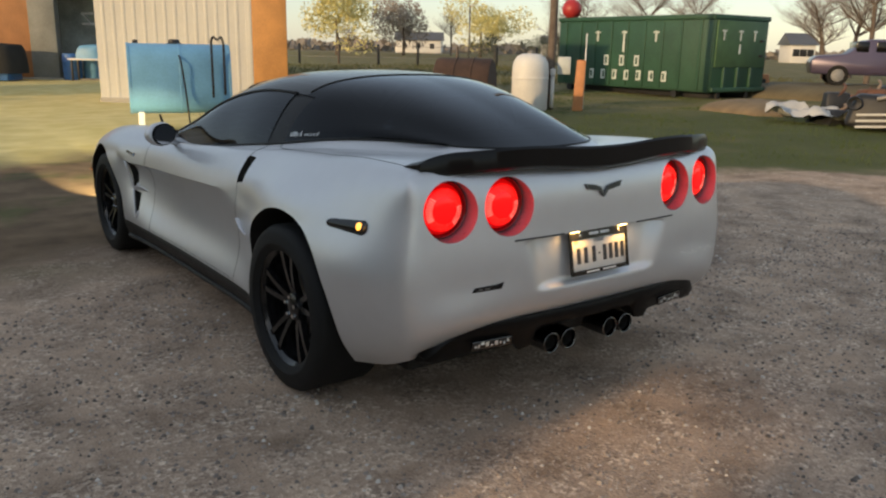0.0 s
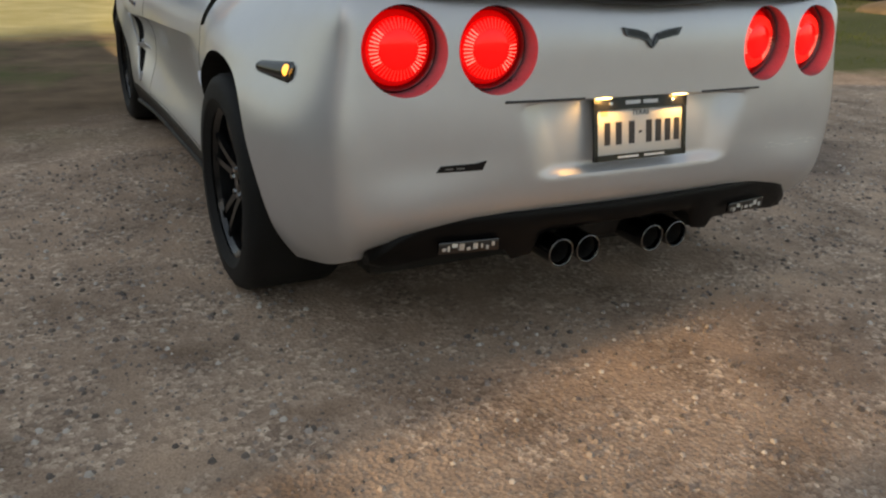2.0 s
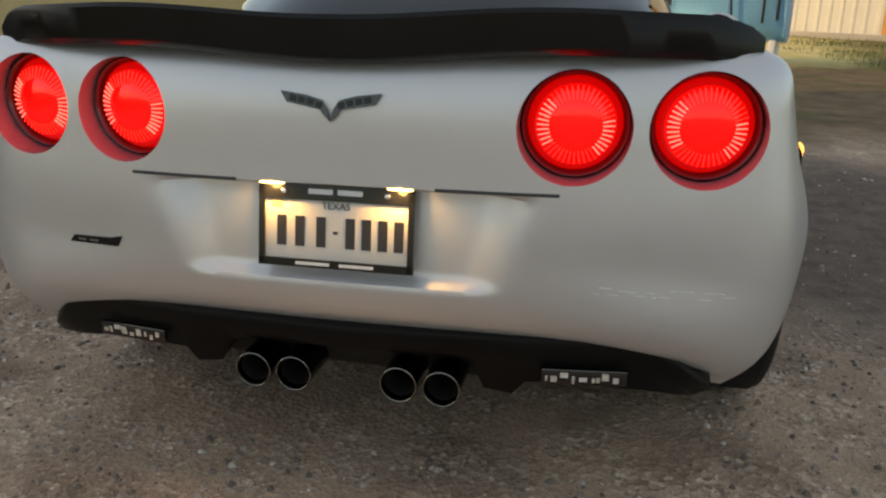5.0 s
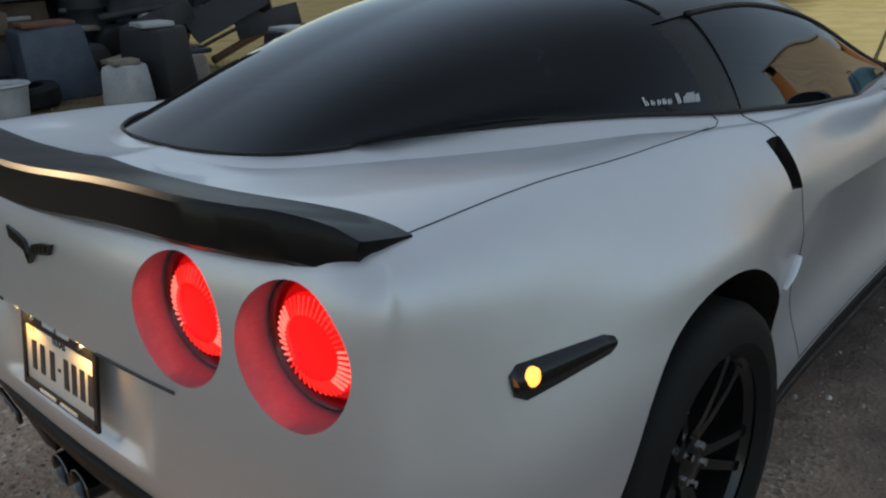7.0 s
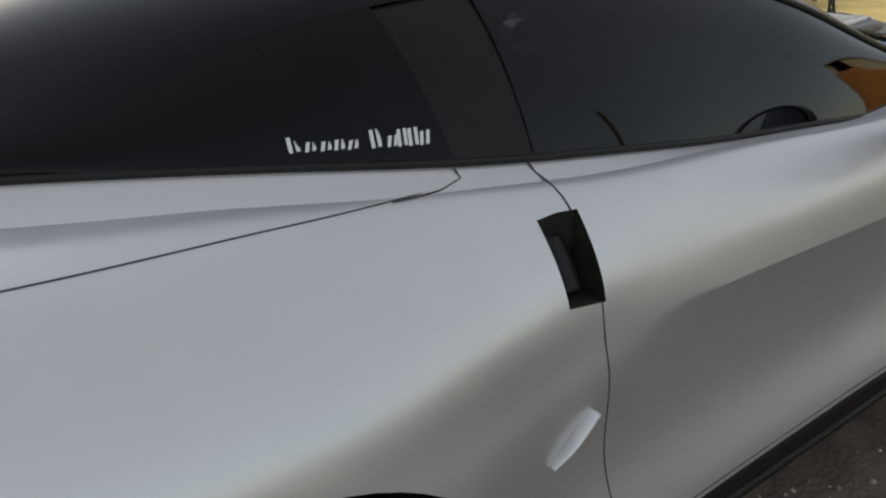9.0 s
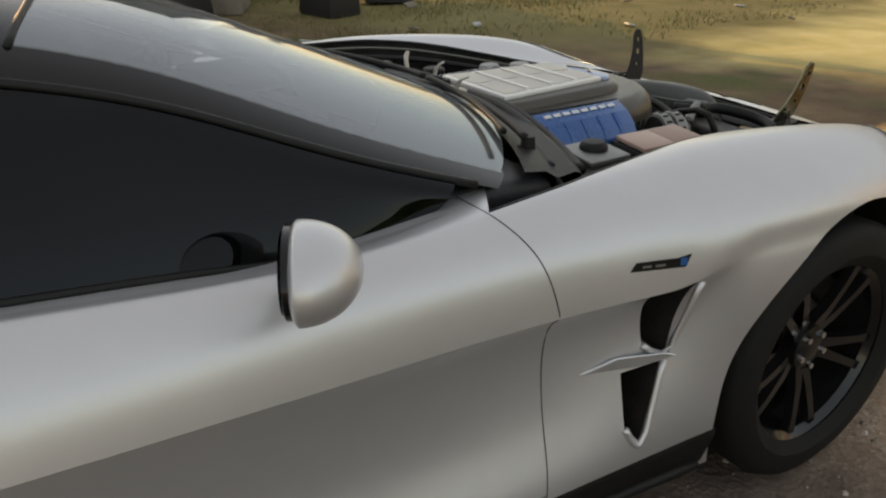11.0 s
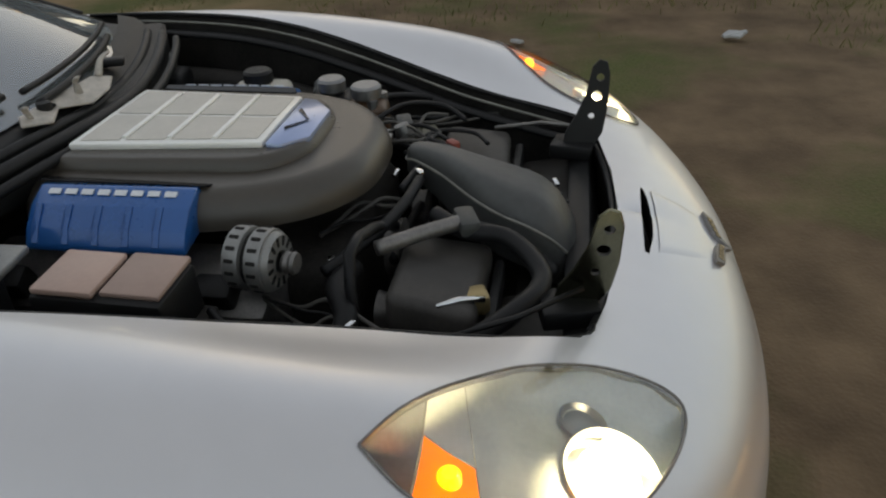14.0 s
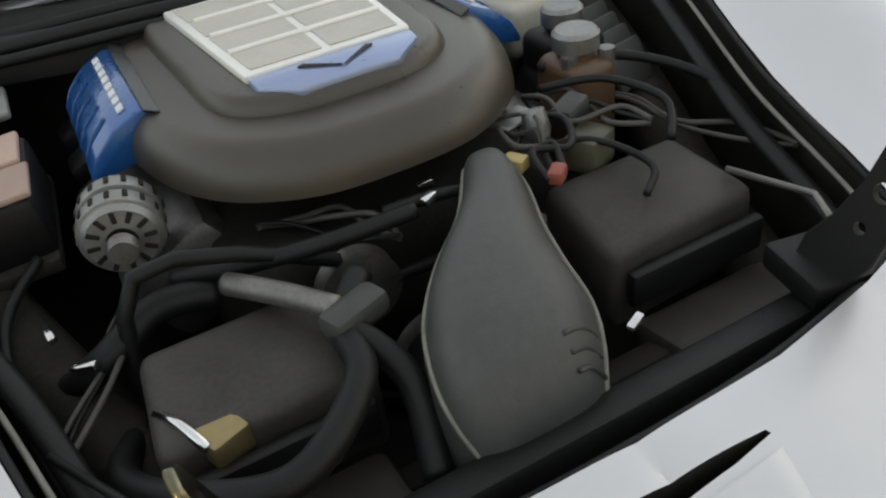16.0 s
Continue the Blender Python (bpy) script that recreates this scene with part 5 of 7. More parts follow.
duct = part("intake_duct", snorkel(), mat("dust_filmed_grey_plastic", (0.064, 0.066, 0.064), 0.40, 0.0, 0.18, 7, spec=0.5, fine=0.25, fine_scale=700), car, "grey plastic air intake duct")
DUSTY_EDGE = mat("dust_paled_plastic", (.20, .195, .17), .6, 0, .25, 30)
edge_l = [(cx - .93 * hw, y, zt - .40 * dp) for cx, y, hw, zt, dp in DUCT[:-1]]
edge_r = [(cx + .93 * hw, y, zt - .40 * dp) for cx, y, hw, zt, dp in DUCT[:-1]]
part("duct_edge", tube(edge_l[::-1] + [(-.092, 1.570, .722)] + edge_r, .0030, 6, 4), DUSTY_EDGE, duct, "pale dusty moulded edge")
for k in range(3):
    y, zt = 1.868 + .013 * k, .702 - .015 * k
    part("duct_rib", tube([(-.052 + .005 * k, y, zt - .034), (-.034 + .004 * k, y, zt - .010), (-.008, y + .004, zt - .001)], .0032, 6, 5), GREY_PLASTIC, duct)
for s in (1, -1):
    fb = part("filter_box", bevelled(prism([(s * .155, 1.615, .56), (s * .370, 1.615, .56), (s * .385, 1.76, .54), (s * .150, 1.77, .54)], (0, 0, .125)), .018, 3), DUSTY_GREY, car, "charcoal air filter box")
    part("filter_lid", box((.205, .018, .05), (s * .268, 1.782, .615), .006), BLACK_PLASTIC, fb)
    part("filter_tray", box((.26, .13, .05), (s * .30, 1.85, .555), .014, (10, 0, 0)), DUSTY_GREY, fb)
part("radiator_shroud", box((.92, .05, .10), (0, 1.93, .585), .012, (14, 0, 0)), BLACK_PLASTIC, car, "black radiator shroud")
part("radiator", box((.86, .05, .30), (0, 1.88, .42), .01, (20, 0, 0)), BAY_BLACK, car)

# hoses and wires
def hose(points, r, material=HOSE, label="", name="hose"):
    return part(name, tube(points, r, 10, 7), material, car, label)


hose([(.40, 1.62, .58), (.42, 1.72, .62), (.36, 1.82, .66), (.27, 1.86, .67), (.18, 1.80, .69), (.165, 1.72, .695), (.12, 1.66, .70)], .017, label="black coolant hose")
hose([(.46, 1.40, .56), (.46, 1.52, .60), (.40, 1.56, .65), (.33, 1.53, .67), (.26, 1.54, .665)], .020, label="black coolant hose")
hose([(.30, 1.50, .68), (.22, 1.56, .70), (.12, 1.60, .715), (.02, 1.615, .722)], .011, label="thin black hose")
hose([(.25, 1.58, .70), (.20, 1.65, .705), (.165, 1.71, .71)], .014, STEEL_DIRTY, "grey pipe", "pipe")
tee = part("hose_tee", box((.075, .038, .030), (.150, 1.722, .705), .009, (0, 0, 20)), GREY_PLASTIC, car, "grey hose tee")
hose([(.165, 1.73, .70), (.13, 1.80, .66), (.15, 1.88, .60)], .016)
hose([(.05, 1.585, .715), (-.02, 1.60, .72), (-.06, 1.60, .71)], .008)
part("hose_clip", box((.024, .012, .012), (0, 1.612, .728), .003, (0, 0, 30)), CHROME, car, "bright hose clip")
for pts, r in (([(-.20, 1.50, .72), (-.23, 1.56, .735), (-.20, 1.62, .73), (-.15, 1.61, .735), (-.14, 1.66, .72)], .005),
               ([(-.26, 1.46, .73), (-.33, 1.52, .745), (-.37, 1.60, .73), (-.33, 1.66, .71)], .006),
               ([(-.15, 1.55, .70), (-.24, 1.60, .715), (-.28, 1.68, .70), (-.24, 1.72, .69)], .005),
               ([(-.30, 1.40, .73), (-.42, 1.45, .73), (-.50, 1.56, .70), (-.47, 1.70, .66)], .008),
               ([(.44, 1.36, .69), (.50, 1.45, .66), (.50, 1.60, .60), (.46, 1.75, .55)], .007)):
    hose(pts, r, name="cable")
part("sensor", lathe([(0, .03), (.016, .028), (.02, 0), (.012, -.02)], 16, Matrix.Translation((-.20, 1.545, .72)) @ pose(0, 0, 0, 20, 0, 0)), ALU, car, "pale sensor body")
part("sensor_plug", box((.05, .035, .03), (-.265, 1.53, .722), .006, (0, 10, 20)), GREY_PLASTIC, car)
part("connector", box((.03, .02, .018), (-.155, 1.655, .722), .004, (0, 0, 40)), mat("brick_red_plug", (.30, .07, .05), .5), car, "small red plug")
strut = part("latch_bolt", tube([(.368, 1.700, .668), (.350, 1.735, .672), (.334, 1.772, .664)], .006, 8, 1), CHROME, car, "bright bonnet latch bolt")
part("latch_base", box((.045, .07, .035), (.322, 1.742, .650), .006, (0, 0, 20)), mat("brass_zinc", (.35, .27, .14), .45, .8), strut)

# bright clips, brackets, a finned module and loose wiring in the depth of the bay
for x, y, z, sx, sy, sz, turn in ((.452, 1.487, .66, .010, .030, .010, 10), (.424, 1.570, .66, .034, .010, .008, -35), (-.098, 1.872, .668, .022, .010, .008, 20),
                                  (.250, 1.500, .672, .020, .014, .010, 30), (.475, 1.300, .690, .016, .024, .010, 0), (-.020, 1.560, .715, .022, .010, .010, -15)):
    part("spring_clip", box((sx, sy, sz), (x, y, z), .002, (0, 12, turn)), CHROME, car, "small bright clip")
for k in range(4):
    part("module_fin", box((.085, .016, .075), (-.500 + .010 * k, 1.275 + .042 * k, .700 - .006 * k), .005, (32, 0, 14)), GREY_PLASTIC, car, "pale grey ribbed module")
part("bracket", bevelled(prism([(-.155, 1.485, .716), (-.215, 1.475, .722), (-.225, 1.515, .722), (-.170, 1.520, .716)], (0, 0, .006)), .002, 1), ALT_ALU, car, "bare alloy bracket")
part("relay_box", box((.060, .050, .050), (-.255, 1.585, .690), .006, (0, 0, 25)), mat("olive_plastic", (.085, .085, .055), .5, 0, .2, 20), car, "olive relay box")
part("yellow_plug", box((.022, .030, .018), (-.130, 1.600, .722), .003, (0, 0, 30)), mat("straw_plug", (.50, .38, .16), .5), car, "straw-coloured plug")
WIRE = mat("dusty_wire_loom", (.060, .056, .050), .6, 0, .3, 30)
rnd_w = random.Random(5)
for x0, y0, x1, y1, z0, n_ in ((-.17, 1.49, -.16, 1.66, .715, 4), (-.24, 1.45, -.33, 1.62, .715, 3), (.33, 1.40, .47, 1.70, .640, 3), (.18, 1.46, .04, 1.60, .680, 3), (-.38, 1.40, -.50, 1.72, .660, 2)):
    for k in range(n_):
        line_w = []
        for q in range(5):
            u = q / 4
            sway = math.sin(math.pi * u) * rnd_w.uniform(-.045, .045)
            line_w.append((x0 + (x1 - x0) * u + sway, y0 + (y1 - y0) * u + sway * .6, z0 + .018 * math.sin(math.pi * u) * rnd_w.uniform(-.5, 1.2) + .003 * k))
        part("wire", tube(line_w, rnd_w.uniform(.0025, .0045), 6, 6), rnd_w.choice((WIRE, WIRE, HOSE)), car, "thin wiring")

# bonnet hinges: flat arms with holes, standing up at the nose
HINGE_ZINC = mat("zinc_plated_hinge", (.17, .165, .115), .24, 1.0, .25, 18)
for s in (1, -1):
    outline = [(1.880, .655), (1.945, .650), (1.968, .690), (1.977, .745), (1.979, .815), (1.972, .840), (1.955, .845), (1.940, .830), (1.928, .772), (1.908, .725), (1.886, .690)]
    face = [(s * (.312 + (z - .66) * .22), y, z) for y, z in outline]
    bmd = prism(face, (s * .008, 0, 0))
    hinge = part("bonnet_hinge", bevelled(bmd, .002, 1), HINGE_ZINC, car, "dark zinc bonnet hinge arm" if s > 0 else "black bonnet hinge arm")
    hinge.data.materials.append(BLACK_PLASTIC)
    for f in hinge.data.polygons:
        f.material_index = 1 if s < 0 else 0
    cut(hinge, [cutter(lathe([(0, -.02), (r, -.02), (r, .02), (0, .02)], 18, Matrix.Translation((s * (.316 + (z - .66) * .22), y, z)) @ pose(0, 0, 0, 0, 90, 0)))
                for y, z, r in ((1.958, .808, .0085), (1.952, .768, .011), (1.942, .725, .007))])
    part("hinge_foot", box((.075, .095, .034), (s * .325, 1.905, .650), .006, (0, 0, s * 12)), BLACK_PLASTIC, hinge)
    part("gas_strut", tube([(s * .47, 1.70, .672) if s > 0 else (-.366, 1.723, .678), (s * .40, 1.83, .680), (s * .335, 1.925, .695)], .0045, 10, 1), BLACK_PLASTIC if s > 0 else STEEL_DIRTY, car, "slim bonnet strut")
    part("channel_lip", tube([(s * (x - .020), y, top_on(x - .02, y).z - .020) for x, y in BAY[5:16]], .0035, 6, 4), DUSTY_EDGE, car, "pale worn lip of the bay channel")
    # rubber lip and drain channel along the opening
    lip = [top_on(x - .006, y, -.004) for x, y in BAY[4:17]]
    part("bay_seal", tube([(p.x * s, p.y, p.z) for p in lip], .0045, 8, 4), HOSE, car, "black rubber bay seal")
    chan = [(s * (x - .045), y, top_on(x - .03, y).z - .045) for x, y in BAY[4:16]]
    part("drain_channel", tube(chan, .015, 8, 4, None, .6), BLACK_PLASTIC, car, "black drain channel")
    inner = [(s * (x - .10), y, top_on(x - .03, y).z - .16) for x, y in BAY[4:16]]
    part("inner_wing", tube(inner, .05, 8, 4, None, .8), BAY_BLACK, car)
nose_seal = [(x, y - .008, top_on(x, y + .004).z - .012) for x, y in ([(-a, b) for a, b in BAY[16:21]] + [(a, b) for a, b in BAY[20:15:-1]][1:])]
rows = []
for v in np.linspace(0, 1, 16):
    row = []
    for u in np.linspace(-1, 1, 33):
        x, y = .018 * (1 - v) + u * (.135 - .045 * v), 2.064 + .125 * v - .35 * (u * .13) ** 2
        rise = min(1, (1 - abs(u)) / .24) * min(1, (1 - v) / .6)
        row.append(tuple(top_on(x, y, -.0010 + .0036 * rise * rise * (3 - 2 * rise))))
    rows.append(row)
tongue = grid_mesh("nose_tongue", np.array(rows))
if tongue.polygons[40].normal.z < 0:
    tongue.flip_normals()
part("nose_tongue", tongue, SILVER, car, "raised silver tongue behind the nose emblem")
part("nose_seal", tube(nose_seal, .007, 8, 5), HOSE, car, "black rubber nose seal")

# cowl, cables, wipers
rows = []
for x in np.linspace(-.70, .70, 41):
    a = abs(x) / .70
    back, fore = .865 - .206 * a * a, .965 - .19 * a * a
    zz = .846 + .010 * a
    rows.append([(x, back - .02, zz + .004), (x, back + .03, zz - .004), (x, (back + fore) / 2, zz - .022), (x, fore - .015, zz - .018), (x, fore, zz - .024), (x, fore, zz - .09)])
part("cowl", grid_mesh("cowl", np.array(rows)), BLACK_PLASTIC, car, "black plastic cowl panel")
for off, r, dz in ((.035, .011, -.012), (.075, .014, -.020), (.112, .010, -.030)):
    part("cowl_hose", tube([(x, .885 + off - .20 * (x / .70) ** 2, .842 + dz + .006 * math.sin(x * 9)) for x in np.linspace(-.62, .64, 22)], r, 8, 2), HOSE, car, "black hose along the cowl")


def screen_foot(x):
    return .865 - .42 * x * x


for x0, x1 in ((.56, .12), (.04, -.42)):
    arm = [(x, screen_foot(x) + .012 - .035 * k / 7, .872 + .004 * k / 7) for k, x in enumerate(np.linspace(x0, x1, 8))]
    w = part("wiper", tube(arm, .008, 8, 3), BLACK_PLASTIC, car, "black wiper arm")
    edge_ = [(x, screen_foot(x) - .035 - .01 * k / 9, .886 + .005 * k / 9) for k, x in enumerate(np.linspace(x0 - .02, x1 - .06, 10))]
    part("blade", tube(edge_, .007, 6, 3), HOSE, w)
    part("pivot", lathe([(0, .010), (.014, .008), (.016, -.02)], 16, Matrix.Translation((x0, screen_foot(x0) + .02, .866))), BLACK_PLASTIC, w)
bright = mat("pale_worn_metal", (.46, .42, .37), .5, .2, .3, 30)
torn = [(-.15, .872), (-.02, .868), (.10, .868), (.13, .892), (.08, .925), (.02, .900), (-.04, .938), (-.12, .930), (-.18, .905)]
part("torn_cowl_piece", bevelled(prism([(x, y, .862 - (y - .86) * .25) for x, y in torn], (0, 0, .006)), .002, 1), bright, car, "pale torn cowl piece")
for x, y, dx, dz in ((-.16, .885, -.03, .045), (-.05, .905, .02, .040), (.09, .885, .03, .03)):
    part("bent_tab", tube([(x, y, .862), (x + dx * .5, y + .005, .862 + dz * .7), (x + dx, y + .02, .862 + dz)], .009, 6, 4, .6, .5), bright, car, "pale bent tab")
part("cowl_hole", lathe([(0, .001), (.014, .001), (.014, -.002)], 14, Matrix.Translation((.03, .886, .8632))), BAY_BLACK, car)
part("washer_nozzle", box((.03, .05, .018), (-.26, .865, .862), .005, (0, 0, 25)), BLACK_PLASTIC, car)


# ---- the yard: shed, garage, tank ----
BEIGE = mat("beige_painted_metal", (.56, .54, .49), .55, 0, .06, 1.2, fine=.1, fine_scale=60)
ORANGE_PLY = mat("orange_brown_plywood", (.50, .235, .075), .65, 0, .18, 2.5, fine=.2, fine_scale=40)
RUST = mat("rusty_brown_metal", (.16, .075, .045), .75, .2, .35, 6, fine=.3, fine_scale=60)
TANK_BLUE = mat("faded_blue_tank_paint", (.15, .37, .58), .45, 0, .12, 2.5)
DARK_STEEL = mat("dark_painted_steel", (.025, .026, .028), .5, .3, .3, 10)
CONCRETE = mat("pale_concrete", (.36, .34, .30), .85, 0, .15, 1.5, fine=.3, fine_scale=40)
GREY_WALL = mat("weathered_grey_wall", (.20, .21, .20), .7, 0, .2, 1.5)
WHITE_PAINT = mat("weathered_white_paint", (.66, .65, .62), .5, 0, .08, 2)
BLUE_TARP = mat("blue_plastic_sheet", (.05, .16, .42), .4, 0, .2, 3)
BARK = mat("grey_brown_bark", (.13, .10, .08), .9, 0, .3, 6, fine=.4, fine_scale=40)
WOOD_GREY = mat("weathered_timber", (.24, .20, .16), .8, 0, .25, 4, fine=.3, fine_scale=60)
GREEN_STEEL = mat("dark_green_paint", (.022, .075, .045), .5, 0, .22, 1.2, fine=.1, fine_scale=40)
LETTER = mat("faded_white_letter_paint", (.55, .60, .56), .6, 0, .12, 10)
POST_ORANGE = mat("faded_orange_paint", (.52, .22, .09), .6, 0, .15, 6)
RED_PAINT = mat("faded_red_paint", (.42, .03, .03), .45, 0, .15, 4)


def frame_at(o, deg):
    return Matrix.Translation((o[0], o[1], 0)) @ pose(0, 0, 0, 0, 0, deg)


def placed(bm, m):
    bmesh.ops.transform(bm, matrix=m, verts=bm.verts)
    return bm


def ribbed(width, height, pitch=.23, depth=.012):
    """A ribbed metal sheet standing in the xz plane."""
    n = int(width / pitch)
    xs = []
    for i in range(n):
        a = i * width / n
        xs += [(a, 0), (a + pitch * .62, 0), (a + pitch * .70, -depth), (a + pitch * .88, -depth)]
    xs.append((width, 0))
    pts = np.array([[(x, y, z) for z in (0, height)] for x, y in xs])
    bm = bmesh.new()
    bm.from_mesh(grid_mesh("rib", pts, smooth=False))
    bmesh.ops.solidify(bm, geom=bm.faces[:], thickness=.01)
    return bm


def shed():
    m = frame_at((2.55, 15.55), -34.5)
    e = empty("metal_shed", (2.55, 15.55, 0))
    tagged(e, "beige ribbed metal shed with an orange plywood end", "shed")
    part("front_wall", placed(ribbed(3.45, 4.2), m), BEIGE, e)
    part("plywood_panel", placed(box((.82, .05, 3.6), (3.88, 0, 1.8), .01), m), ORANGE_PLY, e, "orange plywood panel")
    part("corner_post", placed(box((.10, .10, 4.2), (3.46, .02, 2.1), .01), m), BEIGE, e)
    part("back_wall", placed(box((2.2, .06, 4.2), (1.1, 3.4, 2.1), .0), m), BEIGE, e)
    part("side_wall", placed(box((.06, 3.4, 4.2), (.03, 1.7, 2.1), .0), m), BEIGE, e)
    part("side_wall", placed(prism([(4.25, .03, 0), (4.19, .03, 0), (2.2, 3.4, 0), (2.26, 3.4, 0)], (0, 0, 4.2)), m), BEIGE, e)
    part("roof", placed(prism([(-.1, -.15, 4.2), (4.35, -.15, 4.2), (2.3, 3.5, 4.2), (-.1, 3.5, 4.2)], (0, 0, .08)), m), STEEL_DIRTY, e)
    part("footing", placed(box((4.3, .14, .12), (2.15, -.02, .05), .01), m), CONCRETE, e)


shed()


def fuel_tank():
    m = frame_at((1.95, 8.25), -15) @ Matrix.Translation((0, .40, 0))
    e = empty("fuel_tank", (1.95, 8.25, 0))
    tagged(e, "blue steel fuel tank on white skid legs before the shed", "fuel tank")
    ring_ = []
    for a in np.linspace(0, 2 * math.pi, 41)[:-1]:
        c, sn = math.cos(a), math.sin(a)
        ring_.append((-.74, .42 * math.copysign(abs(c) ** .6, c), .82 + .53 * math.copysign(abs(sn) ** .6, sn)))
    body_ = part("tank_body", placed(bevelled(prism(ring_, (1.48, 0, 0)), .015, 2), m), TANK_BLUE, e)
    for x in (-.735, .0, .735):
        hoop = [(x - .02, y * 1.012, .82 + (z - .82) * 1.012) for _, y, z in ring_]
        part("strap", placed(bevelled(prism(hoop, (.04, 0, 0)), .004, 1), m), TANK_BLUE, body_)
    for x in (-.60, .60):
        part("skid_leg", placed(box((.09, .70, .34), (x, 0, .16), .01), m), WHITE_PAINT, e)
    part("filler_cap", placed(lathe([(.0, .06), (.08, .05), (.09, .0), (.15, -.02)], 20, Matrix.Translation((-.05, 0, 1.36))), m), DARK_STEEL, e, "dark filler cap")
    part("vent_cap", placed(lathe([(0, .06), (.04, .05), (.04, 0)], 14, Matrix.Translation((-.62, 0, 1.345))), m), DARK_STEEL, e)
    part("pump_pipe", placed(box((.035, .035, .86), (.46, -.50, .98), .008), m), DARK_STEEL, e)
    part("pump_pipe", placed(box((.035, .035, .78), (.64, -.50, .98), .008), m), DARK_STEEL, e)
    t = tube([(.46, -.50, 1.40), (.49, -.51, 1.46), (.55, -.51, 1.42), (.61, -.51, 1.46), (.64, -.50, 1.36)], .017, 8, 5)
    t.transform(m)
    part("pump_loop", t, DARK_STEEL, e)
    t = tube([(-.05, -.02, 1.38), (.0, -.44, 1.12), (.04, -.47, .80), (.08, -.45, .35), (.09, -.48, .05)], .013, 8, 6)
    t.transform(m)
    part("fuel_hose", t, HOSE, e, "black fuel hose")


fuel_tank()


def garage():
    m = frame_at((-3.2, 33.2), -36.2)
    e = empty("garage", (-3.2, 33.2, 0))
    tagged(e, "open garage with orange-brown wall and dark bays", "garage")
    part("brick_wall", placed(box((8.6, .25, 4.2), (4.0, 0, 2.1), .02), m), mat("orange_brown_siding", (.40, .19, .085), .75, 0, .15, 2), e)
    part("pier", placed(box((.95, .35, 4.2), (8.75, 0, 2.1), .02), m), GREY_WALL, e, "weathered grey pier")
    part("pier", placed(box((.5, .35, 4.2), (13.0, 0, 2.1), .02), m), GREY_WALL, e, "weathered grey pier")
    part("lintel", placed(box((3.6, .30, 1.3), (11.0, 0, 3.6), .02), m), GREY_WALL, e)
    part("back_wall", placed(box((14, .2, 4.2), (6.5, 1.9, 2.1), .02), m), mat("dark_garage_inside", (.48, .53, .50), .8, 0, .3, 2), e)
    part("side_wall", placed(box((.2, 6.5, 4.2), (13.3, 3.3, 2.1), .02), m), GREY_WALL, e)
    part("side_wall", placed(box((.2, 6.5, 4.2), (-.3, 3.3, 2.1), .02), m), GREY_WALL, e)
    part("roof", placed(box((14.4, 7.4, .15), (6.5, 3.0, 4.3), .02), m), STEEL_DIRTY, e)
    part("floor_slab", placed(box((14, 7.0, .06), (6.5, 3.0, .03), .01), m), CONCRETE, e)
    truss = part("shelf_beam", placed(box((2.6, .10, .10), (10.9, 1.2, 2.35), .01), m), WHITE_PAINT, e, "pale shelf truss")
    part("shelf_beam", placed(box((2.6, .10, .08), (10.9, 1.2, 1.98), .01), m), WHITE_PAINT, e, "pale shelf truss")
    for k in range(7):
        part("truss_web", placed(box((.06, .08, .46), (9.8 + k * .37, 1.2, 2.16), .005, (0, 40 if k % 2 else -40, 0)), m), WHITE_PAINT, truss)
    # blue drums and sheets in the bay, a dark covered machine against the wall
    for k, (x, y, r, h) in enumerate(((9.75, -.3, .32, .92), (10.35, .1, .34, 1.0), (10.95, -.2, .32, .92), (11.5, .2, .30, .85))):
        d = part("plastic_drum", placed(lathe([(0, 0), (r * .96, 0), (r, .04), (r, h * .33), (r * 1.03, h * .36), (r, h * .39), (r, h * .66), (r * 1.03, h * .69), (r, h * .72), (r, h - .03), (r * .94, h), (0, h)], 28, Matrix.Translation((x, y, 0))), m), BLUE_TARP if k != 1 else TANK_BLUE)
        tagged(d, "blue plastic drum in the garage bay", "drum", "drums in the garage")
    a = part("work_table", placed(box((1.7, .7, .06), (10.8, -.75, .74), .01), m), WHITE_PAINT)
    tagged(a, "white-topped work table heaped with blue sheet", "table")
    for x in (10.05, 11.55):
        for y in (-1.0, -.5):
            part("leg", placed(box((.06, .06, .72), (x, y, .36), .005), m), DARK_STEEL, a)
    s = part("folded_sheet", placed(dome([(10.2, -1.0), (10.9, -1.05), (11.5, -.9), (11.4, -.5), (10.6, -.45), (10.15, -.6)], .77, 1.22, .35, 5, .04), m), TANK_BLUE)
    tagged(s, "crumpled blue plastic sheet on the table", "sheet")
    cvr = part("covered_machine", placed(dome([(6.6, -2.1), (8.4, -2.1), (8.45, -.9), (6.5, -.9)], .25, 1.20, .16, 6, .05), m), mat("dark_canvas", (.018, .019, .021), .8, 0, .3, 3))
    tagged(cvr, "dark canvas-covered machine beside the garage wall", "machine")
    part("blue_base", placed(box((1.7, 1.0, .26), (7.45, -1.5, .14), .03), m), BLUE_TARP, cvr, "blue plastic base")


garage()


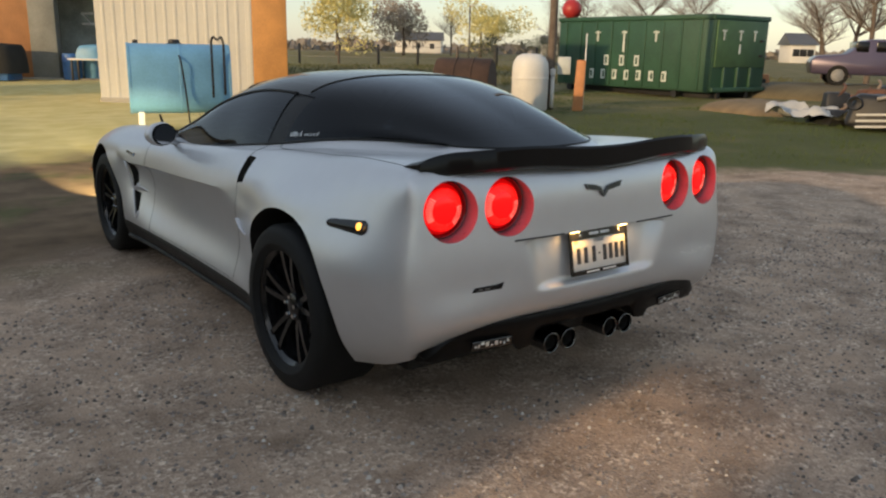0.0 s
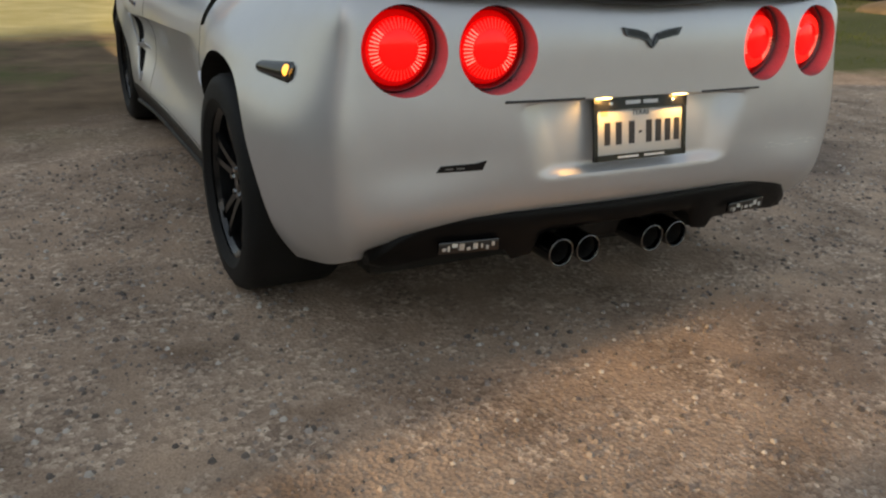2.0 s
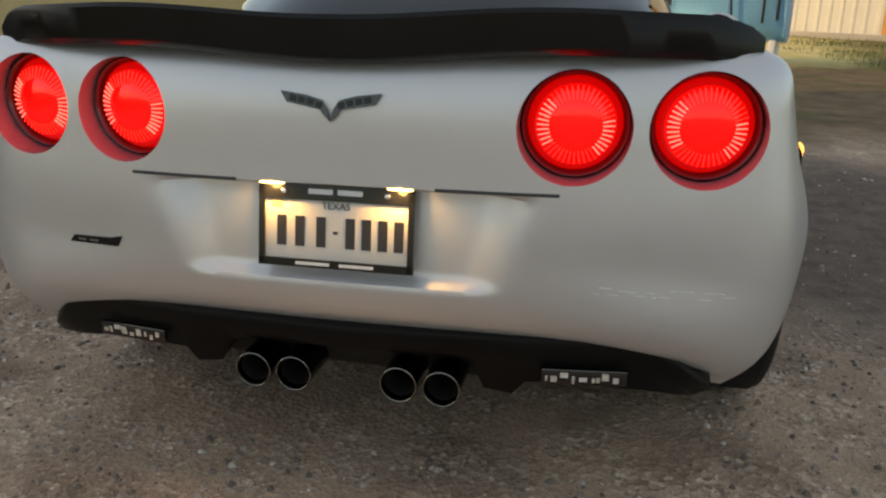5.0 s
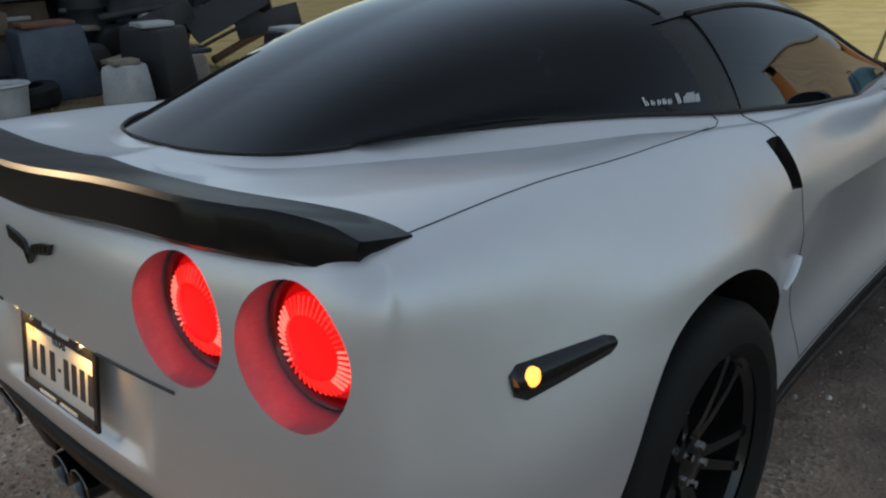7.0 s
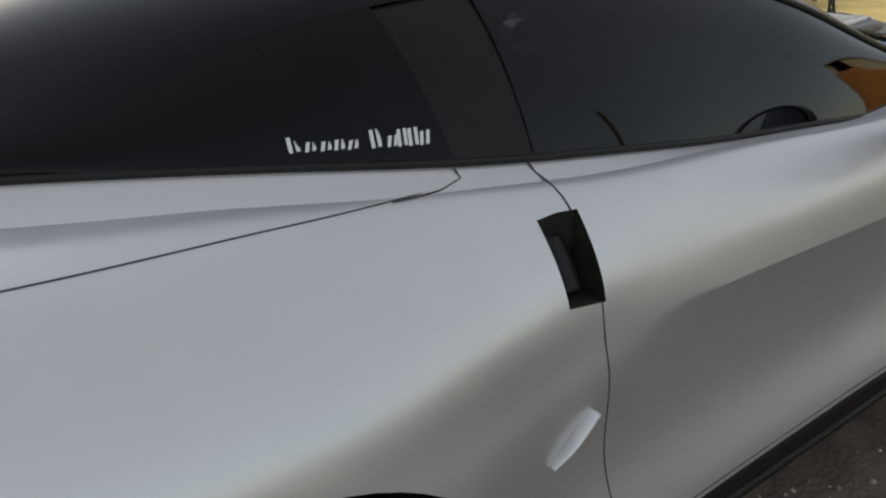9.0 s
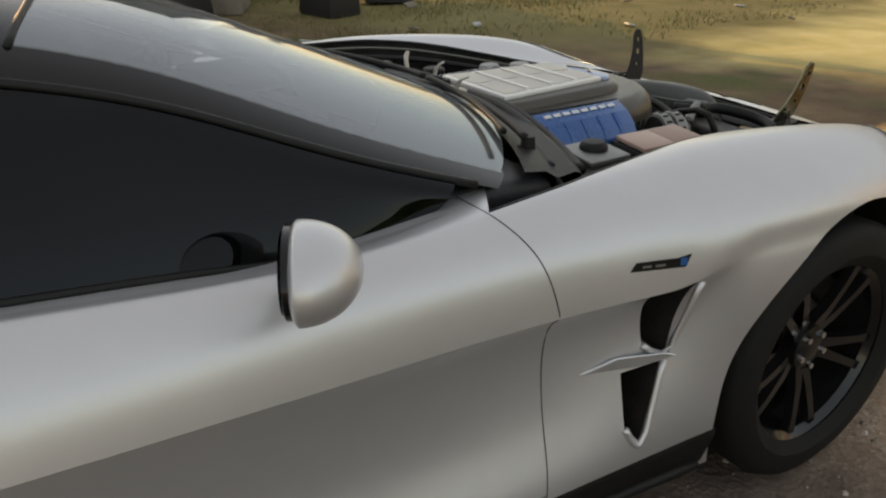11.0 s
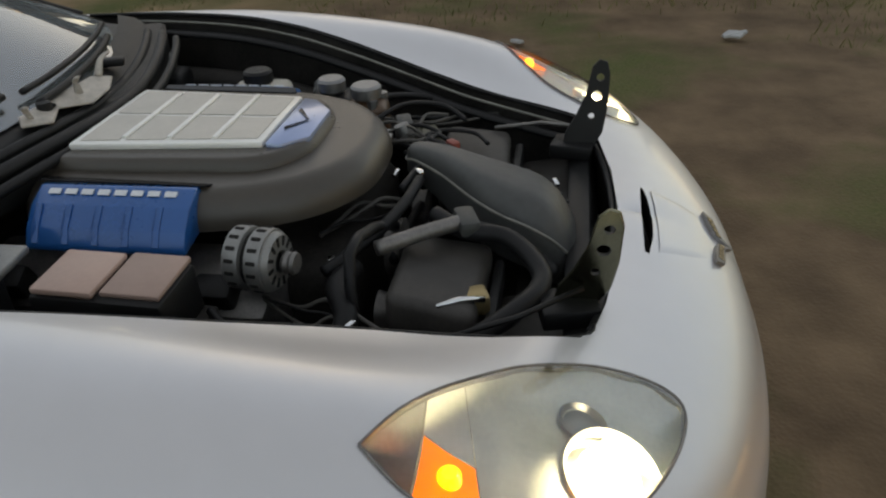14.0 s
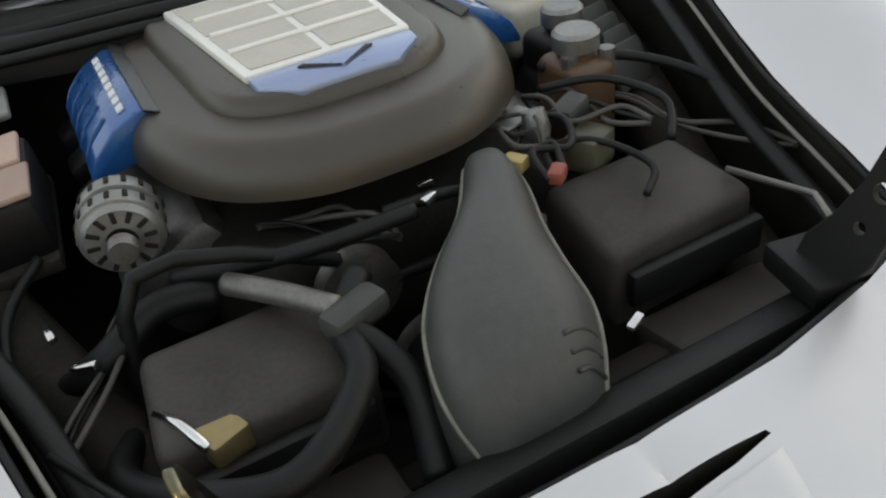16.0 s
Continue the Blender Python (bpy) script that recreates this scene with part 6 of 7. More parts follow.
def lean_to():
    """White house wall with a low red-brown shelter before it."""
    e = empty("house", (-5, 18.4, 0))
    tagged(e, "pale house wall behind a low red-brown shelter", "house")
    part("wall", box((9.0, .3, 4.0), (-5.2, 18.6, 2.0), .02, (0, 0, 5)), WHITE_PAINT, e)
    part("wall", box((.3, 5.0, 4.0), (-.9, 21.2, 2.0), .02, (0, 0, 5)), WHITE_PAINT, e)
    part("roof", box((9.8, 6.0, .2), (-5.2, 21.2, 4.1), .02, (4, 0, 5)), STEEL_DIRTY, e)
    s = empty("shelter", (-5, 16.6, 0))
    tagged(s, "low red-brown timber shelter with open front", "shelter")
    REDWOOD = mat("red_brown_timber", (.24, .085, .055), .7, 0, .2, 3)
    part("roof", box((3.6, 1.1, .10), (-5.3, 16.7, .98), .01, (4, 0, 4)), REDWOOD, s)
    part("back", box((3.5, .06, .95), (-5.3, 17.2, .48), .01, (0, 0, 4)), REDWOOD, s)
    for x in (-7.0, -5.3, -3.62):
        part("post", box((.16, .5, .92), (x, 16.35 + (x + 5.3) * .07, .46), .01, (0, 0, 4)), REDWOOD, s)
    for x in (-6.4, -4.6):
        b = part("storage_box", box((.55, .4, .34), (x, 16.6, .20), .03, (0, 0, 8)), WHITE_PAINT)
        tagged(b, "white plastic storage box under the shelter", "box", "boxes under the shelter")
        part("lid", box((.58, .43, .05), (x, 16.6, .39), .015, (0, 0, 8)), WHITE_PAINT, b)
    p = part("stone_slab", box((1.5, .35, .10), (-5.2, 15.9, .06), .03, (0, 0, 6)), CONCRETE)
    tagged(p, "pale stone slab lying before the shelter", "slab")


lean_to()


# ---- the far side: skip, posts, fence ----
def dumpster():
    o = (18.9, 17.3)
    m = frame_at(o, -92)
    L, Wd, H = 6.6, 2.6, 2.42
    e = empty("dumpster", (*o, 0))
    tagged(e, "dark green steel roll-off skip with white marks", "skip")
    part("long_side", placed(box((L, .08, H - .25), (L / 2, 0, .25 + (H - .25) / 2), .01), m), GREEN_STEEL, e)
    part("long_side", placed(box((L, .08, H - .25), (L / 2, Wd, .25 + (H - .25) / 2), .01), m), GREEN_STEEL, e)
    door = part("end_door", placed(box((.08, Wd, H - .25), (L, Wd / 2, .25 + (H - .25) / 2), .01), m), GREEN_STEEL, e, "hinged end door")
    part("end_wall", placed(box((.08, Wd, H - .25), (0, Wd / 2, .25 + (H - .25) / 2), .01), m), GREEN_STEEL, e)
    part("floor_pan", placed(box((L, Wd, .10), (L / 2, Wd / 2, .26), .01), m), GREEN_STEEL, e)
    for y in (-.02, Wd + .02):
        part("top_rail", placed(box((L + .1, .16, .14), (L / 2, y, H), .02), m), GREEN_STEEL, e)
    part("top_rail", placed(box((.16, Wd + .1, .14), (L, Wd / 2, H), .02), m), GREEN_STEEL, e)
    for k in range(9):
        part("rib", placed(box((.09, .05, H - .3), (.35 + k * .73, -.05, H / 2 + .12), .012), m), GREEN_STEEL, e)
    for y in (.55, 1.2, 1.85):
        part("door_rib", placed(box((.10, .10, .72), (L + .07, y, .60), .015), m), GREEN_STEEL, door)
    part("door_bar", placed(box((.10, Wd, .12), (L + .08, Wd / 2, .30), .015), m), GREEN_STEEL, door)
    part("door_plate", placed(box((.06, Wd - .16, 1.36), (L + .06, Wd / 2, 1.64), .012), m), mat("mid_green_steel", (.060, .125, .058), .55, .2, .2, 3), door, "paler green plate on the end door")
    for z in (1.30, 1.75):
        part("door_latch", placed(box((.07, .16, .07), (L + .11, Wd - .35, z), .012), m), DARK_STEEL, door)
    for y in (.5, 1.9):
        part("skid", placed(box((L, .16, .22), (L / 2, y, .11), .02), m), DARK_STEEL, e)
    for x in (.6, 5.3):
        part("roller", placed(lathe([(0, -.1), (.11, -.1), (.11, .1), (0, .1)], 18, Matrix.Translation((x, .1, .11)) @ pose(0, 0, 0, 90, 0, 0)), m), DARK_STEEL, e)
    # painted letters and digits, as plain bars
    for k, x in enumerate((1.95, 3.15, 4.5)):
        part("side_mark", placed(box((.24, .012, .055), (x, -.079, 1.98), .0), m), LETTER, e)
        part("side_mark", placed(box((.07, .012, .34), (x, -.079, 1.86), .0), m), LETTER, e)
    part("side_mark", placed(box((.09, .012, .34), (3.15, -.079, 1.52), .0), m), LETTER, e)
    for x in (2.4, 3.1, 3.75):
        part("digit_bar", placed(box((.20, .012, .34), (x, -.079, 1.08), .0), m), LETTER, e)
        part("digit_hole", placed(box((.08, .016, .22), (x, -.081, 1.08), .0), m), GREEN_STEEL, e)
    for k in range(7):
        part("digit_bar", placed(box((.19, .012, .32), (1.75 + k * .53, -.079, .62), .0), m), LETTER, e)
        part("digit_hole", placed(box((.08, .016, .20), (1.75 + k * .53 + (.03 if k % 2 else -.02), -.081, .62), .0), m), GREEN_STEEL, e)
    for y in (.25, 1.05, 1.75):
        part("door_mark", placed(box((.012, .20, .055), (L + .097, y + .14, 2.02), .0), m), LETTER, door)
        part("door_mark", placed(box((.012, .06, .30), (L + .097, y + .14, 1.90), .0), m), LETTER, door)
    part("door_mark", placed(box((.012, .08, .28), (L + .097, 1.19, 1.50), .0), m), LETTER, door)
    b = part("red_ball", lathe([(.34 * math.sin(a), .34 * math.cos(a) + H + .36) for a in np.linspace(0, math.pi, 17)], 28, m @ Matrix.Translation((.45, .05, 0))), RED_PAINT)
    tagged(b, "faded red ball resting on the skip's rim", "ball")
    part("valve", lathe([(0, .03), (.04, .02), (.05, 0)], 12, m @ Matrix.Translation((.45, .05, H + .68))), DARK_STEEL, b)


dumpster()


def standing_tank():
    e = part("water_tank", lathe([(0, 0), (.40, 0), (.42, .03), (.42, .95), (.40, 1.08), (.33, 1.20), (.20, 1.27), (0, 1.29)], 40, Matrix.Translation((10.62, 9.83, 0))), WHITE_PAINT)
    tagged(e, "upright white domed tank standing in grass", "tank")
    part("collar", lathe([(.10, 1.26), (.10, 1.33), (.0, 1.34)], 20, Matrix.Translation((10.62, 9.83, 0))), STEEL_DIRTY, e)
    part("band", lathe([(.422, .70), (.428, .71), (.428, .75), (.422, .76)], 40, Matrix.Translation((10.62, 9.83, 0))), WHITE_PAINT, e)
    pole = part("utility_pole", tube([(11.18, 9.75, 0), (11.2, 9.75, 3.0), (11.16, 9.76, 6.5)], .10, 12, 4, .85), BARK)
    tagged(pole, "weathered wooden utility pole", "pole")
    part("meter_box", box((.30, .16, .40), (11.42, 9.55, 1.02), .02, (0, 0, -45)), mat("pale_grey_box", (.50, .54, .52), .5), pole, "pale grey meter box")
    part("conduit", tube([(11.12, 9.60, .05), (11.12, 9.60, .85)], .045, 10, 1), WHITE_PAINT, pole, "white conduit")
    part("conduit_head", lathe([(0, .08), (.07, .05), (.07, -.08)], 14, Matrix.Translation((11.12, 9.60, .88))), WHITE_PAINT, pole)
    part("bracket_arm", box((.22, .05, .05), (11.30, 9.65, 1.05), .01, (0, 0, -45)), STEEL_DIRTY, pole)
    p = part("marker_post", box((.24, .12, 1.12), (11.50, 9.10, .56), .02, (0, 2, -50), 2, (.85, .9)), POST_ORANGE)
    tagged(p, "short faded orange marker post", "post")
    part("post_cap", box((.20, .10, .05), (11.52, 9.10, 1.13), .015, (0, 2, -50)), POST_ORANGE, p)
    rod_ = part("thin_rod", tube([(11.75, 9.2, 0), (11.76, 9.2, 1.75)], .018, 8, 1), WHITE_PAINT)
    tagged(rod_, "thin white fibreglass rod", "rod")
    d = part("rusty_drum", lathe([(0, -.45), (.42, -.45), (.44, -.42), (.44, -.14), (.455, -.12), (.44, -.10), (.44, .14), (.455, .16), (.44, .18), (.44, .42), (.42, .45), (0, .45)], 32, Matrix.Translation((7.55, 8.35, .66)) @ pose(0, 0, 0, 90, 0, 40) @ Matrix.Scale(1.2, 4)), mat("dark_rust", (.06, .034, .024), .8, .1, .35, 5))
    tagged(d, "rusty brown steel drum on its side", "drum")
    part("stand", box((.8, .7, .16), (7.55, 8.35, .08), .02, (0, 0, 40)), WOOD_GREY, d)
    b = part("brick_stack", box((1.1, .5, .62), (9.4, 11.0, .31), .03, (0, 0, -30)), mat("pinkish_brick", (.42, .24, .18), .8, 0, .2, 6))
    tagged(b, "low stack of pinkish bricks", "bricks")
    part("top_course", box((1.0, .45, .12), (9.4, 11.0, .68), .03, (0, 0, -27)), CONCRETE, b)
    s = part("orange_barrier", box((.50, .26, .72), (22.72, 11.45, .36), .04, (0, 0, -60), 2, (.6, .6)), POST_ORANGE)
    tagged(s, "orange plastic barrier beside the skip", "barrier")
    part("barrier_hole", lathe([(0, -.12), (.10, -.12), (.10, .12), (0, .12)], 16, Matrix.Translation((22.67, 11.42, .50)) @ pose(0, 0, 0, 90, 0, -60) @ Matrix.Scale(.8, 4)), DARK_STEEL, s)


standing_tank()


def fence():
    a, b = Vector((22, 58, 0)), Vector((52, 36, 0))
    e = empty("field_fence", tuple(a))
    tagged(e, "wire field fence on dark timber posts", "fence")
    n = 13
    for k in range(n):
        p = a.lerp(b, k / (n - 1))
        part("post", box((.16, .16, 1.55), (p.x, p.y, .77), .02), DARK_STEEL if k % 3 else BARK, e)
    for z in (.55, .95, 1.4):
        part("wire", tube([a + Vector((0, 0, z)), b + Vector((0, 0, z))], .018, 5, 1), STEEL_DIRTY, e)


fence()


# ---- trees and distance ----
def branchy(seed, height, spread, levels=4, trunk=.16, limbs=5):
    """A bare tree: tapered trunk and limbs in one mesh, fine twigs in another."""
    rnd = random.Random(seed)
    tv, tf, wv, wf = [], [], [], []

    def stick(vs, fs, p, q, r0, r1, seg):
        d = (q - p).normalized()
        s = d.cross(Vector((.3, .5, .81))).normalized()
        t = d.cross(s)
        base_ = len(vs)
        for c, r in ((p, r0), (q, r1)):
            for k in range(seg):
                a = 2 * math.pi * k / seg
                vs.append(c + s * (r * math.cos(a)) + t * (r * math.sin(a)))
        for k in range(seg):
            fs.append((base_ + k, base_ + (k + 1) % seg, base_ + seg + (k + 1) % seg, base_ + seg + k))

    def grow(p, d, length, r, level):
        steps = 3
        for i in range(steps):
            q = p + d * (length / steps)
            r1 = r * (.86 if level < levels else .6)
            thin = level >= levels - 1
            stick(wv if thin else tv, wf if thin else tf, p, q, r, r1, 3 if thin else 7)
            p, r = q, r1
            d = (d + Vector((rnd.uniform(-.22, .22), rnd.uniform(-.22, .22), rnd.uniform(-.05, .16)))).normalized()
            if level < levels and (i > 0 or level > 0):
                for _ in range(limbs if level == 0 else (3 if level < levels - 1 else 3)):
                    ang = rnd.uniform(0, 2 * math.pi)
                    out = Vector((math.cos(ang), math.sin(ang), rnd.uniform(-.15, .6))) * spread
                    grow(p.copy(), (d * .75 + out).normalized(), length * rnd.uniform(.45, .68), r * .44, level + 1)

    grow(Vector((0, 0, -.05)), Vector((0, 0, 1)), height * .42, trunk, 0)
    return mesh_from("trunk", tv, tf), mesh_from("twigs", wv, wf)


TWIG = mat("grey_brown_twigs", (.34, .29, .25), .9, 0, .25, 2)
YELLOW_LEAF = mat("yellow_green_new_leaf", (.62, .56, .24), .7, 0, .25, 2)
DARK_LEAF = mat("dark_evergreen_leaf", (.055, .068, .042), .8, 0, .4, 2)
trees = [branchy(5, 8, 1.15, trunk=.15, limbs=4), branchy(11, 9, 1.05, trunk=.15, limbs=5), branchy(23, 7, 1.25, trunk=.14, limbs=4)]


def bare_tree(k, x, y, scale, turn, label="bare grey-brown tree with fine twigs"):
    e = empty("bare_tree", (x, y, 0))
    tagged(e, label, "tree", "bare trees in the distance")
    for name, me, m_ in (("trunk", trees[k][0], BARK), ("crown", trees[k][1], TWIG)):
        if not me.materials:
            me.materials.append(m_)
        o = new(name, me)
        o.parent = e
    e.matrix_basis = pose(x, y, 0, 0, 0, turn) @ Matrix.Scale(scale, 4)
    return e


for k, x, y, sc, tn in ((0, 33, 29.5, .95, 20), (1, 52, 36, 1.1, 100), (2, 44, 21, 1.0, 40), (0, 49, 22, 1.15, 200), (1, 38, 15.5, 1.0, 10), (2, 43, 14, 1.05, 300),
                        (0, 60, 30, 1.2, 75), (1, 90, 118, 1.3, 0), (2, 96, 112, 1.3, 60), (0, 104, 104, 1.3, 130), (1, 118, 96, 1.2, 250), (2, 74, 128, 1.1, 170), (0, 126, 84, 1.3, 33), (1, 30, 22.5, .8, 60)):
    bare_tree(k, x, y, sc, tn)


def leafy(name, seed, n, size, shape, leaf):
    """A crown of many small leaf clumps with an uneven outline."""
    rnd = random.Random(seed)
    vs, fs = [], []
    lobes = [(Vector((rnd.uniform(-.5, .5) * shape[0], rnd.uniform(-.5, .5) * shape[1], rnd.uniform(.25, .85) * shape[2])), rnd.uniform(.25, .42)) for _ in range(9)]
    for _ in range(n):
        c, r = rnd.choice(lobes)
        d = Vector((rnd.gauss(0, 1), rnd.gauss(0, 1), rnd.gauss(0, 1))).normalized() * (r * rnd.uniform(.55, 1.08))
        p = c + Vector((d.x * shape[0], d.y * shape[1], d.z * shape[2] * .7))
        a, b = Vector((rnd.gauss(0, 1), rnd.gauss(0, 1), rnd.gauss(0, 1))).normalized(), Vector((rnd.gauss(0, 1), rnd.gauss(0, 1), rnd.gauss(0, 1))).normalized()
        s = size * rnd.uniform(.6, 1.4)
        i = len(vs)
        vs += [p - a * s, p + b * s * .6, p + a * s, p - b * s * .6]
        fs.append((i, i + 1, i + 2, i + 3))
    me = mesh_from(name, vs, fs, False)
    me.materials.append(leaf)
    return me


def leafy_tree(x, y, w, h, leaf, seed, label, n=1600):
    e = empty("tree", (x, y, 0))
    tagged(e, label, "tree")
    part("trunk", tube([(x, y, 0), (x + .1, y, h * .25), (x, y + .1, h * .5)], .03 * h, 8, 3, .5), BARK, e)
    me = leafy("crown", seed, n * 3, h * .022, (w, w, h), leaf)
    me.transform(Matrix.Translation((x, y, 0)))
    part("crown", me, leaf, e)


leafy_tree(62.5, 112, 9, 11, YELLOW_LEAF, 3, "round tree in sunlit yellow new leaf")
leafy_tree(84, 102, 10, 9.5, YELLOW_LEAF, 4, "round tree in sunlit yellow new leaf")
leafy_tree(78, 116, 7, 10, TWIG, 6, "brownish budding tree at the field edge")
for x, y, w, h, sd in ((66, 77, 4, 3.6, 12), (71.5, 73, 4.2, 3.4, 13), (58.5, 56, 3.2, 2.6, 14), (112, 122, 6, 4, 15)):
    leafy_tree(x, y, w, h, DARK_LEAF, sd, "dark rounded evergreen bush", 900)

# far wood along the horizon, one mass of small clumps
rnd = random.Random(8)
vs, fs = [], []
for _ in range(9000):
    a = radians(rnd.uniform(-20, 110))
    d = rnd.uniform(230, 300)
    h = (1.9 + 2.2 * noise.noise(Vector((a * 9, 2.2, 0))) + 1.5 * noise.noise(Vector((a * 31, 7, 0)))) * rnd.random() ** .6
    p = Vector((math.sin(a) * d, math.cos(a) * d, h))
    s = rnd.uniform(.7, 1.7)
    u, v = Vector((rnd.gauss(0, 1), rnd.gauss(0, 1), rnd.gauss(0, 1))).normalized() * s, Vector((rnd.gauss(0, 1), rnd.gauss(0, 1), rnd.gauss(0, 1))).normalized() * s
    i = len(vs)
    vs += [p - u, p + v, p + u, p - v]
    fs.append((i, i + 1, i + 2, i + 3))
w = part("far_wood", mesh_from("far_wood", vs, fs, False), mat("hazy_brown_wood", (.24, .215, .19), .95, 0, .25, .05))
tagged(w, "hazy brown line of distant trees", "wood", kind="stuff")


def far_house(x, y, w_, label):
    e = empty("farmhouse", (x, y, 0))
    tagged(e, label, "house")
    part("wall", box((w_, 6, 3.0), (x, y, 1.5), .05, (0, 0, -40)), WHITE_PAINT, e)
    part("roof", placed(prism([(-w_ / 2 - .4, -3.4, 3.0), (-w_ / 2 - .4, 0, 5.0), (-w_ / 2 - .4, 3.4, 3.0)], (w_ + .8, 0, 0)), Matrix.Translation((x, y, 0)) @ pose(0, 0, 0, 0, 0, -40)), STEEL_DIRTY, e)
    for k in (-.3, 0, .3):
        wn_ = part("window", placed(box((1.1, .12, 1.2), (k * w_, -3.0, 1.7), .02), Matrix.Translation((x, y, 0)) @ pose(0, 0, 0, 0, 0, -40)), DARK_STEEL, e)


far_house(112, 160, 11, "small white farmhouse across the field")
far_house(132, 74, 4, "small white outbuilding across the field")
far_house(150, 150, 10, "small white farmhouse across the field")
lp = part("lamp_pole", tube([(57.5, 71.5, 0), (57.5, 71.5, 6.2)], .09, 8, 1), STEEL_DIRTY)
tagged(lp, "slim grey lamp pole by the field", "lamp pole")
part("lamp_head", box((.7, .3, .16), (57.7, 71.3, 6.2), .03, (0, 0, 40)), WHITE_PAINT, lp)


# ---- the scrap heap along the other side ----
# Height and unseen rear stretch are added to block the sun, save one slot.
def heap_height(y):
    return float(np.interp(y, (-9, -4.47, -4.43, -3.52, -3.48, 12), (3.6, 3.6, 1.72, 1.72, 3.20, 3.20)))


def tyre_thing(x, y, z, r, tilt, turn):
    w_ = r * .62
    prof = [(r * .60, -w_ / 2), (r * .9, -w_ / 2), (r, -w_ * .3), (r, w_ * .3), (r * .9, w_ / 2), (r * .60, w_ / 2), (r * .66, w_ * .2), (r * .66, -w_ * .2)]
    o = part("scrap_tyre", lathe(prof, 26, Matrix.Translation((x, y, z)) @ pose(0, 0, 0, tilt, 0, turn), True), RUBBER)
    tagged(o, "worn black tyre lying in the scrap heap", "tyre", "tyres in the scrap heap")


def scrap():
    rnd = random.Random(17)
    cols = [mat("scrap_dark_grey", (.035, .036, .04), .6, .2, .4, 4), mat("scrap_charcoal", (.016, .016, .018), .6, 0, .3, 4), mat("scrap_brown", (.10, .065, .045), .75, .1, .35, 5),
            mat("scrap_pale", (.42, .43, .43), .55, .1, .2, 5), mat("scrap_slate_blue", (.06, .075, .10), .55, .2, .3, 5), WOOD_GREY, RUST]
    y = -8.6
    while y < 3.6:
        w_ = rnd.uniform(.75, 1.25)
        for stop in (-4.45, -3.50):
            if y < stop - .01 < y + w_:
                w_ = stop - y
        h = heap_height(y + w_ / 2)
        z, x0 = 0.0, -9.6 + rnd.uniform(-.3, .3) - (.6 if y < -1 else 0)
        while z < h - .02:
            hh = min(rnd.uniform(.32, .8), h - z)
            kind = rnd.random()
            m = rnd.choices(cols, (5, 6, 3, 1, 3, 2, 2))[0]
            d_ = rnd.uniform(.8, 1.3)
            if kind < .25 and hh > .3:
                o = part("oil_drum", lathe([(0, 0), (.34, 0), (.36, .03), (.36, hh * .33), (.375, hh * .36), (.36, hh * .4), (.36, hh * .66), (.375, hh * .7), (.36, hh * .74), (.36, hh - .03), (.34, hh), (0, hh)], 22, Matrix.Translation((x0 + .15, y + w_ / 2, z))), m)
                tagged(o, "dented steel drum stacked in the scrap heap", "drum", "drums in the scrap heap")
                p = part("scrap_crate", box((.7, w_, hh), (x0 - .65, y + w_ / 2, z + hh / 2), .03, (0, 0, rnd.uniform(-6, 6))), rnd.choice(cols[:2]))
            else:
                p = part("scrap_crate", box((d_, w_ * 1.06, hh), (x0 - .2, y + w_ / 2, z + hh / 2), .03, (rnd.uniform(-2, 2), rnd.uniform(-3, 3), rnd.uniform(-9, 9)), 2, (rnd.uniform(.9, 1), rnd.uniform(.9, 1))), m)
            tagged(p, "scuffed dark crate stacked in the scrap heap", "crate", "crates in the scrap heap")
            for k in range(2):
                part("crate_slat", box((.03, w_ * .92, .05), (x0 - .2 + d_ / 2 + .004, y + w_ / 2, z + hh * (.3 + .4 * k)), .006), rnd.choice(cols), p)
            z += hh
        if h < 2:       # unseen props and a cabinet, added to trim the sun strip through the slot
            for yy in (y + .03, y + w_ - .03):
                o = part("sun_slot_prop", box((.5, .06, .72), (x0 - .2, yy, h + .36), .008), WOOD_GREY)
                tagged(o, "short unseen timber prop added beside the heap's sun slot", "timber", "props in the scrap heap")
            o = part("sun_slot_blocker", box((.9, w_ * 1.02, .80), (x0 - .2, y + w_ / 2, h + .72 + .40), .03), cols[0])
            tagged(o, "unseen dark cabinet added above the heap's slot to block sun", "cabinet")
            part("door_panel", box((.03, w_ * .8, .62), (x0 + .255, y + w_ / 2, h + .72 + .40), .01), cols[1], o)
        y += w_
    for k in range(46):
        yy = rnd.uniform(-6.5, 4.6)
        h = min(heap_height(yy), 2.2)
        zz, xx = rnd.uniform(.2, h * .9), rnd.uniform(-9.1, -8.4)
        zz *= (xx + 8.2) / -1.4 + .3
        if k % 3 == 0:
            tyre_thing(xx, yy, max(.12, zz * .8), rnd.uniform(.28, .36), rnd.uniform(0, 80), rnd.uniform(0, 180))
        elif k % 3 == 1:
            o = part("metal_sheet", box((rnd.uniform(.03, .06), rnd.uniform(.5, 1.3), rnd.uniform(.25, .6)), (xx + .3, yy, max(.3, zz)), .01, (rnd.uniform(-25, 25), rnd.uniform(-40, 10), rnd.uniform(-25, 25))), rnd.choices(cols, (4, 4, 2, 2, 3, 2, 2))[0])
            tagged(o, "bent metal panel leaning on the scrap heap", "panel", "panels on the scrap heap")
        else:
            a = Vector((xx + rnd.uniform(0, .9), yy - rnd.uniform(.3, 1.0), rnd.uniform(.1, .8)))
            b = Vector((xx, yy + rnd.uniform(.3, 1.0), max(.3, zz)))
            o = part("old_pipe", tube([a, (a + b) / 2 + Vector((.1, 0, .08)), b], rnd.uniform(.02, .06), 8, 4), rnd.choice(cols))
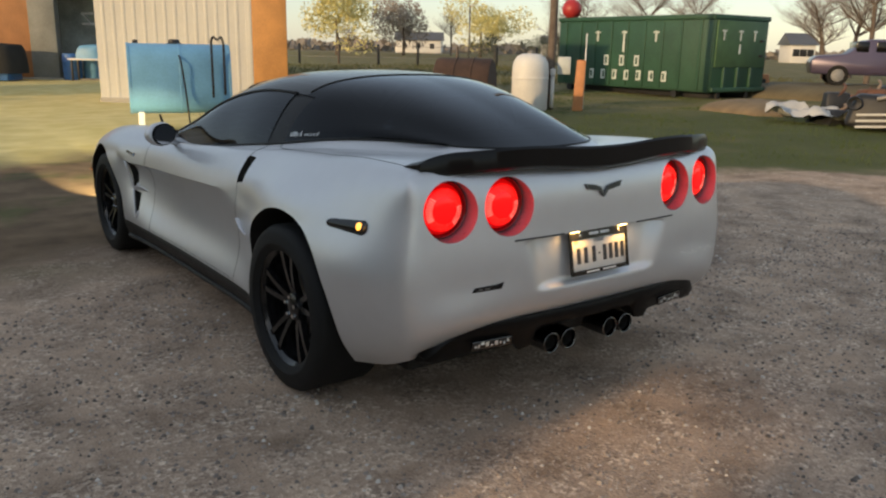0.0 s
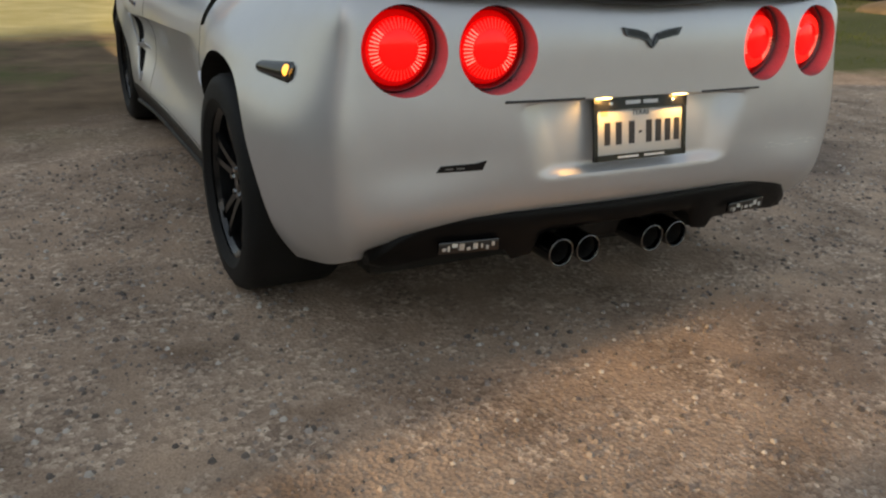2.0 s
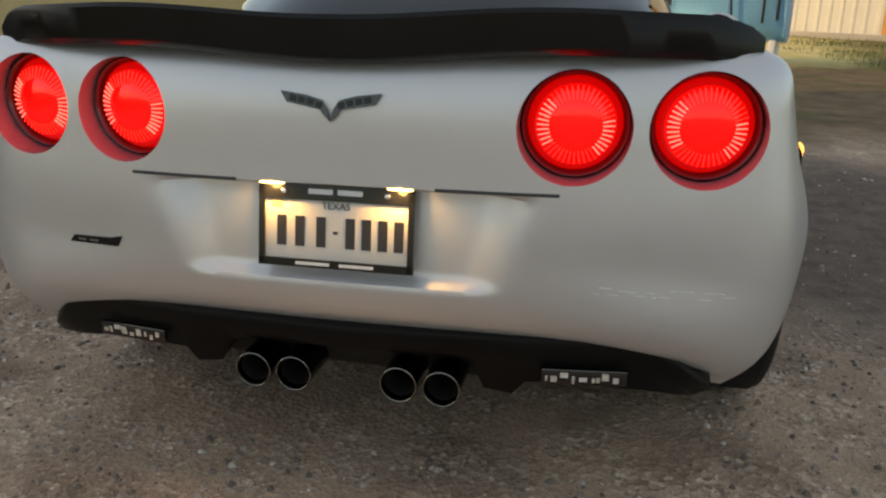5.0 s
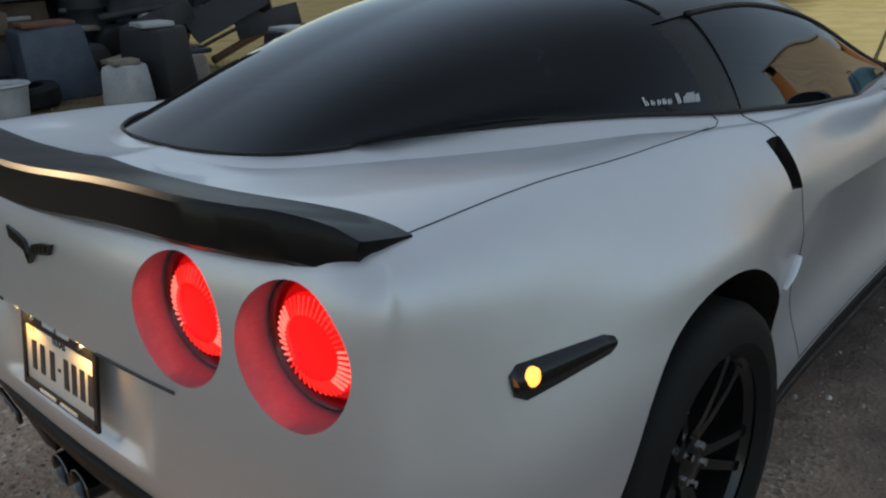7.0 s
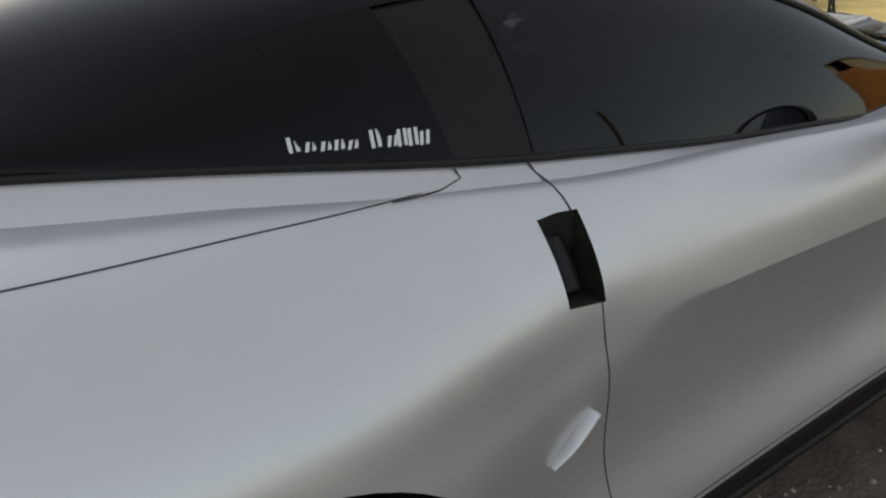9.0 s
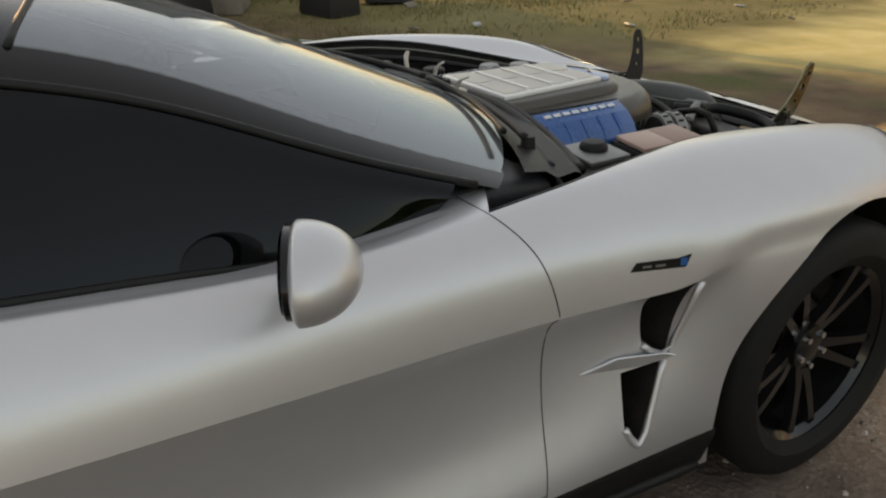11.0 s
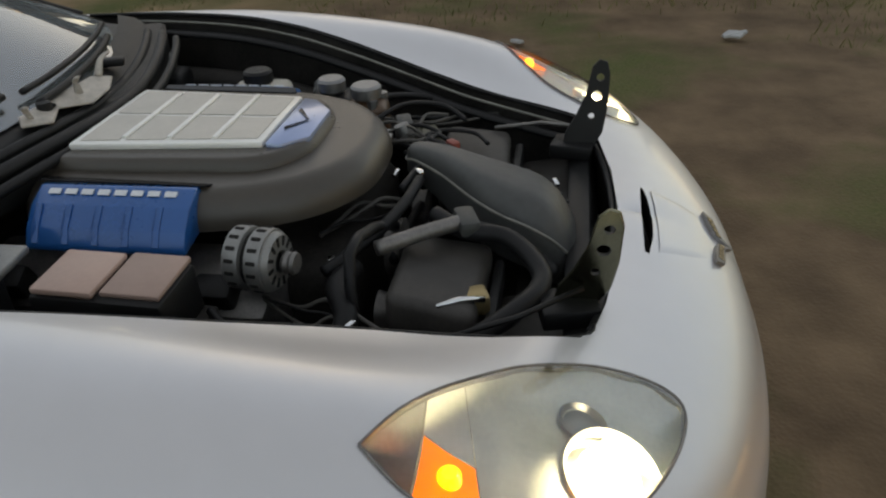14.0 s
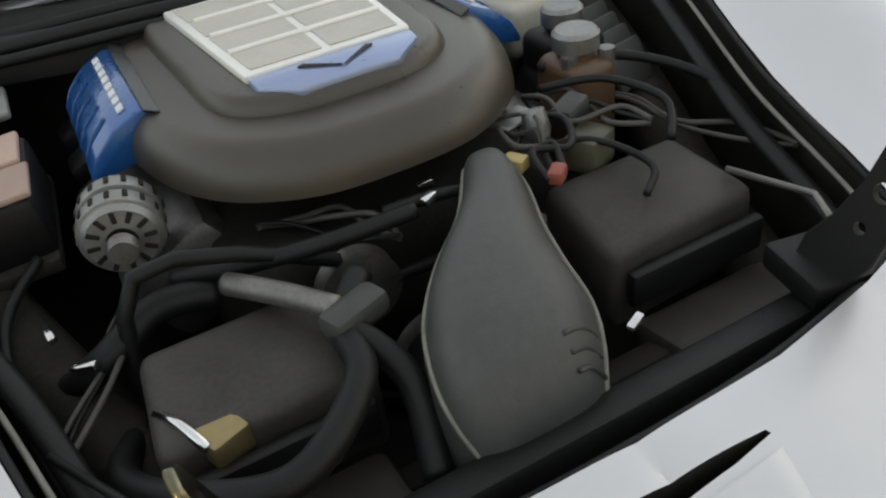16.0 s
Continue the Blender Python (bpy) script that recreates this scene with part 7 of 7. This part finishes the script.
            tagged(o, "bent pipe sticking out of the scrap heap", "pipe", "pipes on the scrap heap")
    for k in range(70):
        yy, zz = rnd.uniform(-2.5, 4.8), rnd.uniform(.05, 1.9)
        xx = -8.75 + rnd.uniform(-.15, .5) * (1.9 - zz) / 1.9
        if k % 5 == 0:
            o = part("scrap_plank", box((.12, rnd.uniform(.7, 1.6), .045), (xx + .1, yy, max(.1, zz * .6)), .008, (rnd.uniform(-14, 14), rnd.uniform(-20, 20), rnd.uniform(-14, 14))), cols[3] if k % 2 else cols[5])
            tagged(o, "pale plank lying across the scrap heap", "plank", "planks on the scrap heap")
        elif k % 5 == 1:
            o = part("dented_sheet", dome([(0, -.45), (.12, -.4), (.16, 0), (.12, .4), (0, .45), (-.05, 0)], 0, rnd.uniform(.25, .5), .45, 4), cols[1] if k % 2 else cols[4])
            o.matrix_basis = pose(xx, yy, zz, 0, rnd.uniform(-50, 30), rnd.uniform(-25, 25))
            tagged(o, "dark dented car panel on the scrap heap", "panel", "car panels on the scrap heap")
        else:
            o = part("scrap_piece", box((rnd.uniform(.08, .3), rnd.uniform(.08, .4), rnd.uniform(.06, .3)), (xx, yy, max(.06, zz)), .015, (rnd.uniform(-40, 40), rnd.uniform(-40, 40), rnd.uniform(-40, 40)), 2, (rnd.uniform(.5, 1), rnd.uniform(.5, 1))), rnd.choices(cols, (6, 7, 3, 3, 3, 2, 3))[0])
            tagged(o, "broken dark scrap piece on the heap", "scrap", "pieces on the scrap heap")
    # nearer loose things on the grass
    tyre_thing(-7.55, .72, .13, .36, 4, 20)
    t = part("washing_tub", lathe([(0, .02), (.26, .0), (.30, .30), (.33, .32), (.31, .34), (.27, .30), (.24, .05), (0, .05)], 28, Matrix.Translation((-7.25, .35, 0))), cols[3])
    tagged(t, "pale round metal tub on the grass", "tub")
    part("tub_handle", tube([(-7.25, .02, .28), (-7.25, -.05, .36), (-7.25, .02, .32)], .012, 6, 4), STEEL_DIRTY, t)
    for x, yy, sx, sy, sz, c, nm, lb in ((-6.7, 1.45, .42, .40, .42, 3, "plastic_bucket", "pale plastic box on the grass"), (-6.9, 1.95, .7, .5, .75, 1, "engine_part", "dark greasy engine part on the ground"),
                                         (-6.6, 3.55, .6, .45, .55, 1, "engine_part", "dark greasy engine part on the ground"), (-7.6, 2.7, .9, .5, .35, 5, "timber_offcut", "grey timber offcut on the ground"),
                                         (-7.2, 4.6, .7, .6, .5, 0, "engine_part", "dark greasy engine part on the ground"), (-8.1, 1.3, .9, .8, .8, 4, "scrap_crate", "slate-blue dented cabinet by the scrap heap")):
        o = part(nm, box((sx, sy, sz), (x, yy, sz / 2), .05, (rnd.uniform(-4, 4), rnd.uniform(-4, 4), rnd.uniform(-30, 30)), 2, (.85, .85)), cols[c])
        tagged(o, lb, nm.replace("_", " "))
        part("lid", box((sx * .7, sy * .7, .06), (x, yy, sz + .02), .02, (0, 0, rnd.uniform(-20, 20))), cols[(c + 2) % 7], o)
    for k in range(14):
        x, yy = rnd.uniform(-6.6, -2.6), rnd.uniform(1.5, 7.5)
        o = part("litter_scrap", box((rnd.uniform(.05, .16), rnd.uniform(.04, .12), .02), (x, yy, .035), .006, (rnd.uniform(-15, 15), rnd.uniform(-15, 15), rnd.uniform(0, 180))), cols[3] if k % 3 else cols[5])
        tagged(o, "small pale scrap lying on the dirt", "scrap", "scraps on the dirt")


scrap()


# ---- junk beyond the grass ----
def junk_right():
    rnd = random.Random(4)
    PALE = mat("crumpled_pale_sheet", (.50, .50, .48), .6, 0, .12, 4)
    pts = np.zeros((14, 22, 3))
    for i in range(14):
        for j in range(22):
            x, y = j / 21 * 1.9, i / 13 * 1.1
            pts[i, j] = (x, y, .10 + .42 * max(0, noise.noise(Vector((x * 2.2, y * 2.4, 3))) + .25) + .08 * noise.noise(Vector((x * 7, y * 7, 1))))
    me = grid_mesh("crumpled_sheet", pts)
    me.transform(frame_at((12.9, 5.2), -60))
    o = part("crumpled_sheet", me, PALE)
    tagged(o, "crumpled pale plastic sheet on the grass", "sheet")
    d = part("dirt_mound", dome([(14.2, 6.2), (15.8, 5.6), (16.8, 6.9), (16.0, 8.3), (14.6, 8.0)], -.02, .30, .80, 7, .03), mat("dry_brown_soil", (.20, .145, .085), .95, 0, .25, 3, fine=.6, fine_scale=25))
    tagged(d, "dry brown soil mound with grass", "mound")
    r = empty("wrecked_front", (13.0, 3.2, 0))
    tagged(r, "wrecked vehicle front with white slats", "wreck")
    m = frame_at((13.0, 3.25), -62)
    part("wreck_body", placed(box((1.7, .8, .62), (.55, .35, .33), .10, (0, 4, 0), 3, (.85, .8)), m), DARK_STEEL, r)
    for k in range(3):
        part("slat", placed(box((1.35, .05, .045), (.55, -.10, .12 + k * .11), .012, (0, -3, 0)), m), PALE, r, "white slat")
    part("lamp_hole", placed(lathe([(.05, -.03), (.12, 0), (.13, -.04)], 20, Matrix.Translation((-.18, -.12, .52)) @ pose(0, 0, 0, 90, 0, 0)), m), DARK_STEEL, r)
    part("bent_bar", placed(box((1.5, .08, .08), (.9, .1, .78), .02, (0, -14, 10)), m), STEEL_DIRTY, r)
    dark = [DARK_STEEL, RUST, WOOD_GREY, mat("dull_violet_panel", (.10, .09, .13), .5, .2, .2, 3), mat("dirty_tan_panel", (.28, .20, .14), .8, 0, .3, 4)]
    for k in range(16):
        x, y = 14.6 + rnd.uniform(-.4, 3.6), 2.4 + rnd.uniform(-.9, 2.4)
        h = rnd.uniform(.25, .85)
        o = part("scrap_machine", box((rnd.uniform(.5, 1.2), rnd.uniform(.4, .9), h), (x, y, h / 2 - .03), .06, (rnd.uniform(-4, 4), rnd.uniform(-6, 6), rnd.uniform(0, 180)), 2, (rnd.uniform(.5, .9), rnd.uniform(.6, .95))), rnd.choices(dark, (5, 3, 2, 2, 2))[0])
        tagged(o, "dark rusted scrap machine part in the grass", "scrap", "scrap beyond the grass")
        part("bracket", tube([(x - .2, y, h * .6), (x, y - .15, h * 1.05), (x + .25, y, h * 1.2)], .03, 8, 4), rnd.choice(dark), o)
    for k in range(9):
        a = Vector((17.5 + rnd.uniform(-1.0, 1.2), 4.2 + rnd.uniform(-1, 1.5), .15 + .12 * k))
        o = part("timber_pole", tube([a, a + Vector((rnd.uniform(3.0, 4.6), rnd.uniform(-1.6, .6), rnd.uniform(.1, .9)))], rnd.uniform(.06, .11), 8, 1), WOOD_GREY)
        tagged(o, "grey timber pole in a loose pile", "pole", "poles in a pile")


junk_right()


def parked_car(x, y, turn, paint, label, base=0.0):
    e = empty("parked_car", (x, y, base))
    tagged(e, label, "car")
    m = Matrix.Translation((0, 0, base)) @ frame_at((x, y), turn)
    prof = [(-2.2, .35), (-2.25, .75), (-2.1, .92), (-1.2, 1.0), (-.65, 1.45), (.75, 1.48), (1.35, 1.02), (2.1, .9), (2.25, .6), (2.2, .32)]
    part("body", placed(bevelled(prism([(a, -.85, b) for a, b in prof], (0, 1.7, 0)), .07, 2), m), paint, e)
    for a, b in ((-1.0, -.55), (-.45, .25), (.35, 1.0)):
        part("window", placed(box((abs(b - a) * .85, 1.72, .34), ((a + b) / 2, 0, 1.22), .03), m), BLACK_GLOSS, e)
    for a in (-1.4, 1.4):
        for b in (-.78, .78):
            wm = Matrix.Translation((a, b, .32)) @ pose(0, 0, 0, 90, 0, 0)
            t = part("tyre", placed(lathe([(.20, -.1), (.32, -.1), (.33, 0), (.32, .1), (.20, .1)], 24, wm), m), RUBBER, e)
            part("rim", placed(lathe([(0, .09 if b < 0 else -.09), (.20, .07 if b < 0 else -.07)], 20, wm), m), ALU, t)


bank = part("earth_bank", dome([(24.8 + 6.0 * math.cos(a) * .55 + 2.9 * math.sin(a) * .83, 9.0 - 6.0 * math.cos(a) * .83 + 2.9 * math.sin(a) * .55) for a in np.linspace(0, 2 * math.pi, 15)[:-1]], -.03, .44, .48, 8, .0),
            mat("dull_bank_soil", (.13, .105, .06), .95, 0, .3, 1.2, fine=.6, fine_scale=18))
tagged(bank, "low bank of dull brown earth and dead grass", "bank")
parked_car(25.05, 8.7, -56, mat("grey_violet_paint", (.065, .052, .095), .35, .3, .05, 2, coat=.4), "grey-violet saloon standing on the earth bank", .43)
parked_car(40.0, 12.8, -28, WHITE_PAINT, "white estate car parked far behind")
parked_car(47.5, 13.0, -30, WHITE_PAINT, "white van-like car parked far behind")


# ---- loose stones, grass and weeds ----
def blades(name, n, region, hmin, hmax, colour, label, seed, keep=None):
    rnd = random.Random(seed)
    vs, fs = [], []
    while len(fs) < n:
        x, y = rnd.uniform(region[0], region[1]), rnd.uniform(region[2], region[3])
        if keep and not keep(x, y):
            continue
        if noise.noise(Vector((x * .9, y * .9, seed))) < rnd.uniform(-.35, .35):
            continue
        h = rnd.uniform(hmin, hmax)
        a = rnd.uniform(0, 2 * math.pi)
        s = Vector((math.cos(a), math.sin(a), 0)) * h * .07
        lean = Vector((rnd.gauss(0, .35), rnd.gauss(0, .35), 0)) * h
        p = Vector((x, y, -.02))
        i = len(vs)
        vs += [p - s, p + s, p + lean * .45 + Vector((0, 0, h * .6)) + s * .6, p + lean + Vector((0, 0, h))]
        fs += [(i, i + 1, i + 2), (i, i + 2, i + 3)]
    o = part(name, mesh_from(name, vs, fs, False), colour)
    tagged(o, label, "grass", kind="stuff")


GRASS_G = mat("mixed_green_grass", (.045, .080, .016), .8, 0, .0, .6, color2=(.095, .120, .032))
GRASS_F = mat("dull_field_grass", (.065, .075, .022), .85, 0, .0, .7, color2=(.13, .12, .05))
GRASS_Y = mat("dry_yellow_grass", (.10, .115, .035), .85, 0, .0, .7, color2=(.22, .19, .085))
blades("lawn_grass", 80000, (3.2, 19, .4, 16), .03, .085, GRASS_G, "rough green grass beyond the drive", 5, lambda x, y: .50 * x + .86 * y > 4.75 and x + .23 * y > 5.7)
blades("verge_grass", 30000, (-9, -2.8, -1.5, 8.5), .03, .085, GRASS_Y, "thin yellow-green grass on the dirt", 6, lambda x, y: x < -3.6 + .5 * noise.noise(Vector((y, 0, 0))))
blades("field_grass", 26000, (2, 40, 18, 48), .10, .30, GRASS_F, "dull yellow-green field grass", 9, lambda x, y: not (x < 9 and y < 36) and x > 6)


def gravel(n, seed):
    rnd = random.Random(seed)
    vs, fs = [], []
    base_v = [(1, 0, -.3), (.3, .95, -.3), (-.8, .6, -.3), (-.8, -.6, -.3), (.3, -.95, -.3), (.45, .35, .55), (-.5, .2, .6), (.05, -.5, .5)]
    base_f = [(0, 1, 5), (1, 2, 6), (1, 6, 5), (2, 3, 6), (3, 7, 6), (3, 4, 7), (4, 0, 7), (0, 5, 7), (5, 6, 7)]
    for _ in range(n):
        x, y = rnd.uniform(-4.2, 4.6), rnd.uniform(-4.2, 1.7)
        if abs(x) < .78 and -1.95 < y < 2:
            continue
        if (x < 0 and y - .4 * x > .9) or (x > 0 and y > -1.0 and rnd.random() < .75):     # trodden dirt holds few stones
            continue
        s = .003 + .009 * rnd.random() ** 4
        a = rnd.uniform(0, 6.28)
        ca, sa = math.cos(a) * s, math.sin(a) * s
        i = len(vs)
        vs += [(x + px * ca * rnd.uniform(.7, 1.2) - py * sa, y + px * sa + py * ca, s * (.25 + pz * .9)) for px, py, pz in base_v]
        fs += [tuple(i + k for k in f) for f in base_f]
    m = bpy.data.materials.new("loose_stone")
    m.use_nodes = True
    nt = m.node_tree
    g = nt.nodes.new("ShaderNodeNewGeometry")
    r = nt.nodes.new("ShaderNodeValToRGB")
    for e, (p, c) in zip([r.color_ramp.elements[0], r.color_ramp.elements.new(.5), r.color_ramp.elements.new(.85), r.color_ramp.elements[-1]],
                         ((0, (.11, .09, .078)), (.5, (.25, .20, .172)), (.85, (.38, .32, .275)), (1, (.60, .54, .48)))):
        e.position, e.color = p, (*c, 1)
    nt.links.new(g.outputs["Random Per Island"], r.inputs[0])
    nt.links.new(r.outputs[0], nt.nodes["Principled BSDF"].inputs["Base Color"])
    nt.nodes["Principled BSDF"].inputs["Roughness"].default_value = .8
    o = part("loose_gravel", mesh_from("loose_gravel", vs, fs, False), m)
    tagged(o, "loose grey-brown gravel stones on the drive", "gravel", kind="stuff")


gravel(52000, 3)


# ---- the ground ----
def ground_mat():
    m = bpy.data.materials.new("gravel_and_grass")
    m.use_nodes = True
    n, l = m.node_tree.nodes, m.node_tree.links
    b = n["Principled BSDF"]
    tc = n.new("ShaderNodeTexCoord")

    def noise_at(scale, detail=5, rough=0.55):
        q = n.new("ShaderNodeTexNoise")
        q.inputs["Scale"].default_value, q.inputs["Detail"].default_value, q.inputs["Roughness"].default_value = scale, detail, rough
        l.new(tc.outputs["Object"], q.inputs["Vector"])
        return q.outputs["Fac"]

    def ramp(src, stops):
        q = n.new("ShaderNodeValToRGB")
        while len(q.color_ramp.elements) < len(stops):
            q.color_ramp.elements.new(0.5)
        for e, (p, c) in zip(q.color_ramp.elements, stops):
            e.position, e.color = p, (*c, 1)
        l.new(src, q.inputs[0])
        return q.outputs[0]

    def mix(f, a, c, mode="MIX"):
        q = n.new("ShaderNodeMix")
        q.data_type, q.blend_type = "RGBA", mode
        if isinstance(f, float):
            q.inputs[0].default_value = f
        else:
            l.new(f, q.inputs[0])
        l.new(a, q.inputs[6])
        l.new(c, q.inputs[7])
        return q.outputs[2]

    vor = n.new("ShaderNodeTexVoronoi")
    vor.inputs["Scale"].default_value = 70.0
    l.new(tc.outputs["Object"], vor.inputs["Vector"])
    sepc = n.new("ShaderNodeSeparateColor")
    l.new(vor.outputs["Color"], sepc.inputs[0])
    stones = ramp(sepc.outputs[0], [(0.0, (.21, .165, .14)), (.5, (.36, .285, .24)), (.86, (.46, .38, .325)), (1.0, (.64, .56, .49))])
    dirt = ramp(noise_at(1.3), [(0.3, (.265, .205, .168)), (.7, (.41, .318, .258))])
    gravel = mix(ramp(noise_at(5.0), [(.38, (0, 0, 0)), (.62, (1, 1, 1))]), stones, dirt)
    scuffed = ramp(noise_at(2.6, 9, .68), [(.34, (.68, .66, .64)), (.50, (1.1, 1.1, 1.1)), (.68, (1.3, 1.28, 1.25))])
    gravel = mix(1.0, gravel, scuffed, "MULTIPLY")
    grit = ramp(noise_at(160.0, 3, .6), [(.33, (.75, .73, .71)), (.62, (1.15, 1.15, 1.15))])
    gravel = mix(1.0, gravel, grit, "MULTIPLY")
    warm = n.new("ShaderNodeRGB")
    warm.outputs[0].default_value = (1.13, 1.05, .94, 1)      # reddish grit
    gravel = mix(1.0, gravel, warm.outputs[0], "MULTIPLY")
    grass = mix(noise_at(28.0, 8), ramp(noise_at(0.9), [(.3, (.050, .078, .018)), (.55, (.085, .112, .028)), (.78, (.17, .145, .065))]),
                ramp(noise_at(60.0, 6), [(.3, (.040, .055, .016)), (.7, (.17, .14, .07))]))
    bare = ramp(noise_at(2.2, 7), [(.3, (.19, .125, .070)), (.7, (.33, .225, .13))])
    sep = n.new("ShaderNodeSeparateXYZ")
    l.new(tc.outputs["Object"], sep.inputs[0])

    def lin(cx, cy, c0):
        """cx * x + cy * y + c0 with a ragged edge."""
        a = n.new("ShaderNodeMath")
        a.operation = "MULTIPLY_ADD"
        a.inputs[1].default_value, a.inputs[2].default_value = cx, c0
        l.new(sep.outputs[0], a.inputs[0])
        c = n.new("ShaderNodeMath")
        c.operation = "MULTIPLY_ADD"
        c.inputs[1].default_value = cy
        l.new(sep.outputs[1], c.inputs[0])
        l.new(a.outputs[0], c.inputs[2])
        e = n.new("ShaderNodeMath")
        e.operation = "MULTIPLY_ADD"
        e.inputs[1].default_value = 1.6
        l.new(noise_at(1.1, 6), e.inputs[0])
        l.new(c.outputs[0], e.inputs[2])
        return e.outputs[0]

    def mask(src, lo, hi):
        q = n.new("ShaderNodeMapRange")
        q.inputs["From Min"].default_value, q.inputs["From Max"].default_value = lo, hi
        l.new(src, q.inputs["Value"])
        return q.outputs[0]

    right = mask(lin(0.50, 0.86, -4.3), 0.5, 1.1)      # the grass beyond the far side of the car
    beside = mask(lin(1.0, 0.23, -5.4), 0.5, 1.3)      # the drive goes on past the nose

    def product(a, c):
        q = n.new("ShaderNodeMath")
        q.operation = "MULTIPLY"
        l.new(a, q.inputs[0])
        l.new(c, q.inputs[1])
        return q.outputs[0]

    right = product(right, beside)
    left = mask(lin(-1.0, 0.0, -3.4), 0.5, 1.5)        # the rough grass beside the scrap heap
    yard = mask(lin(-0.55, 1.0, -6.2), 0.5, 2.0)      # the bare yard before the shed
    flank_dist = n.new("ShaderNodeVectorMath")
    flank_dist.operation = "DISTANCE"
    flank_dist.inputs[1].default_value = (1.75, 0.35, 0)
    l.new(tc.outputs["Object"], flank_dist.inputs[0])
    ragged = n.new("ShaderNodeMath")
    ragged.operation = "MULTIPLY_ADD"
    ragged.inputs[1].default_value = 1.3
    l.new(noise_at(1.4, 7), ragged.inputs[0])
    l.new(flank_dist.outputs["Value"], ragged.inputs[2])
    flank_shade = mask(ragged.outputs[0], 2.5, 1.7)            # shade painted into the drive, darkening the lower doors' reflection too
    gravel = mix(flank_shade, gravel, ramp(noise_at(9.0, 7), [(.3, (.10, .077, .064)), (.7, (.19, .145, .12))]))
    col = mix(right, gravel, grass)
    col = mix(left, col, mix(ramp(noise_at(0.7), [(.42, (0, 0, 0)), (.58, (1, 1, 1))]), bare, grass))
    front = mask(lin(-0.40, 1.0, -1.5), 0.5, 1.4)      # trodden dirt and thin grass before the car
    trodden = ramp(noise_at(3.1, 8), [(.3, (.105, .070, .042)), (.7, (.225, .152, .092))])
    col = mix(front, col, mix(ramp(noise_at(0.8), [(.52, (0, 0, 0)), (.66, (1, 1, 1))]), trodden, grass))
    col = mix(right, col, grass)
    pale = ramp(noise_at(1.7, 7), [(.3, (.165, .15, .055)), (.7, (.26, .215, .095))])
    straw = ramp(noise_at(1.7, 7), [(.3, (.60, .49, .19)), (.7, (.78, .66, .32))])
    open_ground = col
    col = mix(yard, col, pale)
    # worn bounds the strip of yard whose light is put into its colour
    worn = product(product(yard, mask(lin(1.0, 0.15, 2.2), 0.4, 1.4)), mask(lin(-1.0, 0.10, 3.2), 0.4, 1.4))
    col = mix(worn, col, straw)                         # headlight and sun before the shed, painted in as bright straw colour
    field = mask(lin(1.0, -0.50, -1.2), 0.5, 1.8)     # dull brown-green field beyond the grass
    far_field = mask(lin(0.50, 0.86, -12.5), 0.5, 3.0)
    dull = ramp(noise_at(0.5, 8), [(.3, (.115, .115, .042)), (.55, (.20, .165, .075)), (.75, (.27, .205, .11))])
    col = mix(field, col, mix(far_field, open_ground, dull))
    l.new(col, b.inputs["Base Color"])
    b.inputs["Roughness"].default_value = 0.9
    b.inputs["Specular IOR Level"].default_value = 0.2
    bump = n.new("ShaderNodeBump")
    bump.inputs["Strength"].default_value, bump.inputs["Distance"].default_value = 0.6, 0.012
    l.new(mix(0.5, vor.outputs["Distance"], noise_at(40.0)), bump.inputs["Height"])
    l.new(bump.outputs[0], b.inputs["Normal"])
    return m


def ground():
    a = [-900, -400, -200, -100, -60, -40] + list(np.linspace(-25, 25, 101)) + [40, 60, 100, 200, 400, 900]
    a = np.array(a, float)
    pts = np.zeros((len(a), len(a), 3))
    for i, y in enumerate(a):
        for j, x in enumerate(a):
            far = max(0.0, math.hypot(x, y) - 3.2)
            z = 0.05 * min(1, far / 5) * noise.noise(Vector((x * 0.35, y * 0.35, 0))) + 0.02 * min(1, far / 3) * noise.noise(Vector((x * 1.3, y * 1.3, 4)))
            pts[i, j] = (x, y, z)
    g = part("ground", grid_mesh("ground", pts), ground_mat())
    return tagged(g, "brown-grey gravel drive giving way to rough grass and bare dirt", "ground", kind="structure")


ground()
